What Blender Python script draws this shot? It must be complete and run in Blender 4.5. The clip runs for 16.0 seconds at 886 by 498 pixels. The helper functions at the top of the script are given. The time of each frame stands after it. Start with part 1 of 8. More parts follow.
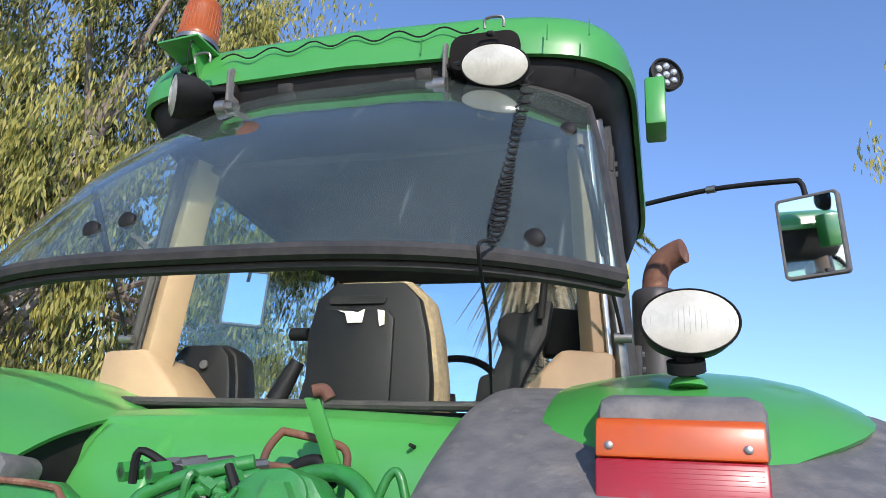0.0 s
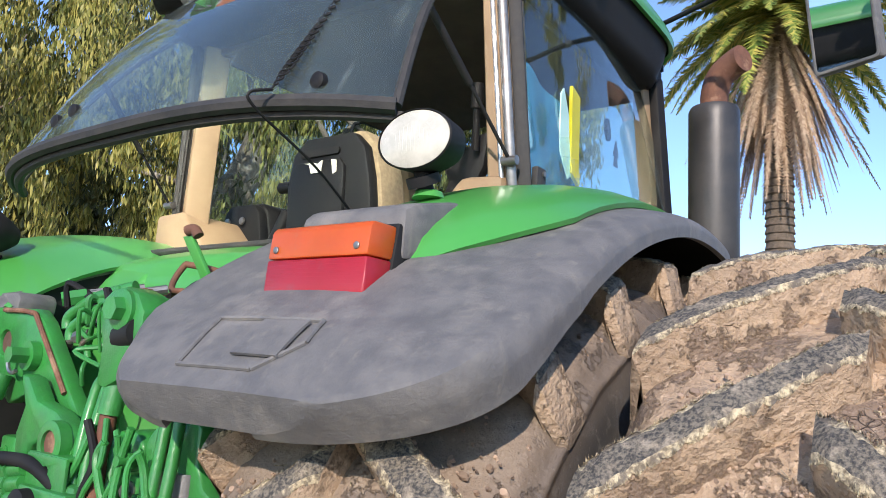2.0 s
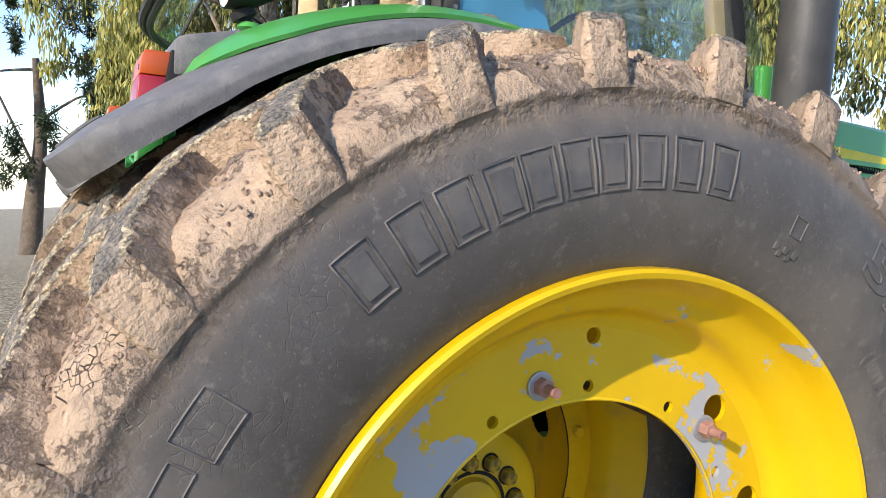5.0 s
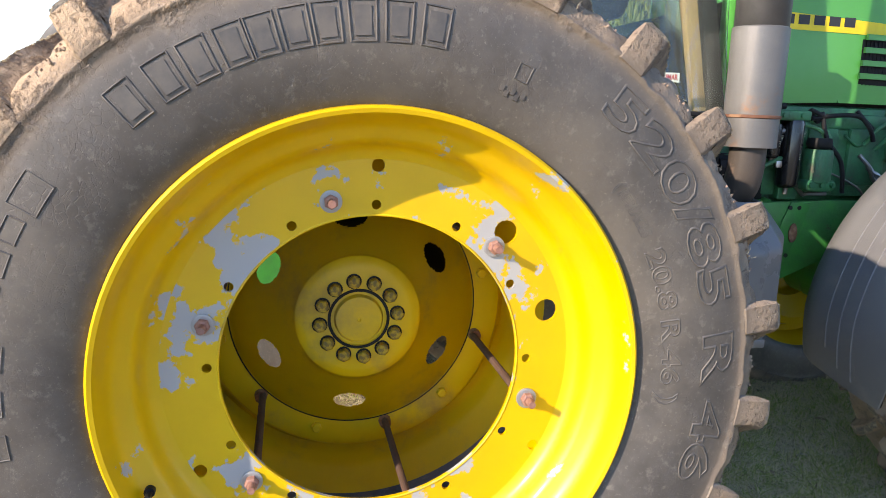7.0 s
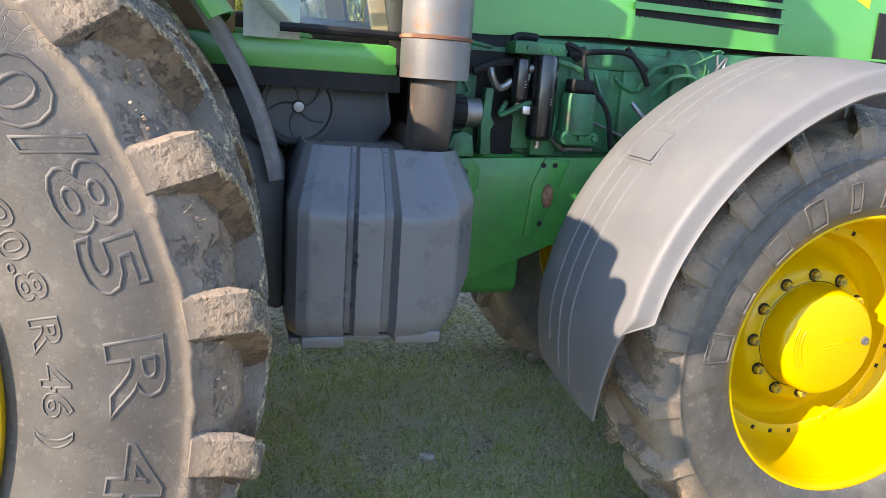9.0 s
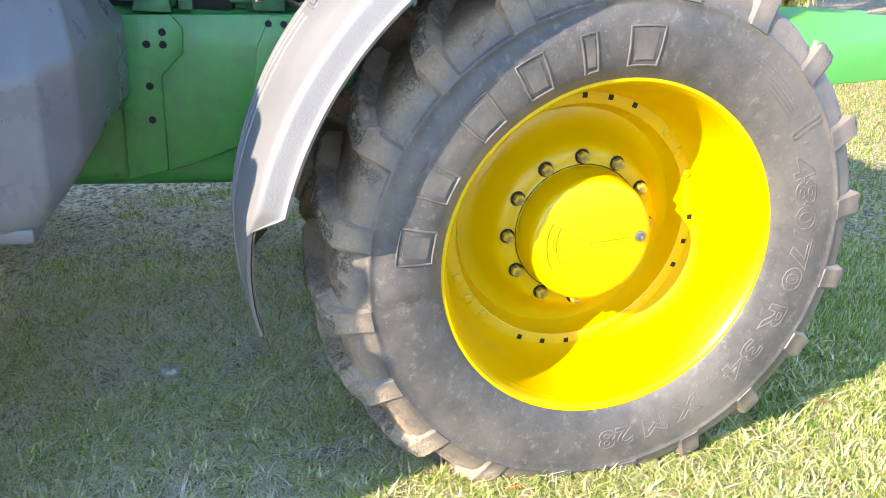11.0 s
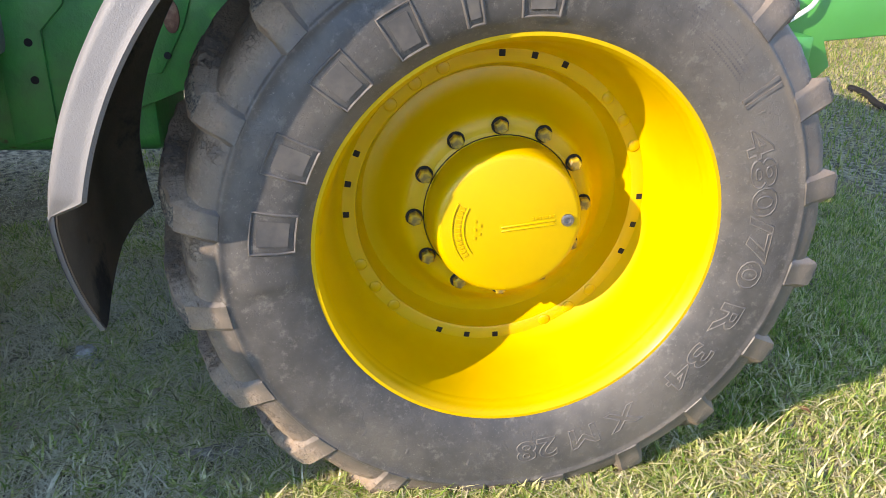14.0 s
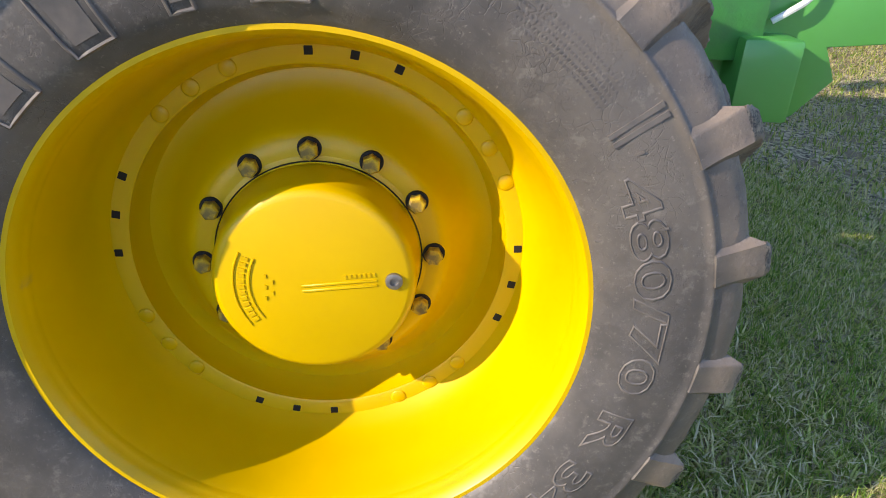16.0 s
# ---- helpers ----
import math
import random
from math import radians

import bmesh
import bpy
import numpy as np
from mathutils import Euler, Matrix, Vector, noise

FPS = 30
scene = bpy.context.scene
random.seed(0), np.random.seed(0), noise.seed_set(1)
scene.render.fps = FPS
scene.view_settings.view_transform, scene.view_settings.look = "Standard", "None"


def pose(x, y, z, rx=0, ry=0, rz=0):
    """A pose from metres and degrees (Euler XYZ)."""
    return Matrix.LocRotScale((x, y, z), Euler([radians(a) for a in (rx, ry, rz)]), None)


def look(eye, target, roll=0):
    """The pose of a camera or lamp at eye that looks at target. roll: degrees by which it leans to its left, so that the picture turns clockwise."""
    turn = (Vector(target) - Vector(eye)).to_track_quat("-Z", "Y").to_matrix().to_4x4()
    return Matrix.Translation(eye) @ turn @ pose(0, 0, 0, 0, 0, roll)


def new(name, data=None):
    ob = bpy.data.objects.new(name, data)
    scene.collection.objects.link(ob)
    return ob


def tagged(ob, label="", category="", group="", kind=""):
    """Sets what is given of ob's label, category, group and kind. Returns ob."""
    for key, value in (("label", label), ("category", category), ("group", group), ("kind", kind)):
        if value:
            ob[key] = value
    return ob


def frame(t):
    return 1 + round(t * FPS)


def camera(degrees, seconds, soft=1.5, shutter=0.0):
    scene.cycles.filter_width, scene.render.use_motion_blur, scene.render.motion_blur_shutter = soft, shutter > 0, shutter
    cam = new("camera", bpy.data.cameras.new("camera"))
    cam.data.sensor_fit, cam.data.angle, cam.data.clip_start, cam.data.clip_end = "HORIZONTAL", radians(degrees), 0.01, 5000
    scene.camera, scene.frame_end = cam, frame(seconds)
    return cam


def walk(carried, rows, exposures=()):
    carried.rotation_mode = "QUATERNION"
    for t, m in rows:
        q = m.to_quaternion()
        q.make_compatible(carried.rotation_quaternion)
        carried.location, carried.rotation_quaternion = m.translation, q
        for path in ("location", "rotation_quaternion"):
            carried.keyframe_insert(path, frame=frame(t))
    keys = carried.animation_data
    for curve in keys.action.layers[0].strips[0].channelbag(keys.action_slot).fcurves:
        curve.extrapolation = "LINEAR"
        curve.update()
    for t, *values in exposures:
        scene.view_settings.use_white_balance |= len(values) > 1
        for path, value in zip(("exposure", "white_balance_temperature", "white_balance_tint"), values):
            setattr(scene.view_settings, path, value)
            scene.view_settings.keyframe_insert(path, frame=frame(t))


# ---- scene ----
cam = camera(61.4, 16.0, 0.85)
PATH = [
    (0, (0.544, -1.679, 1.756), (-0.015, 0.09, 2.502), 4.6),
    (0.5, (0.781, -1.664, 1.768), (0.04, 0.023, 2.545), 4.4),
    (1, (1.049, -1.66, 1.756), (0.129, -0.023, 2.446), 3.2),
    (1.5, (1.219, -1.576, 1.734), (0.188, 0.062, 2.237), 3.5),
    (2, (1.348, -1.46, 1.723), (0.19, 0.137, 2.053), 3.6),
    (2.5, (1.564, -1.337, 1.709), (0.256, 0.158, 1.947), 3.1),
    (3, (1.763, -1.208, 1.706), (0.339, 0.185, 1.886), 3.4),
    (3.5, (1.825, -1.114, 1.736), (0.267, 0.131, 1.891), 4.0),
    (4, (1.923, -1.0, 1.734), (0.263, 0.112, 1.826), 3.8),
    (4.5, (2.15, -0.897, 1.688), (0.424, 0.113, 1.66), 3.6),
    (4.7, (2.236, -0.87, 1.681), (0.492, 0.105, 1.601), 3.7),
    (6.8, (3.024, -0.23, 1.58), (1.096, 0.148, 1.208), 2.4),
    (7, (3.038, -0.18, 1.577), (1.115, 0.226, 1.204), 2.2),
    (7.5, (2.969, 0.066, 1.54), (1.086, 0.624, 1.162), 2.2),
    (8, (2.873, 0.406, 1.536), (1.026, 1.068, 1.148), 2.9),
    (8.5, (2.738, 0.732, 1.489), (0.881, 1.346, 1.07), 3.9),
    (9, (2.632, 0.983, 1.49), (0.753, 1.497, 1.035), 4.0),
    (9.5, (2.55, 1.32, 1.482), (0.669, 1.762, 0.967), 3.1),
    (10, (2.515, 1.628, 1.433), (0.652, 2.065, 0.85), 3.1),
    (10.2, (2.507, 1.727, 1.418), (0.657, 2.176, 0.807), 3.1),
    (12.3, (2.306, 2.232, 1.36), (0.58, 2.749, 0.493), 4.6),
    (12.5, (2.298, 2.308, 1.347), (0.56, 2.781, 0.477), 4.3),
    (13, (2.286, 2.371, 1.358), (0.527, 2.764, 0.491), 3.8),
    (13.5, (2.273, 2.392, 1.357), (0.494, 2.734, 0.51), 3.1),
    (14, (2.255, 2.428, 1.378), (0.47, 2.771, 0.543), 2.8),
    (14.5, (2.218, 2.525, 1.368), (0.442, 2.899, 0.53), 2.9),
    (15, (2.063, 2.741, 1.323), (0.306, 3.151, 0.46), 3.5),
    (15.5, (1.927, 2.907, 1.323), (0.202, 3.322, 0.399), 4.4),
    (16, (1.836, 3.026, 1.341), (0.045, 3.169, 0.464), 3.7),
]
EXPOSURE = [(0, 0.9, 6450, 17), (2, 1.06, 6700, 17), (3.5, 1.14, 6800, 16), (4.7, 1.26, 6900, 16), (7, 1.7, 7700, 18), (8, 1.7, 7900, 19), (9, 2.3, 7800, 17), (10, 2.98, 7400, 15), (10.5, 2.94, 7400, 15), (12.5, 2.15, 7500, 17), (14, 2.0, 7500, 18), (15, 1.86, 7500, 19), (16, 1.68, 7500, 20)]
walk(cam, [(t, look(eye, target, roll)) for t, eye, target, roll in PATH], EXPOSURE)

# ---- light ----
SUN_DIR = Vector((0.50, -1.0, 0.52)).normalized()
sun_data = bpy.data.lights.new("sun", "SUN")
sun_data.energy, sun_data.angle, sun_data.color = 2.45, radians(0.55), (1.0, 0.93, 0.82)
sun = new("sun", sun_data)
sun.matrix_world = look(SUN_DIR * 60, (0, 0, 0))
world = bpy.data.worlds.new("sky")
scene.world = world
world.use_nodes = True
wn = world.node_tree.nodes
sky = wn.new("ShaderNodeTexSky")
sky.sky_type, sky.sun_disc = "NISHITA", False
sky.sun_elevation = math.asin(SUN_DIR.z)
sky.sun_rotation = math.atan2(SUN_DIR.x, SUN_DIR.y)
sky.altitude = 1200
sky.air_density, sky.dust_density, sky.ozone_density = 1.0, 0.0, 4.5
wn["Background"].inputs["Strength"].default_value = 0.15
world.node_tree.links.new(sky.outputs[0], wn["Background"].inputs["Color"])

XC = -0.22                       # the tractor's middle line
AXLE = Vector((0, 0.02, 0.965))  # rear axle
FAXLE = Vector((0, 2.894, 0.69))
rng = random.Random(7)


# ---- materials ----
def mat(name, color, rough=0.5, metal=0.0, second=None, scale=8.0, amount=0.5, bump=0.0, bump_scale=60.0,
        coat=0.0, third=None, third_scale=2.0, third_at=0.6, third_soft=0.06, third_rough=None, vary=0.0, island=False, spec=0.5, streak=None, streak_scale=(38.0, 38.0, 2.2), streak_at=0.58):
    """Painted or natural surface: base colour, a fine second tone, larger patches of a third, relief."""
    m = bpy.data.materials.new(name)
    m.use_nodes = True
    nt = m.node_tree
    N, L = nt.nodes, nt.links
    b = N["Principled BSDF"]
    b.inputs["Metallic"].default_value = metal
    b.inputs["Specular IOR Level"].default_value = spec
    b.inputs["Coat Weight"].default_value = coat
    b.inputs["Coat Roughness"].default_value = 0.12
    tc = N.new("ShaderNodeTexCoord")

    def noise_tex(s, detail=6.0, r=0.6):
        n = N.new("ShaderNodeTexNoise")
        n.inputs["Scale"].default_value, n.inputs["Detail"].default_value, n.inputs["Roughness"].default_value = s, detail, r
        L.new(tc.outputs["Object"], n.inputs["Vector"])
        return n

    def mix(fac, a, c):
        x = N.new("ShaderNodeMix")
        x.data_type = "RGBA"
        L.new(fac, x.inputs["Factor"])
        for sock, val in ((x.inputs[6], a), (x.inputs[7], c)):
            if isinstance(val, tuple):
                sock.default_value = (*val, 1)
            else:
                L.new(val, sock)
        return x.outputs[2]

    def ramp(sock, lo, hi, a=0.0, c=1.0):
        r = N.new("ShaderNodeMapRange")
        r.interpolation_type = "SMOOTHSTEP"
        for i, v in enumerate((lo, hi, a, c)):
            r.inputs[i + 1].default_value = v
        L.new(sock, r.inputs[0])
        return r.outputs[0]

    col = color
    rough_sock = None
    n1 = noise_tex(scale)
    if second is None:
        second = tuple(c * 0.8 for c in color)
    col = mix(ramp(n1.outputs["Fac"], 0.5 - amount / 2, 0.5 + amount / 2), color, second)
    if third is not None:
        n2 = noise_tex(third_scale, 8.0, 0.65)
        f = ramp(n2.outputs["Fac"], third_at - third_soft, third_at + third_soft)
        col = mix(f, col, third)
        if third_rough is not None:
            rough_sock = ramp(f, 0, 1, rough, third_rough)
    if streak is not None:
        mp = N.new("ShaderNodeMapping")
        mp.inputs["Scale"].default_value = streak_scale
        L.new(tc.outputs["Object"], mp.inputs["Vector"])
        n4 = N.new("ShaderNodeTexNoise")
        n4.inputs["Scale"].default_value, n4.inputs["Detail"].default_value, n4.inputs["Roughness"].default_value = 1.0, 6.0, 0.65
        L.new(mp.outputs[0], n4.inputs["Vector"])
        col = mix(ramp(n4.outputs["Fac"], streak_at, streak_at + 0.16, 0.0, 0.8), col, streak)
    if vary > 0:
        if island:
            g = N.new("ShaderNodeNewGeometry")
            src = g.outputs["Random Per Island"]
        else:
            g = N.new("ShaderNodeObjectInfo")
            src = g.outputs["Random"]
        hv = N.new("ShaderNodeHueSaturation")
        L.new(ramp(src, 0, 1, 1 - vary, 1 + vary), hv.inputs["Value"])
        L.new(col, hv.inputs["Color"])
        col = hv.outputs[0]
    L.new(col, b.inputs["Base Color"])
    if rough_sock is None:
        rough_sock = ramp(n1.outputs["Fac"], 0.2, 0.8, max(0.0, rough - 0.07), min(1.0, rough + 0.1))
    L.new(rough_sock, b.inputs["Roughness"])
    if bump > 0:
        n3 = noise_tex(bump_scale, 5.0, 0.65)
        bp = N.new("ShaderNodeBump")
        bp.inputs["Strength"].default_value, bp.inputs["Distance"].default_value = 0.7, bump
        L.new(n3.outputs["Fac"], bp.inputs["Height"])
        L.new(bp.outputs[0], b.inputs["Normal"])
    return m


def tyre_mat(name, r0, r1, mud_low, mud_high, axle_y, clean):
    """Black rubber, dusty on the sidewall and caked with dry earth towards the tread; the radius is taken round the wheel's own axle."""
    m = bpy.data.materials.new(name)
    m.use_nodes = True
    nt = m.node_tree
    N, L = nt.nodes, nt.links
    b = N["Principled BSDF"]
    b.inputs["Specular IOR Level"].default_value = 0.5
    tc = N.new("ShaderNodeTexCoord")
    sep = N.new("ShaderNodeSeparateXYZ")
    L.new(tc.outputs["Object"], sep.inputs[0])
    flat = N.new("ShaderNodeCombineXYZ")
    L.new(sep.outputs[1], flat.inputs[1])
    L.new(sep.outputs[2], flat.inputs[2])
    ln = N.new("ShaderNodeVectorMath")
    ln.operation = "LENGTH"
    L.new(flat.outputs[0], ln.inputs[0])

    def nz(s, d=6.0, r=0.62):
        n = N.new("ShaderNodeTexNoise")
        n.inputs["Scale"].default_value, n.inputs["Detail"].default_value, n.inputs["Roughness"].default_value = s, d, r
        L.new(tc.outputs["Object"], n.inputs["Vector"])
        return n.outputs["Fac"]

    def rg(s, lo, hi, a=0.0, c=1.0):
        r = N.new("ShaderNodeMapRange")
        r.interpolation_type = "SMOOTHSTEP"
        for i, v in enumerate((lo, hi, a, c)):
            r.inputs[i + 1].default_value = v
        L.new(s, r.inputs[0])
        return r.outputs[0]

    def op(kind, a, c):
        n = N.new("ShaderNodeMath")
        n.operation, n.use_clamp = kind, kind != "SUBTRACT"
        for i, v in enumerate((a, c)):
            if isinstance(v, (int, float)):
                n.inputs[i].default_value = v
            else:
                L.new(v, n.inputs[i])
        return n.outputs[0]

    def mix(f, a, c):
        x = N.new("ShaderNodeMix")
        x.data_type = "RGBA"
        L.new(f, x.inputs["Factor"])
        for s, v in ((x.inputs[6], a), (x.inputs[7], c)):
            if isinstance(v, tuple):
                s.default_value = (*v, 1)
            else:
                L.new(v, s)
        return x.outputs[2]

    big, mid, fine = nz(3.0), nz(14.0), nz(90.0, 4.0)
    rubber = mix(rg(mid, 0.3, 0.7), (0.050, 0.048, 0.046), (0.076, 0.072, 0.068))
    rubber = mix(rg(big, 0.42, 0.68, 0.0, 0.6), rubber, (0.145, 0.128, 0.108))
    rubber = mix(rg(nz(34.0, 7.0, 0.7), 0.54, 0.68, 0.0, 0.4), rubber, (0.20, 0.185, 0.165))
    rubber = mix(rg(nz(150.0, 4.0, 0.7), 0.60, 0.72, 0.0, 0.5), rubber, (0.24, 0.22, 0.195))
    mud = mix(rg(mid, 0.32, 0.68), (0.50, 0.36, 0.238), (0.34, 0.24, 0.157))
    crust = nz(7.0, 9.0, 0.78)
    mud = mix(rg(crust, 0.535, 0.575, 0.0, 0.75), mud, (0.21, 0.15, 0.11))
    mud = mix(rg(fine, 0.56, 0.68, 0.0, 0.6), mud, (0.60, 0.45, 0.32))
    mud = mix(rg(nz(240.0, 3.0), 0.60, 0.70, 0.0, 0.6), mud, (0.17, 0.12, 0.09))
    wob = op("ADD", ln.outputs["Value"], op("MULTIPLY", op("SUBTRACT", big, 0.5), 0.12))
    wob = op("ADD", wob, op("MULTIPLY", op("SUBTRACT", mid, 0.5), 0.06))
    cake = rg(wob, r0, r1, mud_low, mud_high)
    cake = op("MULTIPLY", cake, rg(mid, 0.20, 0.40, 0.55, 1.0))
    geo, part_of = N.new("ShaderNodeNewGeometry"), N.new("ShaderNodeSeparateXYZ")
    L.new(geo.outputs["Position"], part_of.inputs[0])
    ahead = op("ADD", op("SUBTRACT", part_of.outputs[1], axle_y), op("MULTIPLY", big, 0.3))
    cake = op("MULTIPLY", cake, rg(ahead, 0.35, 0.75, 1.0, clean))
    vor = N.new("ShaderNodeTexVoronoi")
    vor.feature = "DISTANCE_TO_EDGE"
    vor.inputs["Scale"].default_value = 62.0
    warp = N.new("ShaderNodeTexNoise")
    warp.inputs["Scale"].default_value = 22.0
    L.new(tc.outputs["Object"], warp.inputs["Vector"])
    bent = N.new("ShaderNodeVectorMath")
    bent.operation = "MULTIPLY_ADD"
    L.new(warp.outputs["Color"], bent.inputs[0])
    bent.inputs[1].default_value = (0.03, 0.03, 0.03)
    L.new(tc.outputs["Object"], bent.inputs[2])
    L.new(bent.outputs[0], vor.inputs["Vector"])
    cracks = op("MAXIMUM", rg(vor.outputs["Distance"], 0.0, 0.05), rg(nz(5.0), 0.40, 0.46))
    mud = mix(op("MULTIPLY", op("SUBTRACT", 1.0, cracks), rg(cake, 0.35, 0.6)), mud, (0.13, 0.09, 0.065))
    L.new(mix(cake, rubber, mud), b.inputs["Base Color"])
    L.new(rg(cake, 0, 1, 0.50, 0.95), b.inputs["Roughness"])
    h = op("ADD", op("MULTIPLY", nz(48.0, 6.0, 0.62), 0.55), op("MULTIPLY", fine, 0.30))
    h = op("SUBTRACT", h, op("MULTIPLY", rg(crust, 0.53, 0.56), 0.30))
    h = op("MULTIPLY", op("ADD", h, op("MULTIPLY", cracks, 0.35)), rg(cake, 0.15, 0.8, 0.05, 1.0))
    bp = N.new("ShaderNodeBump")
    bp.inputs["Strength"].default_value, bp.inputs["Distance"].default_value = 1.0, 0.022
    L.new(h, bp.inputs["Height"])
    L.new(bp.outputs[0], b.inputs["Normal"])
    return m


GREEN = mat("green_paint", (0.050, 0.295, 0.052), 0.36, second=(0.068, 0.315, 0.068), scale=3.0, coat=0.35, third=(0.07, 0.16, 0.06), third_scale=5.0, third_at=0.74, third_soft=0.1, third_rough=0.6)
GREEN_OLD = mat("green_cast_iron", (0.026, 0.245, 0.042), 0.42, second=(0.030, 0.17, 0.045), scale=14, coat=0.15, bump=0.003, bump_scale=45, third=(0.10, 0.075, 0.05), third_scale=9, third_at=0.68, third_soft=0.05, third_rough=0.85)
ENGINE = mat("engine_green", (0.024, 0.19, 0.075), 0.5, second=(0.025, 0.09, 0.045), scale=12, bump=0.004, bump_scale=40, third=(0.09, 0.08, 0.06), third_scale=6, third_at=0.66)
YELLOW = mat("yellow_paint", (0.58, 0.372, 0.001), 0.38, second=(0.53, 0.338, 0.001), scale=4.0, coat=0.10, spec=0.35, third=(0.42, 0.30, 0.06), third_scale=6.0, third_at=0.75, third_soft=0.08, third_rough=0.6)
YELLOW_WORN = mat("worn_yellow_paint", (0.70, 0.44, 0.003), 0.4, second=(0.62, 0.385, 0.004), scale=4.0, coat=0.15, third=(0.36, 0.37, 0.38), third_scale=4.6, third_at=0.545, third_soft=0.006, third_rough=0.55)
YELLOW_RIM = mat("chipped_yellow_paint", (0.70, 0.44, 0.003), 0.4, second=(0.62, 0.385, 0.004), scale=4.0, coat=0.15, third=(0.36, 0.37, 0.38), third_scale=6.0, third_at=0.63, third_soft=0.006, third_rough=0.55)
YELLOW_DUSTY = mat("dusty_yellow_paint", (0.76, 0.51, 0.005), 0.5, second=(0.66, 0.43, 0.01), scale=5.0, third=(0.42, 0.29, 0.06), third_scale=4.0, third_at=0.62, third_soft=0.12, third_rough=0.8)
HUB_BOLT = mat("chipped_yellow_bolt", (0.50, 0.33, 0.01), 0.5, second=(0.17, 0.12, 0.03), scale=70, amount=0.25)
BLACK_PLASTIC = mat("faded_black_plastic", (0.112, 0.110, 0.109), 0.60, second=(0.160, 0.153, 0.145), scale=24.0, amount=0.36, bump=0.0022, bump_scale=150, third=(0.215, 0.200, 0.178), third_scale=10.0, third_at=0.61, third_soft=0.10, spec=0.4, streak=(0.20, 0.185, 0.16), streak_at=0.56)
GREY_PLASTIC = mat("sun_bleached_plastic", (0.125, 0.125, 0.13), 0.55, second=(0.155, 0.155, 0.155), scale=5.0, amount=0.7, bump=0.0012, bump_scale=240, third=(0.21, 0.20, 0.18), third_scale=3.0, third_at=0.66, third_soft=0.12, streak=(0.20, 0.19, 0.175), streak_at=0.60)
TANK_PLASTIC = mat("black_tank_plastic", (0.118, 0.122, 0.128), 0.30, second=(0.150, 0.151, 0.152), scale=7.0, bump=0.001, bump_scale=200, third=(0.15, 0.13, 0.11), third_scale=4.0, third_at=0.66, third_soft=0.12)
DARK_PLASTIC = mat("dark_grey_plastic", (0.042, 0.044, 0.048), 0.45, second=(0.062, 0.063, 0.064), scale=7.0, bump=0.001, bump_scale=200, third=(0.10, 0.09, 0.075), third_scale=5.0, third_at=0.64, third_soft=0.1)
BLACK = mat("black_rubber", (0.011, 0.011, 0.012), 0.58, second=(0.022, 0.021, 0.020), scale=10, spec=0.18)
# Near-black for the painted shade under the fender and the lamp recess plates.
NEAR_BLACK = mat("near_black_matt", (0.012, 0.011, 0.010), 0.9, second=(0.022, 0.019, 0.016), scale=12, spec=0.1)
MUDDY_DARK = mat("mud_stained_dark_plastic", (0.085, 0.066, 0.048), 0.9, second=(0.14, 0.108, 0.078), scale=6, bump=0.003, bump_scale=40, third=(0.030, 0.027, 0.024), third_scale=3, third_at=0.55, spec=0.15)
BLACK_GLOSS = mat("black_lacquer", (0.012, 0.012, 0.013), 0.22, coat=0.3)
SEAL = mat("dusty_rubber_seal", (0.020, 0.020, 0.020), 0.7, second=(0.050, 0.046, 0.041), scale=30, bump=0.002, bump_scale=90)
BEIGE = mat("beige_moulding", (0.33, 0.225, 0.13), 0.65, second=(0.27, 0.18, 0.105), scale=5, bump=0.001, bump_scale=240)
BEIGE_CLOTH = mat("beige_cloth", (0.27, 0.205, 0.12), 0.95, second=(0.19, 0.14, 0.085), scale=60, bump=0.002, bump_scale=320)
SEAT_BLACK = mat("black_seat_shell", (0.008, 0.009, 0.010), 0.5, second=(0.014, 0.014, 0.014), scale=6, bump=0.001, bump_scale=200, spec=0.2)
STEEL = mat("dull_steel", (0.33, 0.32, 0.31), 0.42, metal=0.85, second=(0.22, 0.21, 0.20), scale=9, bump=0.001, bump_scale=120)
ALU = mat("brushed_aluminium", (0.62, 0.62, 0.62), 0.32, metal=0.9, second=(0.45, 0.45, 0.45), scale=8)
DOOR_RAIL = mat("worn_dark_aluminium", (0.24, 0.235, 0.225), 0.36, metal=0.75, second=(0.10, 0.098, 0.095), scale=20, third=(0.16, 0.12, 0.09), third_scale=14, third_at=0.62, streak=(0.40, 0.39, 0.38), streak_at=0.56)
RUST = mat("rusty_steel", (0.20, 0.085, 0.045), 0.8, second=(0.11, 0.05, 0.035), scale=16, bump=0.003, bump_scale=70, third=(0.30, 0.17, 0.10), third_scale=9, third_at=0.6)
DARK_RUST = mat("dark_rusted_rod", (0.075, 0.045, 0.032), 0.75, second=(0.12, 0.065, 0.045), scale=20, bump=0.003, bump_scale=80)
PINK_RUST = mat("weathered_nut", (0.36, 0.20, 0.16), 0.7, second=(0.25, 0.12, 0.09), scale=30, bump=0.002, bump_scale=120)
PIPE_BLACK = mat("heat_dulled_black_pipe", (0.036, 0.034, 0.033), 0.40, metal=0.2, second=(0.065, 0.06, 0.056), scale=7, bump=0.001, bump_scale=120, third=(0.16, 0.13, 0.11), third_scale=5, third_at=0.68)
PIPE_ELBOW = mat("sooty_brown_pipe", (0.045, 0.038, 0.034), 0.55, second=(0.075, 0.058, 0.046), scale=6, bump=0.002, bump_scale=50, third=(0.22, 0.145, 0.10), third_scale=6, third_at=0.60)
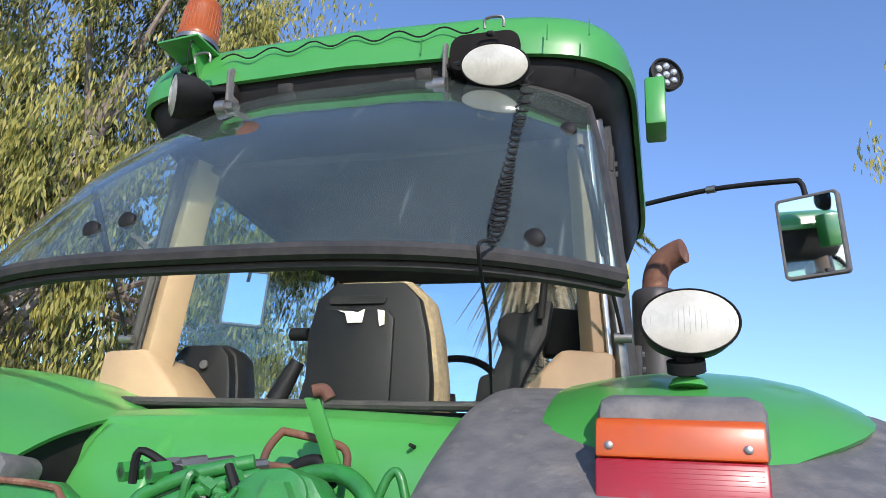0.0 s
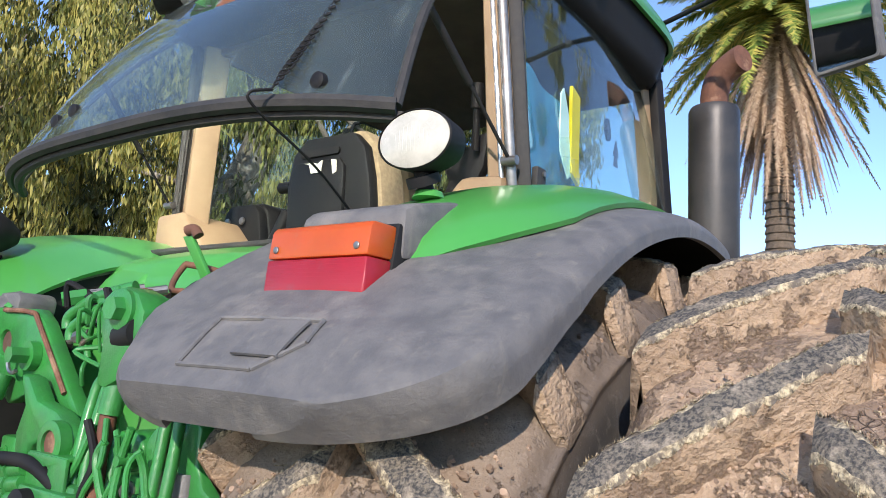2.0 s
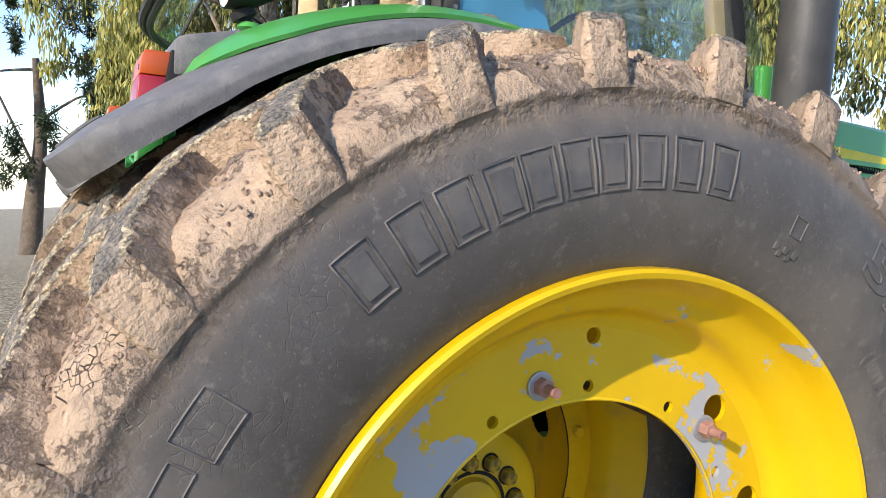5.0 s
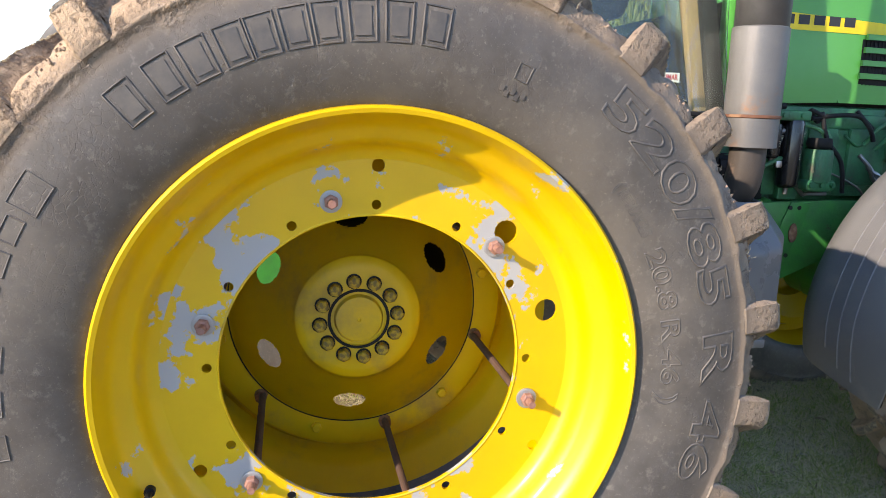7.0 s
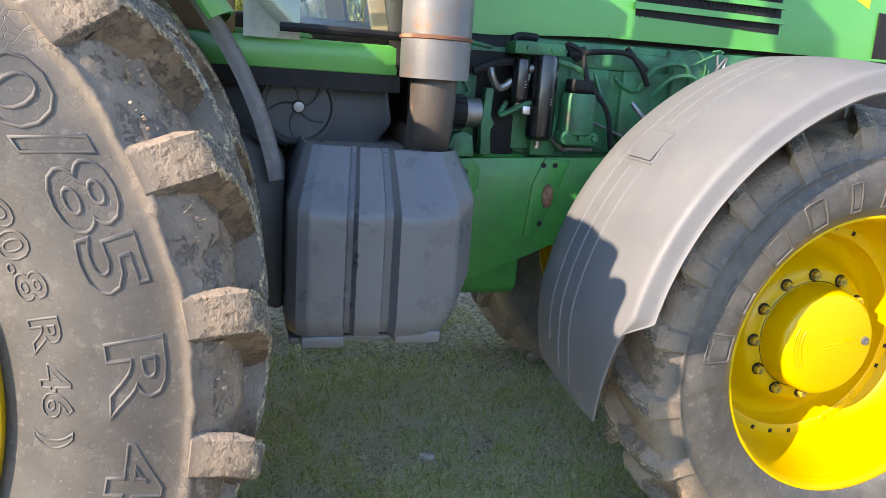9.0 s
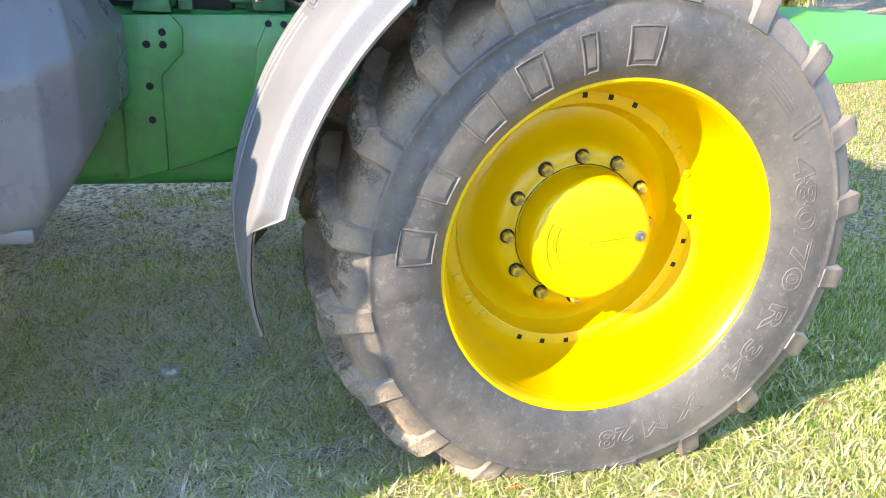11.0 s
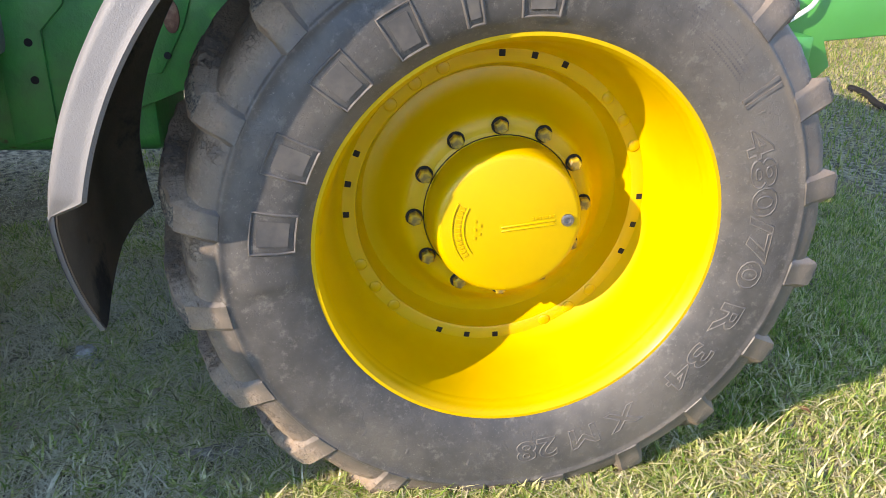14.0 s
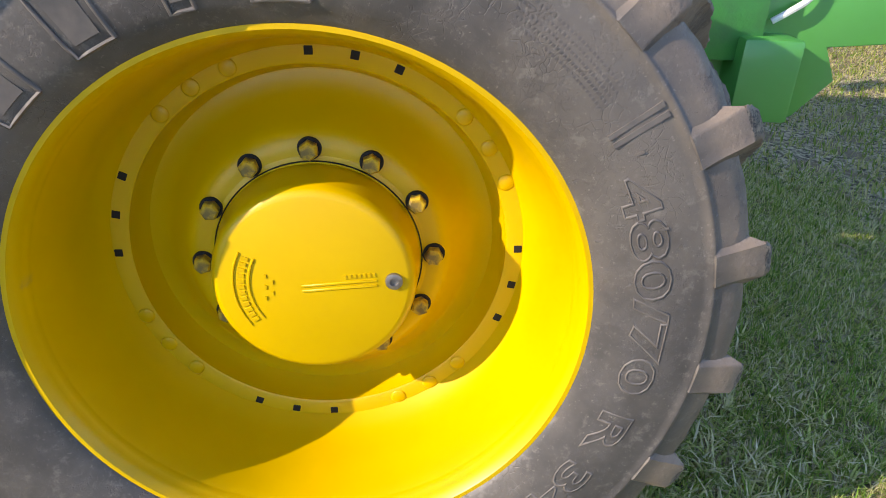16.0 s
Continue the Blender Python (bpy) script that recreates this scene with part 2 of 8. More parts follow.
PIPE_GREY = mat("scuffed_grey_pipe", (0.13, 0.128, 0.126), 0.42, metal=0.3, second=(0.17, 0.165, 0.16), scale=6, bump=0.001, bump_scale=120, third=(0.22, 0.13, 0.08), third_scale=5, third_at=0.66)
ZINC = mat("zinc_washer", (0.42, 0.42, 0.42), 0.5, metal=0.6)
WHITE = mat("white_sticker", (0.78, 0.78, 0.76), 0.5)
PAPER = mat("yellowed_paper_tag", (0.72, 0.70, 0.60), 0.7, second=(0.62, 0.60, 0.50), scale=30)
RED_INK = mat("red_print", (0.55, 0.02, 0.02), 0.5)
DARK_INK = mat("dark_print", (0.03, 0.03, 0.035), 0.5)
DECAL_YELLOW = mat("yellow_decal", (0.80, 0.60, 0.02), 0.4)
BLUE_CLOTH = mat("glossy_blue", (0.02, 0.16, 0.33), 0.35, second=(0.04, 0.22, 0.40), scale=6, coat=0.2)
YELLOW_PLASTIC = mat("yellow_plastic", (0.62, 0.55, 0.02), 0.4)
LABEL_DIM = mat("faded_label_paper", (0.36, 0.38, 0.30), 0.6, second=(0.28, 0.30, 0.23), scale=30)
MINT = mat("mint_plastic", (0.50, 0.78, 0.72), 0.35)
REAR_TYRE = tyre_mat("rear_tyre_rubber", 0.83, 0.95, 0.05, 1.0, AXLE.y, 0.45)
# Less mud colour on the inner tyre, to paint the shade under the fender darker.
INNER_TYRE = tyre_mat("inner_tyre_rubber_shade_dark", 0.83, 0.95, 0.0, 0.45, AXLE.y, 0.45)
FRONT_TYRE = tyre_mat("front_tyre_rubber", 0.645, 0.74, 0.0, 0.52, FAXLE.y - 0.25, 0.55)
LUG_TOP = mat("worn_lug_face", (0.052, 0.050, 0.048), 0.9, second=(0.24, 0.205, 0.155), scale=230, amount=0.26, bump=0.010, bump_scale=190, third=(0.50, 0.41, 0.30), third_scale=26, third_at=0.60, third_soft=0.10)
FRINGE = mat("frayed_straw_coloured_edge", (0.64, 0.53, 0.34), 0.95, second=(0.18, 0.145, 0.10), scale=170, amount=0.30, bump=0.006, bump_scale=200, third=(0.17, 0.14, 0.11), third_scale=34, third_at=0.54)


def clear_mat(name, color, rough, ior=1.45):
    m = bpy.data.materials.new(name)
    m.use_nodes = True
    b = m.node_tree.nodes["Principled BSDF"]
    b.inputs["Base Color"].default_value = (*color, 1)
    b.inputs["Roughness"].default_value = rough
    b.inputs["Transmission Weight"].default_value = 1.0
    b.inputs["IOR"].default_value = ior
    return m


def lens_mat(name, color):
    """Ribbed moulded plastic lens with a little of the light let in."""
    m = mat(name, color, 0.38, second=tuple(c * 0.8 for c in color), scale=9, coat=0.2, third=tuple(c * 0.75 + 0.03 for c in color), third_scale=14, third_at=0.62)
    m.node_tree.nodes["Principled BSDF"].inputs["Subsurface Weight"].default_value = 0.25
    m.node_tree.nodes["Principled BSDF"].inputs["Subsurface Radius"].default_value = (0.02, 0.006, 0.004)
    return m


def film_glass(name, color, film, streak):
    """Scratched tinted glass; its pale teal film paints in the sky's reflection."""
    m = clear_mat(name, color, 0.01, 1.52)
    N, L = m.node_tree.nodes, m.node_tree.links
    tc = N.new("ShaderNodeTexCoord")
    mp = N.new("ShaderNodeMapping")
    mp.inputs["Rotation"].default_value = (0.0, 0.6, 0.0)
    mp.inputs["Scale"].default_value = (62.0, 7.0, 0.8)
    L.new(tc.outputs["Object"], mp.inputs["Vector"])
    a = N.new("ShaderNodeTexNoise")
    a.inputs["Scale"].default_value, a.inputs["Detail"].default_value = 1.0, 5.0
    L.new(mp.outputs[0], a.inputs["Vector"])
    b = N.new("ShaderNodeTexNoise")
    b.inputs["Scale"].default_value, b.inputs["Detail"].default_value = 3.0, 6.0
    L.new(tc.outputs["Object"], b.inputs["Vector"])
    r1 = N.new("ShaderNodeMapRange")
    for i, v in enumerate((0.64, 0.74, 0.0, streak)):
        r1.inputs[i + 1].default_value = v
    L.new(a.outputs["Fac"], r1.inputs[0])
    r2 = N.new("ShaderNodeMapRange")
    for i, v in enumerate((0.40, 0.75, film * 0.5, film)):
        r2.inputs[i + 1].default_value = v
    L.new(b.outputs["Fac"], r2.inputs[0])
    add = N.new("ShaderNodeMath")
    add.use_clamp = True
    L.new(r1.outputs[0], add.inputs[0])
    L.new(r2.outputs[0], add.inputs[1])
    d = N.new("ShaderNodeBsdfDiffuse")
    d.inputs["Color"].default_value = (0.40, 0.47, 0.45, 1)
    mx = N.new("ShaderNodeMixShader")
    L.new(add.outputs[0], mx.inputs[0])
    L.new(N["Principled BSDF"].outputs[0], mx.inputs[1])
    L.new(d.outputs[0], mx.inputs[2])
    L.new(mx.outputs[0], N["Material Output"].inputs["Surface"])
    return m


GLASS = film_glass("green_tinted_glass", (0.54, 0.72, 0.69), 0.060, 0.10)
DOOR_GLASS = film_glass("tinted_glass", (0.66, 0.80, 0.78), 0.03, 0.03)
MIRROR = mat("mirror", (0.86, 0.88, 0.88), 0.03, metal=1.0, second=(0.84, 0.86, 0.86))
MIRROR.node_tree.nodes["Principled BSDF"].inputs["Roughness"].default_value = 0.03
for link in list(MIRROR.node_tree.links):
    if link.to_socket.name == "Roughness":
        MIRROR.node_tree.links.remove(link)
RED_LENS = lens_mat("red_lens", (0.36, 0.010, 0.018))
ORANGE_LENS = lens_mat("orange_lens", (0.56, 0.088, 0.006))
BEACON = lens_mat("amber_beacon_plastic", (0.42, 0.092, 0.008))
LAMP_LENS = mat("ribbed_lamp_glass", (0.60, 0.57, 0.48), 0.22, second=(0.46, 0.44, 0.36), scale=30, coat=0.6, bump=0.0008, bump_scale=60)
LED_LENS = mat("led_reflector", (0.75, 0.76, 0.78), 0.15, metal=0.6)


# ---- mesh helpers ----
def part(name, bm, material, parent=None, label="", smooth=40, loc=None):
    """Links a bmesh as one mesh object under a thing or a part."""
    me = bpy.data.meshes.new(name)
    bmesh.ops.recalc_face_normals(bm, faces=bm.faces)
    bm.to_mesh(me)
    bm.free()
    for one in (material if isinstance(material, (list, tuple)) else [material]):
        me.materials.append(one)
    if smooth:
        me.shade_smooth()
        me.set_sharp_from_angle(angle=radians(smooth))
    return place(name, me, parent, label, loc)


def place(name, me, parent=None, label="", loc=None, m=None):
    ob = new(name, me)
    ob.parent = parent
    if m is not None:
        ob.matrix_basis = m
    elif loc is not None:
        ob.location = loc
    if label:
        tagged(ob, label)
    return ob


def box(bm, size, at=(0, 0, 0), rot=(0, 0, 0), bevel=0.0, seg=2, mi=0):
    r = bmesh.ops.create_cube(bm, size=1.0, matrix=pose(*at, *rot) @ Matrix.Diagonal((*size, 1)))
    vs = r["verts"]
    faces = {f for v in vs for f in v.link_faces}
    for f in faces:
        f.material_index = mi
    if bevel > 0:
        es = {e for v in vs for e in v.link_edges}
        bmesh.ops.bevel(bm, geom=list(es), offset=bevel, segments=seg, profile=0.5, affect="EDGES")
    return bm


def B(size, at=(0, 0, 0), rot=(0, 0, 0), bevel=0.0, seg=2):
    return box(bmesh.new(), size, at, rot, bevel, seg)


def frame_at(d):
    d = Vector(d).normalized()
    up = Vector((0, 0, 1)) if abs(d.z) < 0.9 else Vector((1, 0, 0))
    a = d.cross(up).normalized()
    return a, a.cross(d).normalized()


def rod(bm, p, q, r, r2=None, seg=14, mi=0):
    """A capped round bar from p to q."""
    p, q = Vector(p), Vector(q)
    a, b = frame_at(q - p)
    r2 = r if r2 is None else r2
    rings = []
    for c, rr in ((p, r), (q, r2)):
        rings.append([bm.verts.new(c + (a * math.cos(2 * math.pi * i / seg) + b * math.sin(2 * math.pi * i / seg)) * rr) for i in range(seg)])
    for i in range(seg):
        bm.faces.new((rings[0][i], rings[0][(i + 1) % seg], rings[1][(i + 1) % seg], rings[1][i])).material_index = mi
    bm.faces.new(rings[0][::-1]).material_index = mi
    bm.faces.new(rings[1]).material_index = mi
    return bm


def tube(bm, pts, r, seg=10, smooth_steps=4, mi=0, radii=None):
    """A round bar bent along points (Catmull-Rom)."""
    P = [Vector(p) for p in pts]
    path, rad = [], []
    n = len(P)
    for i in range(n - 1):
        p0, p1, p2, p3 = P[max(i - 1, 0)], P[i], P[i + 1], P[min(i + 2, n - 1)]
        for k in range(smooth_steps):
            t = k / smooth_steps
            path.append(0.5 * ((2 * p1) + (p2 - p0) * t + (2 * p0 - 5 * p1 + 4 * p2 - p3) * t * t + (3 * p1 - p0 - 3 * p2 + p3) * t ** 3))
            rad.append((radii[i] * (1 - t) + radii[i + 1] * t) if radii else r)
    path.append(P[-1])
    rad.append(radii[-1] if radii else r)
    prev = None
    rings = []
    for i, c in enumerate(path):
        d = (path[min(i + 1, len(path) - 1)] - path[max(i - 1, 0)])
        if d.length < 1e-7:
            d = Vector((0, 0, 1))
        d.normalize()
        if prev is None:
            a, b = frame_at(d)
        else:
            a = (prev - d * prev.dot(d)).normalized()
            b = a.cross(d)
        prev = a
        rings.append([bm.verts.new(c + (a * math.cos(2 * math.pi * j / seg) + b * math.sin(2 * math.pi * j / seg)) * rad[i]) for j in range(seg)])
    for u, v in zip(rings, rings[1:]):
        for j in range(seg):
            bm.faces.new((u[j], u[(j + 1) % seg], v[(j + 1) % seg], v[j])).material_index = mi
    bm.faces.new(rings[0][::-1]).material_index = mi
    bm.faces.new(rings[-1]).material_index = mi
    return bm


def lathe(profile, seg=96, closed=False, shape=None, bm=None, mi=0):
    """Turns (x, r) pairs round the x axis. shape(x, r, angle) may alter x and r."""
    bm = bm or bmesh.new()
    rings = []
    for k in range(seg):
        a = 2 * math.pi * k / seg
        ring = []
        for x, r in profile:
            xx, rr = shape(x, r, a) if shape else (x, r)
            ring.append(bm.verts.new((xx, rr * math.cos(a), rr * math.sin(a))))
        rings.append(ring)
    n = len(profile)
    for k in range(seg):
        u, v = rings[k], rings[(k + 1) % seg]
        for i in range(n if closed else n - 1):
            j = (i + 1) % n
            if profile[i][1] < 1e-6 and profile[j][1] < 1e-6:
                continue
            bm.faces.new((u[i], u[j], v[j], v[i])).material_index = mi
    if any(r < 1e-6 for _, r in profile):
        bmesh.ops.remove_doubles(bm, verts=[v for v in bm.verts if v.co.y ** 2 + v.co.z ** 2 < 1e-10], dist=1e-5)
    return bm


def dense(profile, step):
    """The same line with more points on it, rounded once."""
    out = []
    for (a, b), (c, d) in zip(profile, profile[1:]):
        n = max(1, int(math.hypot(c - a, d - b) / step))
        out += [(a + (c - a) * k / n, b + (d - b) * k / n) for k in range(n)]
    return out + [profile[-1]]


def sheet(fn, nu, nv, thick, mi=0, bm=None):
    """A panel from fn(u, v) -> point over the unit square, with a thickness towards its inner side."""
    bm = bm or bmesh.new()
    g = [[Vector(fn(i / nu, j / nv)) for j in range(nv + 1)] for i in range(nu + 1)]
    nor = [[None] * (nv + 1) for _ in range(nu + 1)]
    for i in range(nu + 1):
        for j in range(nv + 1):
            du = g[min(i + 1, nu)][j] - g[max(i - 1, 0)][j]
            dv = g[i][min(j + 1, nv)] - g[i][max(j - 1, 0)]
            c = du.cross(dv)
            nor[i][j] = c.normalized() if c.length > 1e-12 else Vector((0, 0, 1))
    top = [[bm.verts.new(p) for p in row] for row in g]
    low = [[bm.verts.new(g[i][j] - nor[i][j] * thick) for j in range(nv + 1)] for i in range(nu + 1)]
    for i in range(nu):
        for j in range(nv):
            bm.faces.new((top[i][j], top[i + 1][j], top[i + 1][j + 1], top[i][j + 1])).material_index = mi
            bm.faces.new((low[i][j], low[i][j + 1], low[i + 1][j + 1], low[i + 1][j])).material_index = mi
    for i in range(nu):
        for j in (0, nv):
            bm.faces.new((top[i][j], top[i + 1][j], low[i + 1][j], low[i][j])).material_index = mi
    for j in range(nv):
        for i in (0, nu):
            bm.faces.new((top[i][j], top[i][j + 1], low[i][j + 1], low[i][j])).material_index = mi
    return bm


def prism(outline, axis, lo, hi, bevel=0.0, bm=None, holes=(), mi=0):
    """A plate of an outline of 2D points, drawn out along an axis. holes: lists of points."""
    bm = bm or bmesh.new()
    start = set(bm.faces)
    def at(p, d):
        return {"x": (d, p[0], p[1]), "y": (p[0], d, p[1]), "z": (p[0], p[1], d)}[axis]
    edges = []
    for loop in (outline, *holes):
        vs = [bm.verts.new(at(p, lo)) for p in loop]
        edges += [bm.edges.new((vs[i], vs[(i + 1) % len(vs)])) for i in range(len(vs))]
    if holes:
        made = bmesh.ops.triangle_fill(bm, edges=edges, use_beauty=True, use_dissolve=False)["geom"]
        faces = [f for f in made if isinstance(f, bmesh.types.BMFace)]
    else:
        faces = [bm.faces.new([e.verts[0] for e in edges])]
    ext = bmesh.ops.extrude_face_region(bm, geom=faces, use_keep_orig=True)["geom"]
    d = {"x": (hi - lo, 0, 0), "y": (0, hi - lo, 0), "z": (0, 0, hi - lo)}[axis]
    bmesh.ops.translate(bm, verts=[g for g in ext if isinstance(g, bmesh.types.BMVert)], vec=d)
    for f in set(bm.faces) - start:
        f.material_index = mi
    if bevel > 0:
        es = [e for e in bm.edges if len(e.link_faces) == 2 and e.calc_face_angle(0) > 0.6]
        bmesh.ops.bevel(bm, geom=es, offset=bevel, segments=2, profile=0.5, affect="EDGES")
    return bm


def circle(cx, cy, r, n=24):
    return [(cx + r * math.cos(2 * math.pi * i / n), cy + r * math.sin(2 * math.pi * i / n)) for i in range(n)]


def round_rect(w, h, r, n=5, cx=0, cy=0):
    out = []
    for sx, sy, a0 in ((1, 1, 0), (-1, 1, 90), (-1, -1, 180), (1, -1, 270)):
        for i in range(n + 1):
            a = radians(a0 + 90 * i / n)
            out.append((cx + sx * (w / 2 - r) + r * math.cos(a), cy + sy * (h / 2 - r) + r * math.sin(a)))
    return out


def letters(text, height, depth, outline=0.0):
    """The text as a bmesh in the xy plane, with its middle at 0, and its width."""
    cu = bpy.data.curves.new("text", "FONT")
    cu.body, cu.size, cu.extrude, cu.align_x, cu.align_y, cu.resolution_u = text, height * 1.38, depth / 2, "CENTER", "CENTER", 3
    cu.offset = height * 0.030
    if outline:
        cu.fill_mode, cu.extrude, cu.bevel_depth, cu.bevel_resolution = "NONE", 0.0, outline, 1
    ob = bpy.data.objects.new("text", cu)
    scene.collection.objects.link(ob)
    me = bpy.data.meshes.new_from_object(ob.evaluated_get(bpy.context.evaluated_depsgraph_get()))
    bpy.data.objects.remove(ob)
    bm = bmesh.new()
    bm.from_mesh(me)
    bpy.data.meshes.remove(me)
    xs = [v.co.x for v in bm.verts]
    return bm, max(xs) - min(xs)


tractor = new("tractor")
tagged(tractor, "large green farm tractor with dual rear wheels, parked on grass", "tractor")


# ---- wheels ----
def smooth_profile(pts, n=3):
    for _ in range(n):
        out = [pts[0]]
        for a, b in zip(pts, pts[1:]):
            out += [(a[0] * 0.75 + b[0] * 0.25, a[1] * 0.75 + b[1] * 0.25), (a[0] * 0.25 + b[0] * 0.75, a[1] * 0.25 + b[1] * 0.75)]
        pts = out + [pts[-1]]
    return pts


def lug_mesh(name, side, R0, H, half, a_in, a_out, w_in, w_out, mats, foot_r, foot_x, seed, flare=0.22, fray=False, fall=0.018):
    """One tread bar from the middle of the tyre to its shoulder: flat worn top with frayed edges, steep flanks, and a plane
    end face sloping down to the shoulder's ridge; angles in degrees round the axle."""
    R = random.Random(seed)
    bm = bmesh.new()
    rows = []
    n = 40

    def jit(s):
        return R.uniform(-s, s)
    for k in range(n + 1):
        u = k / n
        x = side * (-0.018 + (half + 0.018) * u)
        a = radians(a_in + (a_out - a_in) * (u ** 0.85))
        base = R0 - 0.035 * max(0, (abs(x) / half)) ** 4 - 0.02
        ends = max(0.0, 1 - k / 3.0) * 0.012
        top = R0 + H - fall * (abs(x) / half) ** 4 - ends + 0.003 * noise.noise(Vector((u * 5, seed * 3.1, side)))
        w = (w_in + (w_out - w_in) * u) / R0 / 2
        worn = 0.5 + 0.5 * noise.noise(Vector((u * 3, seed, side)))
        spec = ((-w * (1.0 + flare + 0.25 * worn), base, 0.002), (-w * (1.06 + 0.10 * worn), top - 0.024, 0.002), (-w * 1.02, top - 0.005, 0.0038), (-w * 0.72, top, 0.0034), (0, top + 0.001, 0.0012), (w * 0.72, top, 0.0034), (w * 1.02, top - 0.005, 0.0038), (w * (1.07 + 0.08 * worn), top - 0.024, 0.002), (w * (1 + flare + 0.2 * worn), base, 0.002))
        ring = []
        for da, rr, s in spec:
            b, rr = a + da + jit(s) / R0, rr + jit(s * 0.7)
            ring.append(bm.verts.new((x + jit(0.001), rr * math.cos(b), rr * math.sin(b))))
        rows.append(ring)
    a = radians(a_out)
    w = w_out / R0 / 2
    crest = R0 + H - fall - 0.002
    for f, wide in ((0.06, 1.0), (0.35, 1.01), (0.68, 1.03), (1.0, 1.06), (1.10, 1.06)):
        ring = []
        out = (foot_x - half) * (0.10 + 0.90 * min(1.0, f)) - (0.016 if f > 1 else 0)
        for j, da in enumerate((-(1 + flare), -1.10, -1.02, -0.90, 0, 0.90, 1.02, 1.10, 1 + flare)):
            rr = crest - (crest - foot_r) * f
            low = crest - 0.030 - (crest - 0.030 - foot_r) * f
            rr = low if j in (0, 8) else rr
            b = a + da * w * wide + 0.25 * f * w + jit(0.0012)
            inset = 0.010 if j in (0, 8) else (0.0025 if j in (1, 7) else 0)
            ring.append(bm.verts.new((side * (half + out - inset) + jit(0.0012), rr * math.cos(b), rr * math.sin(b))))
        rows.append(ring)
    for i, (u, v) in enumerate(zip(rows, rows[1:])):
        for j in range(8):
            f = bm.faces.new((u[j], u[j + 1], v[j + 1], v[j]))
            f.material_index = 0 if i > n else (1 if j in (3, 4) else (2 if j in (2, 5) else 0))
    bm.faces.new(rows[0][::-1])
    bmesh.ops.recalc_face_normals(bm, faces=bm.faces)
    if fray:
        for i in range(n):
            for j in (2, 6):
                for _ in range(16):
                    p = rows[i][j].co.lerp(rows[i + 1][j].co, R.random())
                    out = (rows[i][j].co - rows[i][4].co).normalized() * R.uniform(-0.010, 0.005) + Vector((0, p.y, p.z)).normalized() * R.uniform(0.000, 0.006)
                    side_way = (rows[i + 1][j].co - rows[i][j].co).normalized() * R.uniform(0.0006, 0.0016)
                    f = bm.faces.new([bm.verts.new(q) for q in (p - side_way, p + side_way, p + out + side_way * R.uniform(-1, 1))])
                    f.material_index = 2
    me = bpy.data.meshes.new(name)
    bm.to_mesh(me)
    bm.free()
    for one in mats:
        me.materials.append(one)
    me.shade_smooth()
    me.set_sharp_from_angle(angle=radians(34))
    return me


def split_characters(bm):
    """One bmesh for each character of a line of text lying along x."""
    left, groups = set(bm.verts), []
    while left:
        stack, isle = [left.pop()], []
        while stack:
            v = stack.pop()
            isle.append(v)
            for e in v.link_edges:
                w = e.other_vert(v)
                if w in left:
                    left.remove(w)
                    stack.append(w)
        lo, hi = min(v.co.x for v in isle), max(v.co.x for v in isle)
        groups.append([lo, hi, isle])
    groups.sort(key=lambda g: g[0])
    merged = []
    for g in groups:
        if merged and g[0] < merged[-1][1] - 1e-5:
            merged[-1] = [merged[-1][0], max(merged[-1][1], g[1]), merged[-1][2] + g[2]]
        else:
            merged.append(g)
    out = []
    for _, _, vs in merged:
        index = {v: k for k, v in enumerate(vs)}
        one = bmesh.new()
        nv = [one.verts.new(v.co) for v in vs]
        for f in {f for v in vs for f in v.link_faces}:
            one.faces.new([nv[index[v]] for v in f.verts])
        out.append(one)
    return out


def arc_text(text, r, a0, a1, height, x_at, depth, parent, material, name="size_marking"):
    """Moulded outlines of letters along an arc of the sidewall, tops outwards, read clockwise from angle a0 to a1 (degrees)."""
    bm, w = letters(text, height, depth, (0.0014 if height < 0.06 else 0.0019) if height > 0.035 else 0.0012)
    for one in split_characters(bm):
        for v in one.verts:
            a = radians(a0 + (a1 - a0) * (v.co.x / w + 0.5))
            rr = r + v.co.y
            v.co = Vector((x_at(rr) + v.co.z * 1.2, rr * math.cos(a), rr * math.sin(a)))
        part(name, one, material, parent, smooth=60)
    bm.free()


def arc_frame(r, a, w, h, x_at, parent, material, hatch=0, t=0.0026):
    """A moulded rectangle's outline on the sidewall with fine ribs across its foot."""
    half = math.degrees(w / r) / 2
    bm = bmesh.new()
    def at(rr, b):
        return Vector((x_at(rr) + 0.0003, rr * math.cos(radians(b)), rr * math.sin(radians(b))))
    c = [(r - h / 2, a - half), (r + h / 2, a - half), (r + h / 2, a + half), (r - h / 2, a + half), (r - h / 2, a - half)]
    tube(bm, [at(p[0] + (q[0] - p[0]) * k / 4, p[1] + (q[1] - p[1]) * k / 4) for p, q in zip(c, c[1:]) for k in range(4)] + [at(*c[0])], t, 6, 1)
    for k in range(hatch):
        b = a - half * 0.75 + half * 1.5 * k / max(1, hatch - 1)
        tube(bm, [at(r - h * 0.38, b), at(r, b + 0.1), at(r + h * 0.38, b + 0.2)], 0.0009, 4, 1)
    part("maker_mark", bm, material, parent, smooth=60)


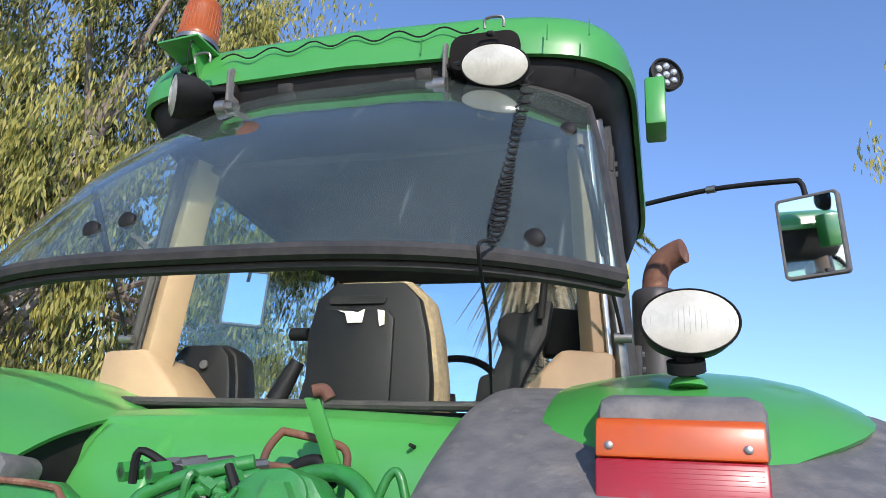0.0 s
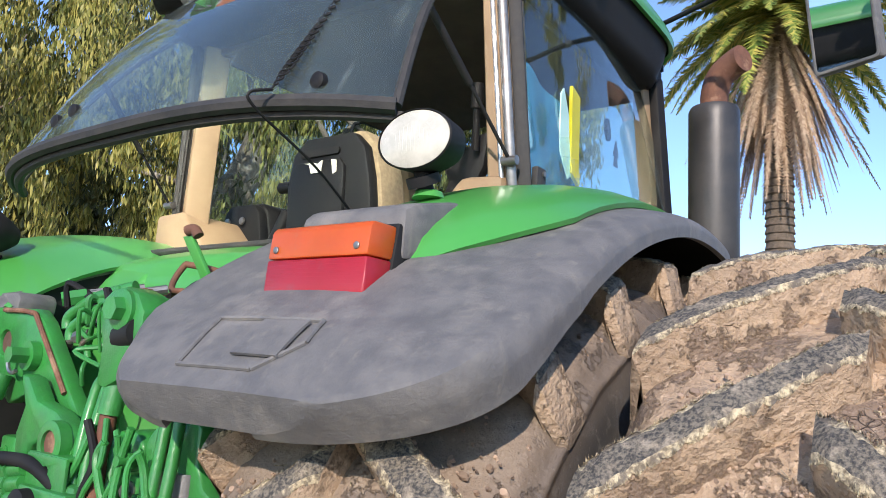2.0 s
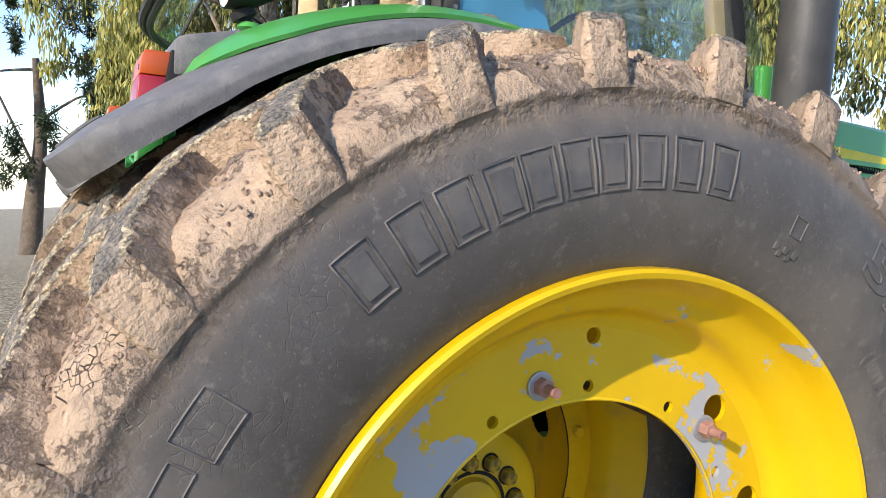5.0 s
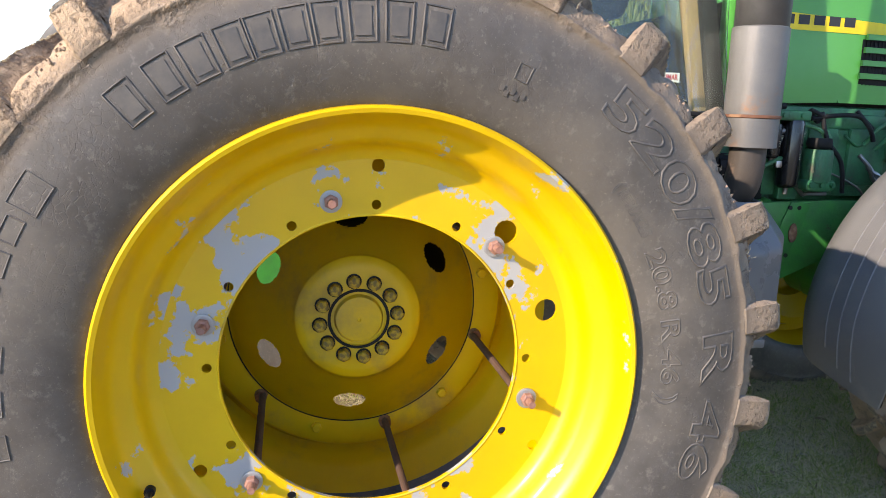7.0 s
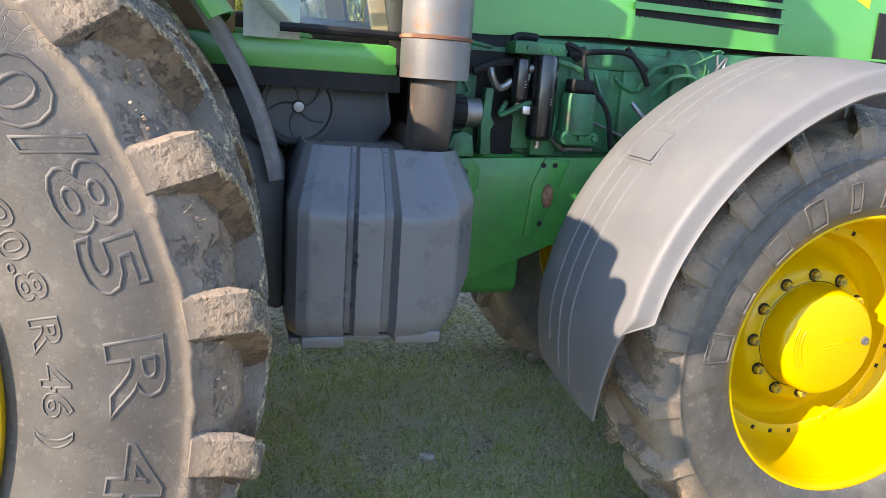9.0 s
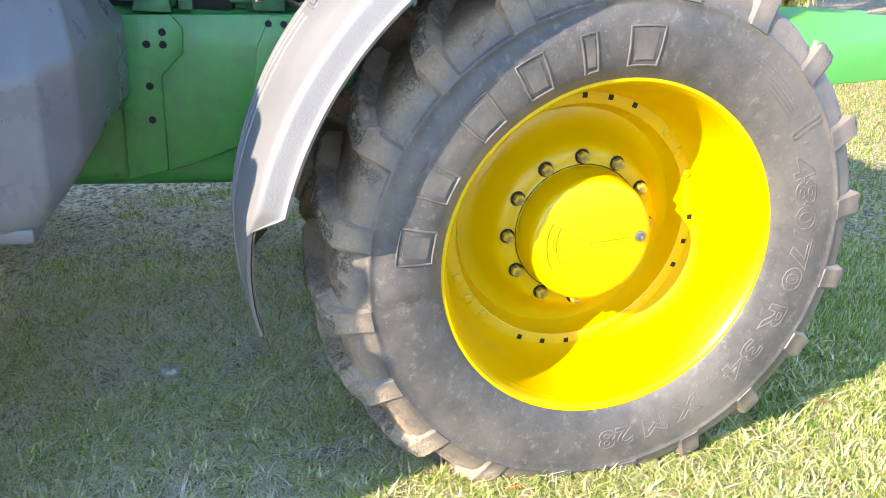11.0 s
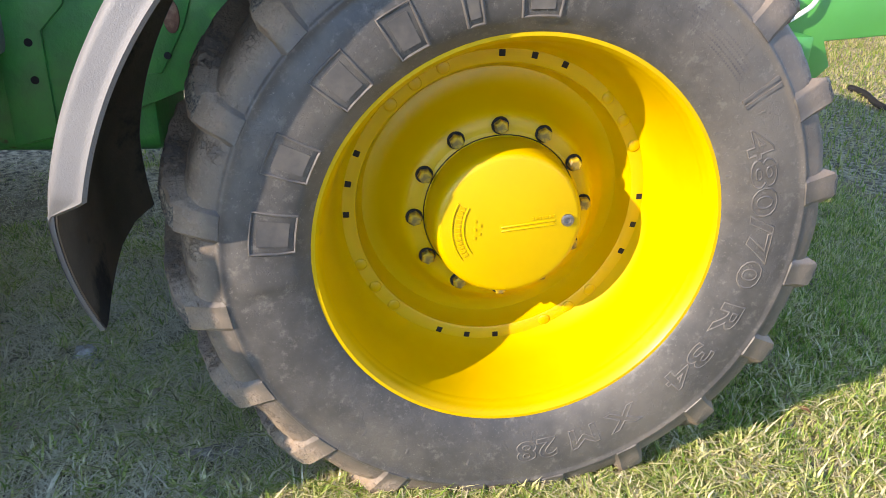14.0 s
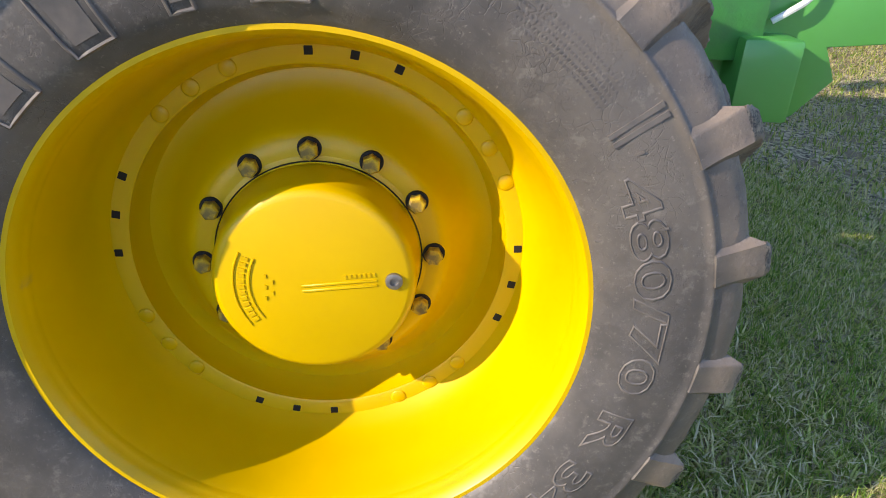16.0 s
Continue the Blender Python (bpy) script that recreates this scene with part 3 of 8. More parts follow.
def arc_bar(bm, r, a, w, h, x_at, depth, hollow=0.0):
    """A raised rectangle on the sidewall, w along the arc and h across it; hollow leaves only its border."""
    def solid(r0, r1, b0, b1):
        n = 4
        lo, hi = [], []
        for k in range(n + 1):
            b = radians(b0 + (b1 - b0) * k / n)
            for rr in (r0, r1):
                c = (rr * math.cos(b), rr * math.sin(b))
                lo.append(bm.verts.new((x_at(rr) - 0.004, *c)))
                hi.append(bm.verts.new((x_at(rr) + depth, *c)))
        for k in range(n):
            i = 2 * k
            bm.faces.new((hi[i], hi[i + 1], hi[i + 3], hi[i + 2]))
            bm.faces.new((hi[i], hi[i + 2], lo[i + 2], lo[i]))
            bm.faces.new((hi[i + 1], lo[i + 1], lo[i + 3], hi[i + 3]))
        bm.faces.new((hi[0], lo[0], lo[1], hi[1]))
        bm.faces.new((hi[-2], hi[-1], lo[-1], lo[-2]))
    half = math.degrees(w / r) / 2
    if hollow:
        t = math.degrees(hollow / r)
        solid(r - h / 2, r + h / 2, a - half, a - half + t)
        solid(r - h / 2, r + h / 2, a + half - t, a + half)
        solid(r - h / 2, r - h / 2 + hollow, a - half + t, a + half - t)
        solid(r + h / 2 - hollow, r + h / 2, a - half + t, a + half - t)
    else:
        solid(r - h / 2, r + h / 2, a - half, a + half)


def hex_bolt(name, r, length, material):
    bm = bmesh.new()
    bmesh.ops.create_cone(bm, cap_ends=True, segments=6, radius1=r, radius2=r, depth=length, matrix=pose(length / 2, 0, 0, 0, 90, 0))
    bmesh.ops.bevel(bm, geom=[e for e in bm.edges if all(abs(v.co.x - length) < 1e-5 for v in e.verts)], offset=r * 0.18, segments=1, affect="EDGES")
    me = bpy.data.meshes.new(name)
    bm.to_mesh(me)
    bm.free()
    me.materials.append(material)
    return me


# half profiles of the tyres: (x from the tyre's middle, radius)
REAR_HALF = [(0.0, 0.955), (0.12, 0.952), (0.19, 0.944), (0.228, 0.925), (0.241, 0.906), (0.2480, 0.8945), (0.2560, 0.8905), (0.2570, 0.8845), (0.2535, 0.876), (0.255, 0.865), (0.262, 0.82), (0.266, 0.77), (0.262, 0.72), (0.250, 0.67), (0.235, 0.635), (0.222, 0.612), (0.205, 0.595)]
FRONT_HALF = [(0.0, 0.748), (0.12, 0.745), (0.18, 0.737), (0.213, 0.722), (0.228, 0.700), (0.2365, 0.676), (0.2400, 0.6635), (0.2455, 0.6600), (0.2460, 0.6540), (0.2430, 0.6460), (0.246, 0.622), (0.247, 0.58), (0.243, 0.54), (0.234, 0.508), (0.224, 0.483), (0.214, 0.470), (0.195, 0.458)]


def side_x(half):
    """Sidewall's outward x at a radius."""
    def at(r):
        pts = sorted(((b, a) for a, b in half), key=lambda p: p[0])
        for (r0, x0), (r1, x1) in zip(pts, pts[1:]):
            if r0 <= r <= r1:
                return x0 + (x1 - x0) * (r - r0) / (r1 - r0 + 1e-9)
        return pts[0][1]
    return at


def name_band(x, r, a):
    """How far the moulded band that bears the maker's name stands out of the front sidewall."""
    d = math.degrees(a) % 360
    along = max(0.0, min(1.0, (d - 72) / 6)) * max(0.0, min(1.0, (189 - d) / 3))
    edge = 0.628 + 0.006 * math.sin(d * 0.21) + 0.004 * math.sin(d * 0.53 + 1)
    across = max(0.0, min(1.0, (edge - r) / 0.008)) * max(0.0, min(1.0, (r - 0.487) / 0.01))
    return 0.0065 * along * across if x > 0.1 else 0.0


def tyre_object(name, half, R, seg, material, at, spin, label, mud, extra=None):
    pr = dense(smooth_profile(half, 1), 0.012 if seg > 250 else 0.022)
    full = [(-x, r) for x, r in pr[::-1]] + pr[1:]
    seed = Vector((at[0] * 3.1, at[1], 5.0))

    def shape(x, r, a):
        w = max(0.0, min(1.0, (r - R * 0.90) / (R * 0.06)))
        p = Vector((x * 7, r * math.cos(a) * 7, r * math.sin(a) * 7)) + seed
        d = noise.fractal(p * 1.3, 1.0, 2.0, 4) * mud * w + noise.noise(p * 3.5) * mud * 0.4 * w
        if mud > 0.008 and w > 0:
            flake = noise.noise(p * 2.6 + Vector((3, 1, 7)))
            d += (0.006 if flake > 0.12 else 0.0) * w + 0.004 * w * noise.noise(p * 8.0)
        return x * (1 + 0.15 * max(0, d)) + (extra(x, r, a) if extra else 0.0), r + d
    bm = lathe(full, seg, shape=shape)
    ob = part(name, bm, material, tractor, label, smooth=60)
    ob.location = at
    ob.rotation_euler = (0, 0, spin)
    return ob


def add_lugs(tyre, count, meshes):
    for k in range(count):
        for side, me in zip((1, -1), meshes[k * 5 % len(meshes)]):
            a = 360 / count * (k + (0.0 if side > 0 else 0.42))
            place("lug", me, tyre, m=pose(0, 0, 0, a, 0, 0))


REAR_LUGS = [[lug_mesh("lug", s, 0.950, 0.062, 0.236, -1.5, 8.2 if s > 0 else 13.0, 0.056, 0.062, (REAR_TYRE, LUG_TOP, FRINGE), 0.887, 0.2600, k, 0.34, True) for s in (1, -1)] for k in range(4)]
FRONT_LUGS = [[lug_mesh("lug", s, 0.744, 0.052, 0.216, -2.0, 10.7, 0.046, 0.056, (FRONT_TYRE, LUG_TOP, FRONT_TYRE), 0.658, 0.2490, 10 + k, 0.62, False, 0.040) for s in (1, -1)] for k in range(3)]

X_OUT, X_IN, X_FRONT = 1.235, 0.655, 0.575
rear_outer = tyre_object("rear_tyre", REAR_HALF, 0.955, 420, REAR_TYRE, (X_OUT, AXLE.y, AXLE.z), 0, "outer dual rear tyre caked with dry mud", 0.010)
rear_inner = tyre_object("rear_tyre", REAR_HALF, 0.955, 260, INNER_TYRE, (X_IN, AXLE.y, AXLE.z), 0, "inner rear tyre caked with dry mud", 0.010)
rear_left = tyre_object("rear_tyre", REAR_HALF, 0.955, 120, REAR_TYRE, (2 * XC - X_IN, AXLE.y, AXLE.z), math.pi, "inner rear tyre caked with dry mud", 0.010)
rear_left_outer = tyre_object("rear_tyre", REAR_HALF, 0.955, 120, REAR_TYRE, (2 * XC - X_OUT, AXLE.y, AXLE.z), math.pi, "outer dual rear tyre caked with dry mud", 0.010)
front_right = tyre_object("front_tyre", FRONT_HALF, 0.748, 400, FRONT_TYRE, (X_FRONT, FAXLE.y, FAXLE.z), 0, "worn front tyre with dusty black sidewall", 0.005, name_band)
front_left = tyre_object("front_tyre", FRONT_HALF, 0.748, 120, FRONT_TYRE, (2 * XC - X_FRONT, FAXLE.y, FAXLE.z), math.pi, "worn front tyre with dusty black sidewall", 0.005)
for t in (rear_outer, rear_inner, rear_left, rear_left_outer):
    add_lugs(t, 24, REAR_LUGS)
for t in (front_right, front_left):
    add_lugs(t, 20, FRONT_LUGS)



def mud_flakes(tyre, count, seed, name, label):
    """Thin curled plates and crumbs of dry earth stuck on the tread and shoulder."""
    R = random.Random(seed)
    V, F = [], []
    for _ in range(count):
        if _ % 9 == 0:
            home = R.uniform(0, 2 * math.pi), R.uniform(-0.22, 0.22)
        a = home[0] + R.gauss(0, 0.04)
        x, r = max(-0.23, min(0.23, home[1] + R.gauss(0, 0.035))), 0.952 + R.uniform(-0.002, 0.006)
        r -= 0.03 * (abs(x) / 0.236) ** 5
        out = Vector((0.1 * x, math.cos(a), math.sin(a))).normalized()
        e1 = out.cross(Vector((0.3, 0.2, 1.0))).normalized()
        e2 = out.cross(e1)
        c = Vector((x, r * math.cos(a), r * math.sin(a)))
        s = R.uniform(0.0015, 0.0048) * (1.7 if R.random() < 0.10 else 1)
        hgt = s * R.uniform(0.05, 0.4)
        m = R.randint(5, 7)
        k0 = len(V)
        tilt = (R.uniform(-0.25, 0.25), R.uniform(-0.25, 0.25))
        for lvl in (0, 1):
            for j in range(m):
                b = 2 * math.pi * j / m + 0.3 * R.random()
                q = s * (R.uniform(0.7, 1.2) if lvl == 0 else 0.8)
                p = c + e1 * (math.cos(b) * q) + e2 * (math.sin(b) * q * 0.75) + out * ((hgt if lvl else -0.004) + lvl * q * (tilt[0] * math.cos(b) + tilt[1] * math.sin(b)))
                V.append(tuple(p))
        for j in range(m):
            i = (j + 1) % m
            F.append((k0 + j, k0 + i, k0 + m + i, k0 + m + j))
        F.append(tuple(k0 + m + j for j in range(m)))
    me = bpy.data.meshes.new(name)
    me.from_pydata(V, [], F)
    me.materials.append(FLAKE)
    ob = place(name, me, tyre, label)
    ob["kind"] = "stuff"


def tread_straw(tyre, count, seed):
    """Short dry stalks pressed into the mud."""
    R = random.Random(seed)
    bm = bmesh.new()
    for _ in range(count):
        a, x, r = R.uniform(0, 2 * math.pi), R.uniform(-0.2, 0.24), R.uniform(0.955, 0.963)
        r -= 0.03 * (abs(x) / 0.236) ** 5
        c = Vector((x, r * math.cos(a), r * math.sin(a)))
        d = Vector((R.uniform(-1, 1), R.uniform(-1, 1), R.uniform(-1, 1))).normalized() * R.uniform(0.008, 0.028)
        tube(bm, [c - d * 0.5, c + Vector((R.uniform(-1, 1), R.uniform(-1, 1), R.uniform(-1, 1))) * 0.003, c + d * 0.5], R.uniform(0.0005, 0.0011), 4, 2)
    ob = part("straw", bm, FRINGE, tyre, "dry straw stuck in the mud")
    ob["kind"] = "stuff"


FLAKE = mat("flake_of_dry_mud", (0.40, 0.285, 0.20), 0.95, second=(0.30, 0.21, 0.15), scale=40, bump=0.004, bump_scale=150, vary=0.35, island=True)
mud_flakes(rear_outer, 9000, 1, "mud_crust", "crumbs and plates of dry mud")
mud_flakes(rear_inner, 4000, 2, "mud_crust", "crumbs and plates of dry mud")
tread_straw(rear_outer, 340, 3)
tread_straw(rear_inner, 160, 4)
rear_side, front_side = side_x(REAR_HALF), side_x(FRONT_HALF)


def band_side(r):
    return front_side(r) + 0.0065


RUBBER_MARK = mat("moulded_rubber", (0.058, 0.057, 0.058), 0.6, second=(0.13, 0.115, 0.10), scale=14)
arc_text("520/85 R 46", 0.805, 53.5, -19.5, 0.082, rear_side, 0.009, rear_outer, RUBBER_MARK)
arc_text("20.8 R 46 )", 0.690, 26.5, -6.0, 0.042, rear_side, 0.006, rear_outer, RUBBER_MARK)
arc_text("( REPLACES", 0.690, 41.5, 29.5, 0.024, rear_side, 0.005, rear_outer, RUBBER_MARK)
for a in (129.8, 123.6, 118.3, 113.0, 108.6, 103.8, 99.2, 94.0, 88.6, 83.0):
    arc_frame(0.778, a, 0.054, 0.080, rear_side, rear_outer, RUBBER_MARK, 0, 0.0026)
    block = bmesh.new()
    arc_bar(block, 0.778, a, 0.034, 0.058, rear_side, 0.0028)
    part("maker_mark", block, RUBBER_MARK, rear_outer)
for a, r0, w, h in ((148.3, 0.80, 0.070, 0.060), (154, 0.80, 0.05, 0.035), (159, 0.80, 0.05, 0.035), (164, 0.80, 0.05, 0.035), (173, 0.80, 0.055, 0.085), (180, 0.80, 0.055, 0.085), (187, 0.80, 0.055, 0.085)):
    arc_frame(r0, a, w, h, rear_side, rear_outer, RUBBER_MARK, 0, 0.002)
for k in range(5):
    bm = bmesh.new()
    arc_bar(bm, 0.70 - 0.008 * (k % 2), 66 + k * 1.0, 0.009, 0.012, rear_side, 0.003)
    part("moulded_mark", bm, RUBBER_MARK, rear_outer)
arc_frame(0.745, 67.6, 0.03, 0.035, rear_side, rear_outer, RUBBER_MARK, 0, 0.0016)
arc_text("480/70 R 34", 0.556, 30.0, -44.0, 0.056, front_side, 0.007, front_right, RUBBER_MARK)
arc_text("X M 28", 0.556, -53.5, -88.0, 0.056, front_side, 0.007, front_right, RUBBER_MARK)
for a, w in ((173.4, 0.088), (156.4, 0.080), (137.0, 0.080), (121.2, 0.066), (106.6, 0.036), (92.0, 0.082)):
    arc_frame(0.550, a, w, 0.092, band_side, front_right, RUBBER_MARK, 0, 0.0034)
    block = bmesh.new()
    arc_bar(block, 0.550, a, w * 0.62, 0.064, band_side, 0.0028)
    part("maker_mark", block, RUBBER_MARK, front_right)
bm = bmesh.new()
for row in range(5):
    for k in range(26):
        arc_bar(bm, 0.608 - row * 0.010, 61 - k * 0.72 - row * 0.3, 0.0034, 0.0040, front_side, 0.0008)
for k in range(7):
    arc_bar(bm, 0.50, 86 - k * 2.0, 0.009, 0.006, front_side, 0.0015)
for a in (37.5, 36.0):
    arc_bar(bm, 0.60, a, 0.008, 0.09, front_side, 0.004)
for a in (-100, -116, -128, 20, 33):
    arc_bar(bm, 0.535, a, 0.004, 0.11, front_side, 0.003)
part("small_print", bm, RUBBER_MARK, front_right)["kind"] = "stuff"


def outer_rear_rim(cx, sign):
    """Dished dual rim: turned barrel, and a flat disc with bolt holes and a wide opening."""
    prof = [(0.240, 0.612), (0.246, 0.606), (0.243, 0.597), (0.228, 0.590), (0.205, 0.584), (0.185, 0.576), (0.168, 0.560), (0.160, 0.545), (0.150, 0.534), (0.128, 0.526), (0.108, 0.518), (0.096, 0.505), (0.092, 0.490),
            (0.080, 0.500), (0.090, 0.524), (0.05, 0.535), (-0.12, 0.540), (-0.18, 0.575), (-0.205, 0.600), (-0.21, 0.612), (-0.20, 0.616), (-0.16, 0.590), (-0.10, 0.560), (0.10, 0.560), (0.18, 0.595), (0.225, 0.614)]
    rim = part("outer_rear_rim", lathe(prof, 128, closed=True), YELLOW_RIM, tractor, "yellow dual rim with flaking paint and grey primer", smooth=35)
    rim.location = (cx, AXLE.y, AXLE.z)
    holes = [circle(0.385 * math.cos(radians(a)), 0.385 * math.sin(radians(a)), 0.0115, 12) for a in range(0, 360, 30)]
    for a, r, s in ((89.7, 0.476, 0.0155), (45.6, 0.450, 0.029), (16.1, 0.447, 0.029), (-29.5, 0.478, 0.013), (212.2, 0.478, 0.016), (256, 0.470, 0.016), (300, 0.47, 0.016)):
        holes.append(circle(r * math.cos(radians(a)), r * math.sin(radians(a)), s, 16))
    disc = prism(circle(0, 0, 0.496, 128), "x", 0.082, 0.092, holes=[circle(0, 0, 0.358, 96), *holes])
    part("disc", disc, YELLOW_WORN, rim, smooth=30)
    lip = lathe([(0.0925, 0.358), (0.0945, 0.3605), (0.0925, 0.364), (0.0915, 0.361)], 96, closed=True)
    part("opening_edge", lip, YELLOW_DUSTY, rim)
    washer = bmesh.new()
    lathe([(0.0, 0.010), (0.0, 0.026), (0.005, 0.026), (0.006, 0.022), (0.006, 0.010)], 28, closed=True, bm=washer)
    bmesh.ops.recalc_face_normals(washer, faces=washer.faces)
    wm = bpy.data.meshes.new("washer")
    washer.to_mesh(wm)
    washer.free()
    wm.materials.append(ZINC)
    nut = hex_bolt("nut", 0.017, 0.020, PINK_RUST)
    st = rod(bmesh.new(), (0, 0, 0), (0.052, 0, 0), 0.0095, 0.009, 12)
    sm = bpy.data.meshes.new("stud")
    st.to_mesh(sm)
    st.free()
    sm.materials.append(PINK_RUST)
    for k in range(6):
        a = radians(-15 + 60 * k)
        y, z = 0.405 * math.cos(a), 0.405 * math.sin(a)
        place("washer", wm, rim, m=pose(0.0925, y, z))
        place("nut", nut, rim, m=pose(0.097, y, z, 17 * k, 0, 0))
        place("stud", sm, rim, m=pose(0.093, y, z))
    rodm = rod(bmesh.new(), (-0.47, 0, 0), (0.085, 0, 0), 0.0105, 0.0105, 12)
    rm = bpy.data.meshes.new("clamp_rod")
    rodm.to_mesh(rm)
    rodm.free()
    rm.materials.append(DARK_RUST)
    for k in range(6):
        a = radians(-15 + 60 * k)
        place("clamp_rod", rm, rim, m=pose(0, 0.392 * math.cos(a), 0.392 * math.sin(a)))
    valve = rod(rod(bmesh.new(), (0.19, -0.50, -0.245), (0.225, -0.50, -0.245), 0.007), (0.185, -0.50, -0.245), (0.20, -0.50, -0.245), 0.012)
    part("valve", valve, BLACK, rim)
    if sign < 0:
        rim.rotation_euler = (0, 0, math.pi)
    return rim


outer_rear_rim(X_OUT, 1)
outer_rear_rim(2 * XC - X_OUT, -1)


def inner_rear_rim(cx, sign):
    """Inner wheel: cast dished centre with hand holes, bolted to a stepped rim."""
    prof = [(0.232, 0.612), (0.240, 0.604), (0.222, 0.588), (0.19, 0.575), (0.165, 0.548), (0.14, 0.535), (0.11, 0.528), (0.085, 0.515), (0.078, 0.505), (0.090, 0.490), (0.130, 0.478), (0.158, 0.465), (0.168, 0.445), (0.170, 0.378),
            (0.155, 0.378), (0.14, 0.44), (0.06, 0.475), (0.05, 0.525), (-0.15, 0.545), (-0.21, 0.605), (-0.20, 0.612), (-0.12, 0.565), (0.12, 0.565), (0.20, 0.60)]
    rim = part("inner_rear_rim", lathe(prof, 112, closed=True), YELLOW_DUSTY, tractor, "dusty yellow inner rim bolted to a cast centre", smooth=35)
    rim.location = (cx, AXLE.y, AXLE.z)
    # cast centre, a dished plate with five oval openings
    slots = [radians(a) for a in (34, -28, -93, -153, 153, 94)]
    bm = bmesh.new()
    seg, radii = 480, [0.185 + 0.0043 * k for k in range(46)]
    depth = lambda r: 0.312 - 0.140 * min(1, max(0, (r - 0.185) / 0.190)) ** 0.85
    rows = [[bm.verts.new((depth(r), r * math.cos(2 * math.pi * k / seg), r * math.sin(2 * math.pi * k / seg))) for r in radii] for k in range(seg)]
    for k in range(seg):
        for i in range(len(radii) - 1):
            a, r = 2 * math.pi * (k + 0.5) / seg, (radii[i] + radii[i + 1]) / 2
            if any((((a - s + math.pi) % (2 * math.pi) - math.pi) * 0.288 / 0.050) ** 2 + ((r - 0.288) / 0.029) ** 2 < 1 for s in slots):
                continue
            bm.faces.new((rows[k][i], rows[k][i + 1], rows[(k + 1) % seg][i + 1], rows[(k + 1) % seg][i]))
    bmesh.ops.solidify(bm, geom=bm.faces, thickness=0.014)
    part("wheel_centre", bm, YELLOW_DUSTY, rim, smooth=50)
    hub = lathe([(0.26, 0.195), (0.302, 0.190), (0.312, 0.182), (0.322, 0.165), (0.326, 0.150), (0.326, 0.085), (0.318, 0.080), (0.318, 0.072), (0.334, 0.066), (0.336, 0.055), (0.336, 0.006), (0.333, 0.004), (0.333, 0.0)], 72)
    part("hub", hub, YELLOW_DUSTY, rim, smooth=35)
    b1 = hex_bolt("hub_bolt", 0.0185, 0.026, HUB_BOLT)
    for k in range(12):
        a = radians(8 + 30 * k)
        place("hub_bolt", b1, rim, m=pose(0.325, 0.113 * math.cos(a), 0.113 * math.sin(a), 11 * k))
    bm = bmesh.new()
    for a in (70, 250):
        rod(bm, (0.322, 0.113 * math.cos(radians(a + 3)), 0.113 * math.sin(radians(a + 3))), (0.3275, 0.113 * math.cos(radians(a + 3)), 0.113 * math.sin(radians(a + 3))), 0.009)
    part("threaded_hole", bm, BLACK, rim)
    ring = lathe([(0.3262, 0.090), (0.3275, 0.086), (0.3262, 0.081), (0.325, 0.085)], 64, closed=True)
    part("hub_ring", ring, BLACK, rim)
    bm = bmesh.new()
    for k in range(12):
        a = radians(8 + 30 * k)
        lathe([(0.0, 0.017), (0.0, 0.0225), (0.0012, 0.0225), (0.0012, 0.017)], 20, closed=True, bm=bm)
        bmesh.ops.translate(bm, verts=bm.verts[-80:], vec=(0.3262, 0.113 * math.cos(a), 0.113 * math.sin(a)))
    part("bolt_stain", bm, BLACK, rim)
    gap = lathe([(0.160, 0.3785), (0.1735, 0.3785), (0.1735, 0.382), (0.160, 0.382)], 96, closed=True)
    part("joint", gap, BLACK, rim)
    b2 = hex_bolt("rim_bolt", 0.016, 0.02, YELLOW_DUSTY)
    for k in range(6):
        a = radians(14 + 60 * k)
        place("rim_bolt", b2, rim, m=pose(0.169, 0.412 * math.cos(a), 0.412 * math.sin(a), 13 * k))
    eye = rod(bmesh.new(), (0.162, 0, 0), (0.198, 0, 0), 0.021, 0.018, 10)
    em = bpy.data.meshes.new("rod_eye")
    eye.to_mesh(em)
    eye.free()
    em.materials.append(RUST)
    for k in range(6):
        a = radians(-15 + 60 * k)
        place("rod_eye", em, rim, m=pose(0, 0.400 * math.cos(a), 0.400 * math.sin(a)))
    if sign < 0:
        rim.rotation_euler = (0, 0, math.pi)
    return rim


inner_rear_rim(X_IN - 0.035, 1)
inner_rear_rim(2 * XC - X_IN + 0.035, -1)


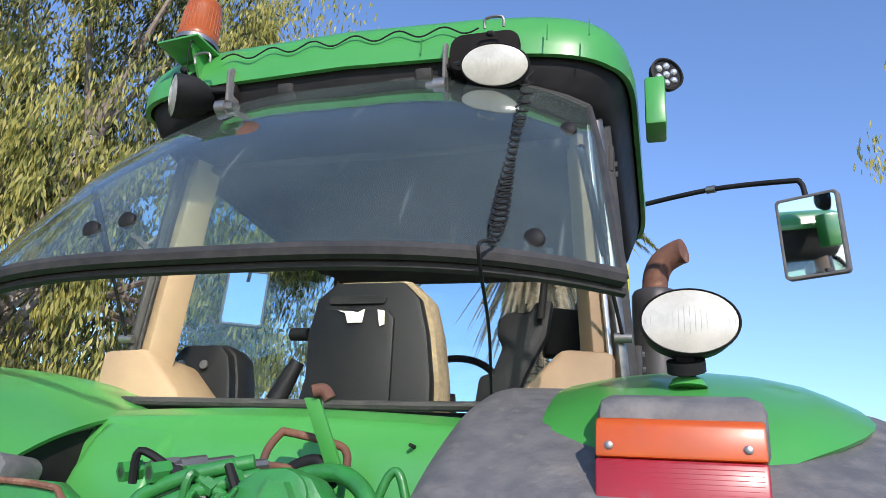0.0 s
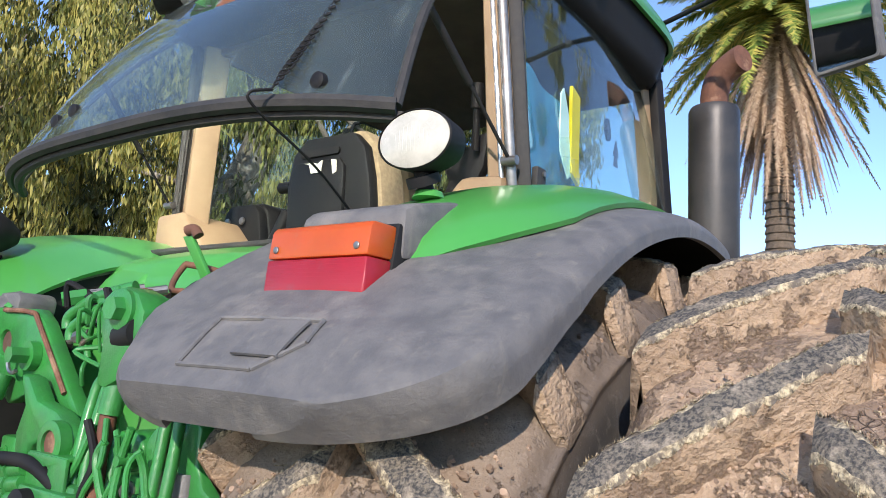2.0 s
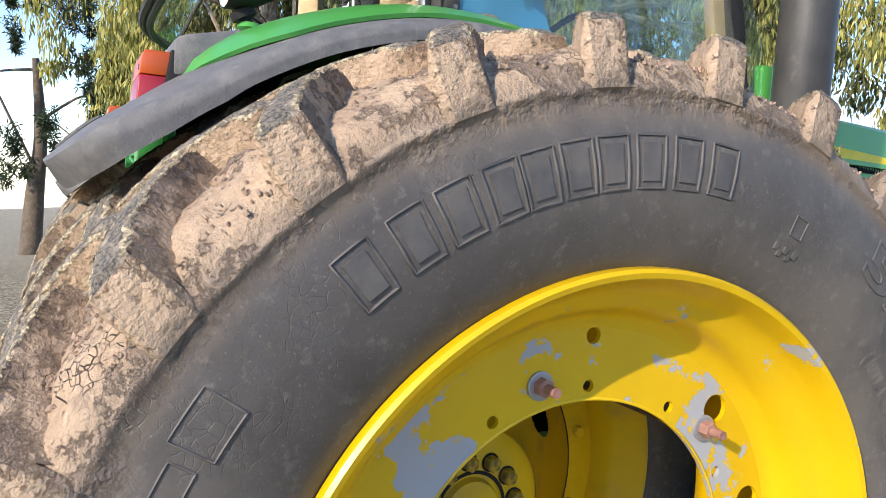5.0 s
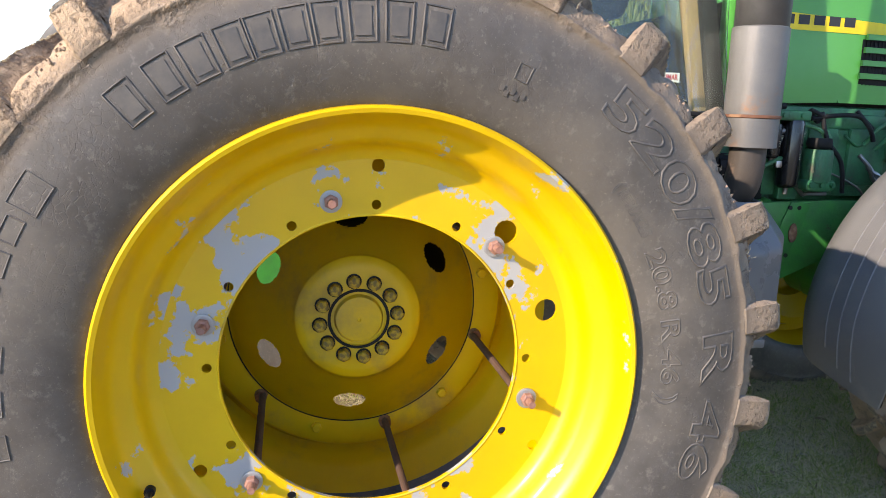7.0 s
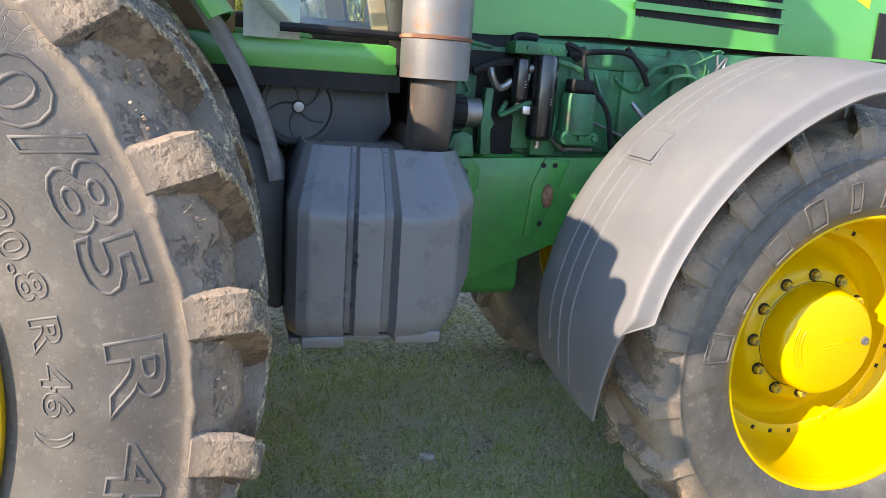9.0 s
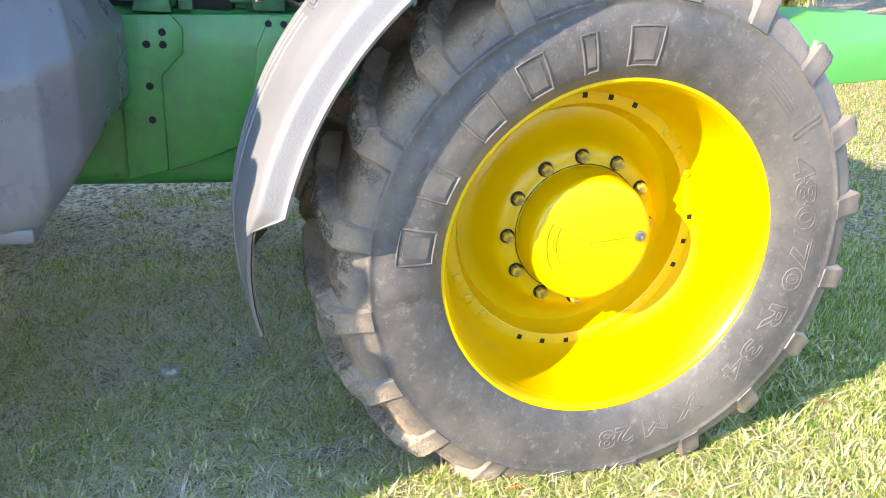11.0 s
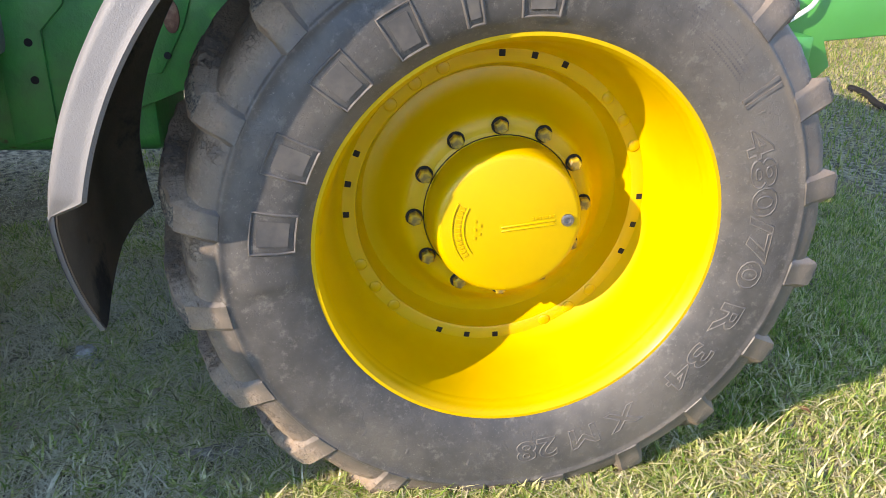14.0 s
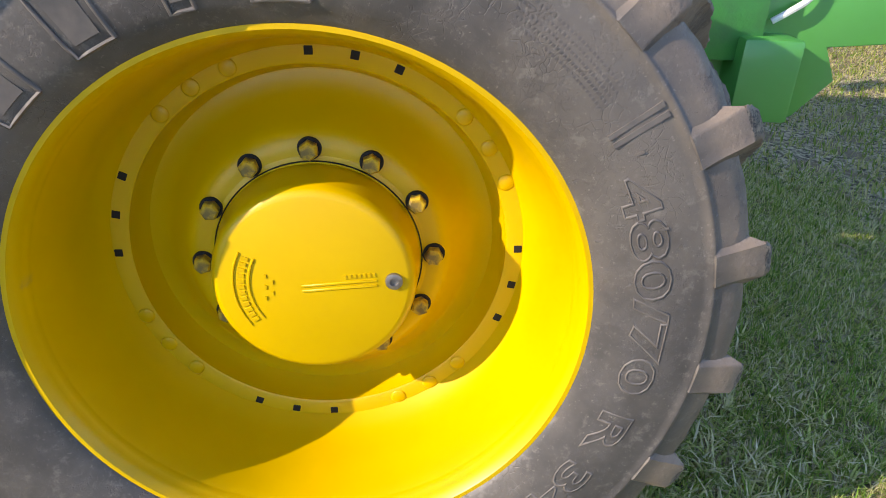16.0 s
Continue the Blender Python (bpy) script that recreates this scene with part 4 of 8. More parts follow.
def front_rim(cx, sign):
    prof = [(0.205, 0.476), (0.214, 0.471), (0.214, 0.463), (0.204, 0.456), (0.192, 0.451), (0.181, 0.4490), (0.177, 0.4465), (0.168, 0.4465), (0.164, 0.4450), (0.150, 0.442), (0.135, 0.438), (0.05, 0.426), (0.0, 0.416), (-0.022, 0.407), (-0.036, 0.398), (-0.046, 0.392), (-0.050, 0.362),
            (-0.060, 0.362), (-0.06, 0.41), (-0.14, 0.43), (-0.20, 0.46), (-0.205, 0.47), (-0.15, 0.45), (0.12, 0.445), (0.18, 0.455)]
    rim = part("front_rim", lathe(prof, 128, closed=True), YELLOW, tractor, "glossy yellow deep-dish front rim", smooth=35)
    rim.location = (cx, FAXLE.y, FAXLE.z)

    disc = lathe(dense([(-0.0435, 0.397), (-0.044, 0.366), (-0.047, 0.360), (-0.086, 0.354), (-0.108, 0.340), (-0.104, 0.308), (-0.072, 0.276), (-0.048, 0.260), (-0.033, 0.249), (-0.024, 0.239), (-0.0185, 0.227), (-0.016, 0.212), (-0.0155, 0.190), (-0.03, 0.19), (-0.118, 0.31), (-0.114, 0.355), (-0.062, 0.37), (-0.058, 0.397)], 0.02), 144, closed=True)
    part("disc", disc, YELLOW, rim, smooth=40)
    hole = B((0.006, 0.0155, 0.0155), (0, 0, 0), (0, 0, 0), 0.001, 1)
    hm = bpy.data.meshes.new("square_hole")
    hole.to_mesh(hm)
    hole.free()
    hm.materials.append(BLACK)
    rivet = lathe([(-0.002, 0.0165), (0.0012, 0.0165), (0.0032, 0.013), (0.0040, 0.0)], 20)
    vm = bpy.data.meshes.new("rivet")
    bmesh.ops.recalc_face_normals(rivet, faces=rivet.faces)
    rivet.to_mesh(vm)
    rivet.free()
    vm.materials.append(YELLOW)
    vm.shade_smooth()
    for base in (80.5, 170.5, 261.5, -9.5):
        for d in (-12, 0, 12):
            a = radians(base + d)
            place("square_hole", hm, rim, m=pose(-0.0455, 0.3835 * math.cos(a), 0.3835 * math.sin(a), base + d))
            a = radians(base + 45 + d * 0.95)
            place("rivet", vm, rim, m=pose(-0.0445, 0.380 * math.cos(a), 0.380 * math.sin(a)))
    hub = lathe([(-0.03, 0.205), (-0.016, 0.205), (-0.013, 0.194), (-0.010, 0.191), (0.020, 0.189), (0.036, 0.186), (0.066, 0.184), (0.078, 0.181), (0.0865, 0.174), (0.090, 0.165), (0.090, 0.0)], 96)
    hub = part("hub_cap", hub, YELLOW, rim, smooth=35)
    seam = lathe([(-0.0125, 0.193), (-0.0120, 0.1935), (-0.0105, 0.195), (-0.0125, 0.196)], 96, closed=True)
    part("hub_seam", seam, BLACK, rim)
    bm = bmesh.new()
    box(bm, (0.004, 0.135, 0.0045), (0.0905, 0.045, 0.004), (7, 0, 0), 0.001, 1)
    box(bm, (0.004, 0.135, 0.0045), (0.0905, 0.046, -0.006), (7, 0, 0), 0.001, 1)
    for k in range(7):
        box(bm, (0.003, 0.005, 0.007), (0.0905, 0.055 + k * 0.0085, 0.017 + k * 0.001), (7, 0, 0))
    part("level_mark", bm, YELLOW, hub)
    bm = bmesh.new()
    for k in range(12):
        a = radians(158 + k * 5.2)
        arc_y, arc_z = 0.128 * math.cos(a), 0.128 * math.sin(a)
        box(bm, (0.003, 0.012, 0.007), (0.0905, arc_y, arc_z), (math.degrees(a), 0, 0))
    for off in (0.114, 0.142):
        pts = [(0.0905, off * math.cos(radians(155 + k * 7)), off * math.sin(radians(155 + k * 7))) for k in range(10)]
        tube(bm, pts, 0.0022, 6, 2)
    for k in range(5):
        box(bm, (0.003, 0.004, 0.008), (0.0905, -0.085 + (k % 2) * 0.012, -0.03 + 0.011 * k))
    part("cast_mark", bm, YELLOW, hub)
    plug = lathe([(0.088, 0.016), (0.096, 0.0155), (0.097, 0.013), (0.097, 0.008), (0.092, 0.007), (0.092, 0.0)], 20)
    plug = part("drain_plug", plug, STEEL, hub)
    plug.location = (0, 0.142, 0.012)
    nutm = hex_bolt("wheel_nut", 0.0175, 0.020, HUB_BOLT)
    coll = lathe([(0.0, 0.008), (0.0, 0.0222), (0.004, 0.0212), (0.004, 0.008)], 24, closed=True)
    cm = bpy.data.meshes.new("nut_seat")
    coll.to_mesh(cm)
    coll.free()
    cm.materials.append(BLACK)
    for k in range(12):
        a = radians(4 + 30 * k)
        y, z = 0.217 * math.cos(a), 0.217 * math.sin(a)
        place("nut_seat", cm, rim, m=pose(-0.0175, y, z))
        place("wheel_nut", nutm, rim, m=pose(-0.014, y, z, 13 * k))
    if sign < 0:
        rim.rotation_euler = (0, 0, math.pi)
    return rim


front_rim(X_FRONT, 1)
front_rim(2 * XC - X_FRONT, -1)


HEADLINER = mat("brown_headliner_cloth", (0.060, 0.044, 0.030), 0.95, second=(0.042, 0.031, 0.022), scale=8, bump=0.001, bump_scale=300)

# ---- rear fenders ----
def fender_r(th):
    """Radius of the rear fender round the axle at an angle in degrees."""
    pts = [(10, 1.09), (40, 1.10), (70, 1.12), (95, 1.129), (108, 1.124), (120, 1.119), (130, 1.123), (136, 1.136), (145, 1.148)]
    for (a, r0), (b, r1) in zip(pts, pts[1:]):
        if a <= th <= b:
            t = (th - a) / (b - a)
            t = t * t * (3 - 2 * t) * 0.5 + t * 0.5
            return r0 + (r1 - r0) * t
    return pts[0][1] if th < 10 else pts[-1][1]


def droop(x, th=90.0):
    """How far the fender's top falls away towards its outer edge, less at the tail."""
    tail = max(0.0, min(1.0, (th - 124) / 11))
    return 0.042 * (1 - 0.55 * tail) * max(0.0, (x - 0.52) / 0.38) ** 2


def rear_fender():
    """Plastic mudguard with a rounded tail and a creased lip turned down along its outer edge and tail."""
    def skin(u, v):
        th = 141.7 - 8.2 * (u / 0.25) ** 2 if u < 0.25 else 133.5 - 121.5 * (u - 0.25) / 0.75
        end = max(0.0, min(1.0, (141.7 - th) / 8.2))
        round_off = math.sqrt(max(0.0, 1 - (1 - end) ** 2))
        x0 = 0.43 - 0.22 * round_off
        wide = max(0.0, min(1.0, (th - 46) / 38))
        x1 = 0.62 + 0.305 * round_off * wide * wide * (3 - 2 * wide)
        if th < 84:
            x0 = 0.21 + 0.28 * (1 - wide) ** 2
        tail = max(0.0, 1 - (141.7 - th) / 0.9)
        drop = 0.058 * tail
        lip = 0.036 + 0.030 * max(0.0, min(1.0, (th - 121) / 14))
        if v < 0.80:
            x = x0 + (x1 - 0.014 - x0) * (v / 0.80)
            soft = max(0.0, 1 - (x1 - 0.014 - x) / 0.03)
            drop = max(drop, 0.004 * soft ** 2)
        else:
            a = (v - 0.80) / 0.20
            x = x1 - 0.014 + 0.014 * min(1, a * 2.5) ** 0.7
            drop = max(drop, 0.004 + lip * a)
        if th > 132:
            drop = max(drop, 0.045 * max(0.0, 1 - v / 0.10) * min(1.0, (th - 132) / 4))
        r = fender_r(th) - drop - droop(x, th) - 0.02 * max(0, 1 - v / 0.05) ** 2
        return (x, AXLE.y + r * math.cos(radians(th)), AXLE.z + r * math.sin(radians(th)))
    return sheet(skin, 130, 40, -0.012)


fender = part("rear_fender", rear_fender(), BLACK_PLASTIC, tractor, "scuffed faded black plastic fender", smooth=42)


def on_fender(th, x, up):
    r = fender_r(th) + up - droop(x, th)
    return Vector((x, AXLE.y + r * math.cos(radians(th)), AXLE.z + r * math.sin(radians(th))))


def fender_plate(name, x0, x1, t0, t1, up, thick, material, parent, nu=8, nv=8, label=""):
    return part(name, sheet(lambda u, v: on_fender(t0 + (t1 - t0) * u, x0 + (x1 - x0) * v, up), nu, nv, -thick), material, parent, label)


# Sheet added to paint the deep shade under the mudguard.
fender_plate("wheel_arch_liner", 0.24, 0.895, 134.0, 60.0, -0.022, 0.006, NEAR_BLACK, fender, 40, 10, "near-black sheet added for the shade under the mudguard")

# moulded recess on the fender's tail: border ridges and a small slotted badge
bm = bmesh.new()
for a, b in (((133.8, 0.455), (133.8, 0.660)), ((133.8, 0.660), (136.2, 0.668)), ((136.2, 0.668), (138.9, 0.618)), ((138.9, 0.618), (138.9, 0.470)), ((138.9, 0.470), (133.8, 0.455))):
    tube(bm, [on_fender(a[0] + (b[0] - a[0]) * k / 4, a[1] + (b[1] - a[1]) * k / 4, 0.002) for k in range(5)], 0.0035, 6, 2)
part("moulded_border", bm, BLACK_PLASTIC, fender)
fender_plate("badge_plate", 0.560, 0.645, 134.2, 137.8, 0.003, 0.004, BLACK_PLASTIC, fender)
bm = bmesh.new()
for k in range(4):
    tube(bm, [on_fender(134.9 + 0.70 * k, 0.578 + 0.042 * j / 3, 0.0035) for j in range(4)], 0.0028, 6, 2)
part("badge_slot", bm, BLACK, fender)

# green sheet over the fender's inner half
def green_cover(u, v):
    th = 124.5 - 90 * u
    end = max(0, 1 - u / 0.10)
    x1 = 0.77 + 0.075 * min(1, u / 0.12) - 0.10 * end ** 2
    x = 0.19 + (x1 - 0.19) * v
    line = [(0.19, -0.075), (0.26, -0.045), (0.36, 0.004), (0.46, 0.024), (0.58, 0.036), (0.70, 0.036), (0.80, 0.028), (0.92, 0.016)]
    for (a, ua), (b, ub) in zip(line, line[1:]):
        if a <= x <= b:
            up = ua + (ub - ua) * (x - a) / (b - a)
    up -= 0.030 * end ** 2 * (1 if x > 0.3 else 0.3) + 0.012 * max(0, v - 0.9) / 0.1
    return on_fender(th, x, up)


cover = part("fender_cover", sheet(green_cover, 40, 18, -0.01), GREEN, tractor, "glossy green sheet-metal fender top", smooth=50)
# dark plastic block behind the tail light
part("light_bracket", prism([(-0.625, 1.88), (-0.625, 1.962), (-0.60, 1.974), (-0.50, 1.998), (-0.42, 2.012), (-0.36, 2.010), (-0.40, 1.93)], "x", 0.452, 0.672, 0.014), BLACK_PLASTIC, tractor, "black plastic block behind the tail light")


def tail_light(x0, x1):
    """Two-tone tail light, orange above red, with side lens, base and screws."""
    y0, y1, z0, zm, z1 = -0.694, -0.628, 1.820, 1.880, 1.932
    w, xm = x1 - x0, (x0 + x1) / 2
    base = part("tail_light", B((w + 0.010, 0.04, z1 - z0 + 0.01), (xm, y1 + 0.010, (z0 + z1) / 2), (-9, 0, 0), 0.006), BLACK, tractor, "rectangular tail light, orange over red")
    orange = part("orange_lens", prism([(y1, zm + 0.0006), (y0 + 0.004, zm + 0.0006), (y0 + 0.009, z1 - 0.008), (y0 + 0.016, z1), (y1, z1)], "x", x0, x1, 0.004), ORANGE_LENS, base, smooth=40)
    red = part("red_lens", prism([(y1, z0), (y0 + 0.006, z0), (y0, z0 + 0.006), (y0 + 0.004, zm - 0.0006), (y1, zm - 0.0006)], "x", x0, x1, 0.004), RED_LENS, base, smooth=40)
    for lens, m, za, zb, n in ((red, RED_LENS, z0 + 0.008, zm - 0.004, 9),):
        for k in range(n):
            z = za + (zb - za) * k / (n - 1)
            part("lens_rib", B((w - 0.012, 0.003, 0.0022), (xm, y0 + 0.004 * (z - z0) / (zm - z0) + 0.0012, z), (0, 0, 0), 0.0008, 1), m, lens)
    for x in (x0 + 0.017, x1 - 0.022):
        s = lathe([(0, 0.0055), (0.003, 0.0055), (0.004, 0.004), (0.004, 0.0)], 16)
        ob = part("screw", s, STEEL, base)
        ob.matrix_basis = pose(x, y0 + 0.0065, 1.895, 0, 0, -90)
    return base


tail_light(0.455, 0.660)
tail_light(2 * XC - 0.660, 2 * XC - 0.455)


def work_lamp(name, at, aim, r, squash, parent, stem, label):
    """Round-backed oval work lamp: lens, rim, deep housing, foot."""
    m = look(at, Vector(at) + Vector(aim)) @ pose(0, 0, 0, 0, 90, 0)
    def oval(bm):
        for v in bm.verts:
            v.co.y, v.co.z = v.co.y * squash[0], v.co.z * squash[1]
        return bm
    # after the turn, local x points forwards (towards the aim)
    body = part(name, oval(lathe([(-0.105, 0.0), (-0.104, 0.35 * r), (-0.08, 0.62 * r), (-0.045, 0.95 * r), (-0.01, 1.01 * r), (0.0, 1.025 * r), (0.010, 1.025 * r), (0.012, 0.995 * r), (0.004, 0.98 * r)], 40)), BLACK, parent, label)
    body.matrix_basis = m
    part("lens", oval(lathe([(0.004, 0.985 * r), (0.010, 0.965 * r), (0.017, 0.6 * r), (0.020, 0.0)], 40)), LAMP_LENS, body, "ribbed clear lens")
    bm = bmesh.new()
    for k in range(-8, 9):
        zz = k / 9 * r * squash[1]
        hw = r * squash[0] * math.sqrt(max(0, 1 - (k / 9) ** 2)) * 0.93
        xx = 0.0185 - 0.010 * (k / 9) ** 2
        tube(bm, [(xx - 0.010 * (abs(s) ** 2) * 0.9, s * hw, zz) for s in (-1, -0.6, -0.2, 0.2, 0.6, 1)], 0.0016, 5, 2)
    part("lens_rib", bm, LAMP_LENS, body)
    foot = bmesh.new()
    if stem:
        inv = m.inverted()
        a, b = inv @ Vector(stem[0]), inv @ Vector(stem[1])
        rod(foot, a, b, 0.014)
        rod(foot, a + (b - a) * 0.35, a + (b - a) * 0.75, 0.030)
        part("foot", foot, BLACK, body)
    else:
        foot.free()
    return body


lamp_aim = Vector((0.05, -1.0, -0.02))
work_lamp("work_lamp", (0.583, -0.50, 2.113), lamp_aim, 0.0745, (0.70, 1.0), tractor, ((0.578, -0.455, 2.03), (0.575, -0.475, 2.07)), "oval halogen work lamp on the fender, black housing")
work_lamp("work_lamp", (2 * XC - 0.47, -0.56, 2.035), (-0.1, -1, 0), 0.085, (0.8, 1.0), tractor, ((2 * XC - 0.47, -0.5, 1.93), (2 * XC - 0.47, -0.52, 1.98)), "oval halogen work lamp on the fender, black housing")
part("lamp_foot_pad", lathe([(0, 0.0), (0, 0.03), (0.012, 0.024), (0.012, 0)], 20), GREEN, tractor).matrix_basis = pose(0.578, -0.45, 2.022, 0, -90, 0)


def mirrored(ob, name):
    """The same shape on the tractor's other side."""
    twin = place(name, ob.data, tractor, m=Matrix.Translation((2 * XC, 0, 0)) @ Matrix.Diagonal((-1, 1, 1, 1)))
    if "label" in ob:
        twin["label"] = ob["label"]
    return twin


left_fender = mirrored(fender, "rear_fender")
left_fender.matrix_basis = Matrix.Translation((0, 0, -0.07)) @ left_fender.matrix_basis
left_cover = mirrored(cover, "fender_cover")
left_in = 2 * XC - 0.19
left_cover.matrix_basis = Matrix.Translation((left_in, 0, 0)) @ Matrix.Diagonal((1.4, 1, 1, 1)) @ Matrix.Translation((-left_in, 0, 0)) @ left_cover.matrix_basis

wall_line = [(AXLE.y + (fender_r(t) - 0.075) * math.cos(radians(t)), AXLE.z + (fender_r(t) - 0.075) * math.sin(radians(t))) for t in range(8, 125, 4)]
wall_line += [(-0.55, 1.45), (-0.30, 1.20), (-0.15, 0.86), (1.02, 0.86)]
for x in (0.225, 2 * XC - 0.225):
    part("fender_wall", prism(wall_line, "x", x - 0.01, x + 0.01), BLACK, tractor, "dark plastic wall inside the rear fender")
part("step_rail", B((0.05, 0.62, 0.030), (0.40, 0.80, 0.845), (0, 0, 0), 0.004), GREEN_OLD, tractor)
# ---- rear body ----
def rear_panel(u, v):
    pts = [(-0.05, 2.022), (-0.22, 1.998), (-0.285, 1.968), (-0.315, 1.91), (-0.335, 1.78), (-0.36, 1.45)]
    s = u * (len(pts) - 1)
    i = min(int(s), len(pts) - 2)
    y, z = (pts[i][k] + (pts[i + 1][k] - pts[i][k]) * (s - i) for k in (0, 1))
    return (-0.68 + 0.94 * v, y - 0.02 * math.sin(math.pi * v), z + 0.012 * math.sin(math.pi * v))


part("rear_panel", sheet(rear_panel, 20, 10, 0.012), GREEN, tractor, "glossy green rear bodywork below the window", smooth=60)


def hump(u, v):
    """Rounded cover swelling out of the rear bodywork."""
    a = math.pi * v
    k = min(1.0, u * 5) ** 0.5
    x = -0.525 - 0.115 * math.cos(a) * (0.9 + 0.25 * u)
    y = -0.285 - 0.055 * u - 0.095 * k * min(1, math.sin(a) * 1.7) ** 0.7
    return (x, y, 1.968 - 0.03 * k - 0.55 * u)


part("filler_cover", sheet(hump, 18, 24, 0.01), GREEN, tractor, "rounded green cover on the rear bodywork", smooth=60)
part("axle_housing", prism(round_rect(0.62, 0.95, 0.08, cx=XC, cy=1.12), "y", -0.36, 1.2, 0.02), GREEN_OLD, tractor)
part("rear_axle", rod(rod(bmesh.new(), (2 * XC - 0.86, AXLE.y, AXLE.z), (0.86, AXLE.y, AXLE.z), 0.10, seg=24), (XC - 0.45, AXLE.y, AXLE.z), (XC + 0.45, AXLE.y, AXLE.z), 0.22, seg=28), GREEN_OLD, tractor)
for z in (1.93, 1.80, 1.77):
    part("panel_hole", rod(bmesh.new(), (0.09, -0.345, z), (0.09, -0.32, z), 0.004, seg=8), BLACK, tractor)

# ---- hydraulics and linkage at the back ----
lift = part("hydraulic_block", B((0.17, 0.15, 0.075), (-0.215, -0.485, 1.815), (0, 0, -6), 0.008), GREEN_OLD, tractor, "green hydraulic valve block with pipe unions")
for dx, dy in ((-0.065, 0.0), (0.0, -0.015), (0.05, 0.01)):
    a, b = Vector((-0.255 + dx, -0.60 + dy, 1.835)), Vector((-0.185 + dx, -0.47 + dy, 1.872))
    u = part("union", rod(rod(bmesh.new(), a, b, 0.011, seg=8), a.lerp(b, 0.35), a.lerp(b, 0.65), 0.015, seg=6), STEEL, lift)
    part("union_nut", rod(bmesh.new(), a, a.lerp(b, 0.22), 0.018, seg=6), GREEN_OLD, u)
for dx, dy in ((-0.06, 0.05), (0.0, 0.06), (0.05, 0.055), (0.07, -0.02)):
    part("plug", rod(bmesh.new(), (-0.215 + dx, -0.485 + dy, 1.85), (-0.215 + dx, -0.485 + dy, 1.868), 0.014, seg=6), RUST, lift)
part("spool_cap", rod(rod(bmesh.new(), (-0.10, -0.57, 1.80), (0.0, -0.60, 1.815), 0.026, seg=16), (-0.06, -0.60, 1.755), (0.02, -0.62, 1.765), 0.026, seg=16), GREEN_OLD, lift)
part("spool_cap", rod(bmesh.new(), (-0.02, -0.62, 1.755), (0.05, -0.63, 1.765), 0.030, seg=16), BLACK, lift)
lever = part("lever", prism([(0.0, 0.0), (0.028, 0.0), (0.012, 0.155), (-0.016, 0.16)], "y", -0.005, 0.005, 0.002), GREEN, tractor, "green painted control lever with a bent tip")
lever.matrix_basis = pose(-0.022, -0.42, 1.845, 22, -12, 0)
part("lever_tip", tube(bmesh.new(), [(-0.020, -0.478, 1.985), (-0.032, -0.482, 2.000), (-0.050, -0.488, 1.996)], 0.012, 10), RUST, tractor)
part("rusty_loop", tube(bmesh.new(), [(-0.09, -0.44, 1.845), (-0.10, -0.44, 1.868), (-0.146, -0.441, 1.874), (-0.150, -0.435, 1.90), (-0.134, -0.425, 1.931), (-0.12, -0.42, 1.934), (-0.03, -0.41, 1.918), (-0.005, -0.41, 1.90), (-0.005, -0.41, 1.86)], 0.0075, 10, 6), RUST, tractor, "rusty bent bar loop")
part("loop_socket", rod(bmesh.new(), (-0.09, -0.445, 1.80), (-0.09, -0.44, 1.86), 0.014, seg=8), RUST, tractor)
for pts, r, m in (([(-0.09, -0.44, 1.85), (-0.04, -0.45, 1.862), (0.02, -0.47, 1.86), (0.08, -0.50, 1.82), (0.11, -0.52, 1.74)], 0.016, GREEN_OLD),
                  ([(-0.13, -0.43, 1.80), (-0.11, -0.43, 1.86), (-0.05, -0.43, 1.885), (-0.02, -0.43, 1.84)], 0.012, BLACK),
                  ([(0.06, -0.43, 1.80), (0.085, -0.43, 1.865), (0.105, -0.43, 1.868), (0.125, -0.43, 1.81)], 0.008, GREEN_OLD),
                  ([(-0.06, -0.58, 1.685), (-0.105, -0.60, 1.672), (-0.118, -0.61, 1.63), (-0.095, -0.64, 1.48), (-0.04, -0.66, 1.20)], 0.0115, GREEN_OLD),
                  ([(-0.03, -0.58, 1.685), (-0.068, -0.60, 1.672), (-0.082, -0.61, 1.63), (-0.062, -0.64, 1.48), (-0.01, -0.66, 1.20)], 0.0115, GREEN_OLD),
                  ([(0.00, -0.58, 1.685), (-0.030, -0.60, 1.668), (-0.046, -0.605, 1.63), (-0.004, -0.62, 1.48), (0.03, -0.66, 1.20)], 0.010, GREEN_OLD),
                  ([(0.15, -0.62, 1.62), (0.16, -0.64, 1.50), (0.15, -0.66, 1.30), (0.10, -0.66, 1.1)], 0.011, GREEN_OLD),
                  ([(0.19, -0.62, 1.62), (0.20, -0.64, 1.50), (0.19, -0.66, 1.30), (0.13, -0.66, 1.1)], 0.011, GREEN_OLD),
                  ([(-0.60, -0.62, 1.40), (-0.40, -0.70, 1.48), (-0.22, -0.68, 1.50), (-0.12, -0.66, 1.46)], 0.014, BLACK)):
    part("hydraulic_hose", tube(bmesh.new(), pts, r, 10, 6), m, tractor)
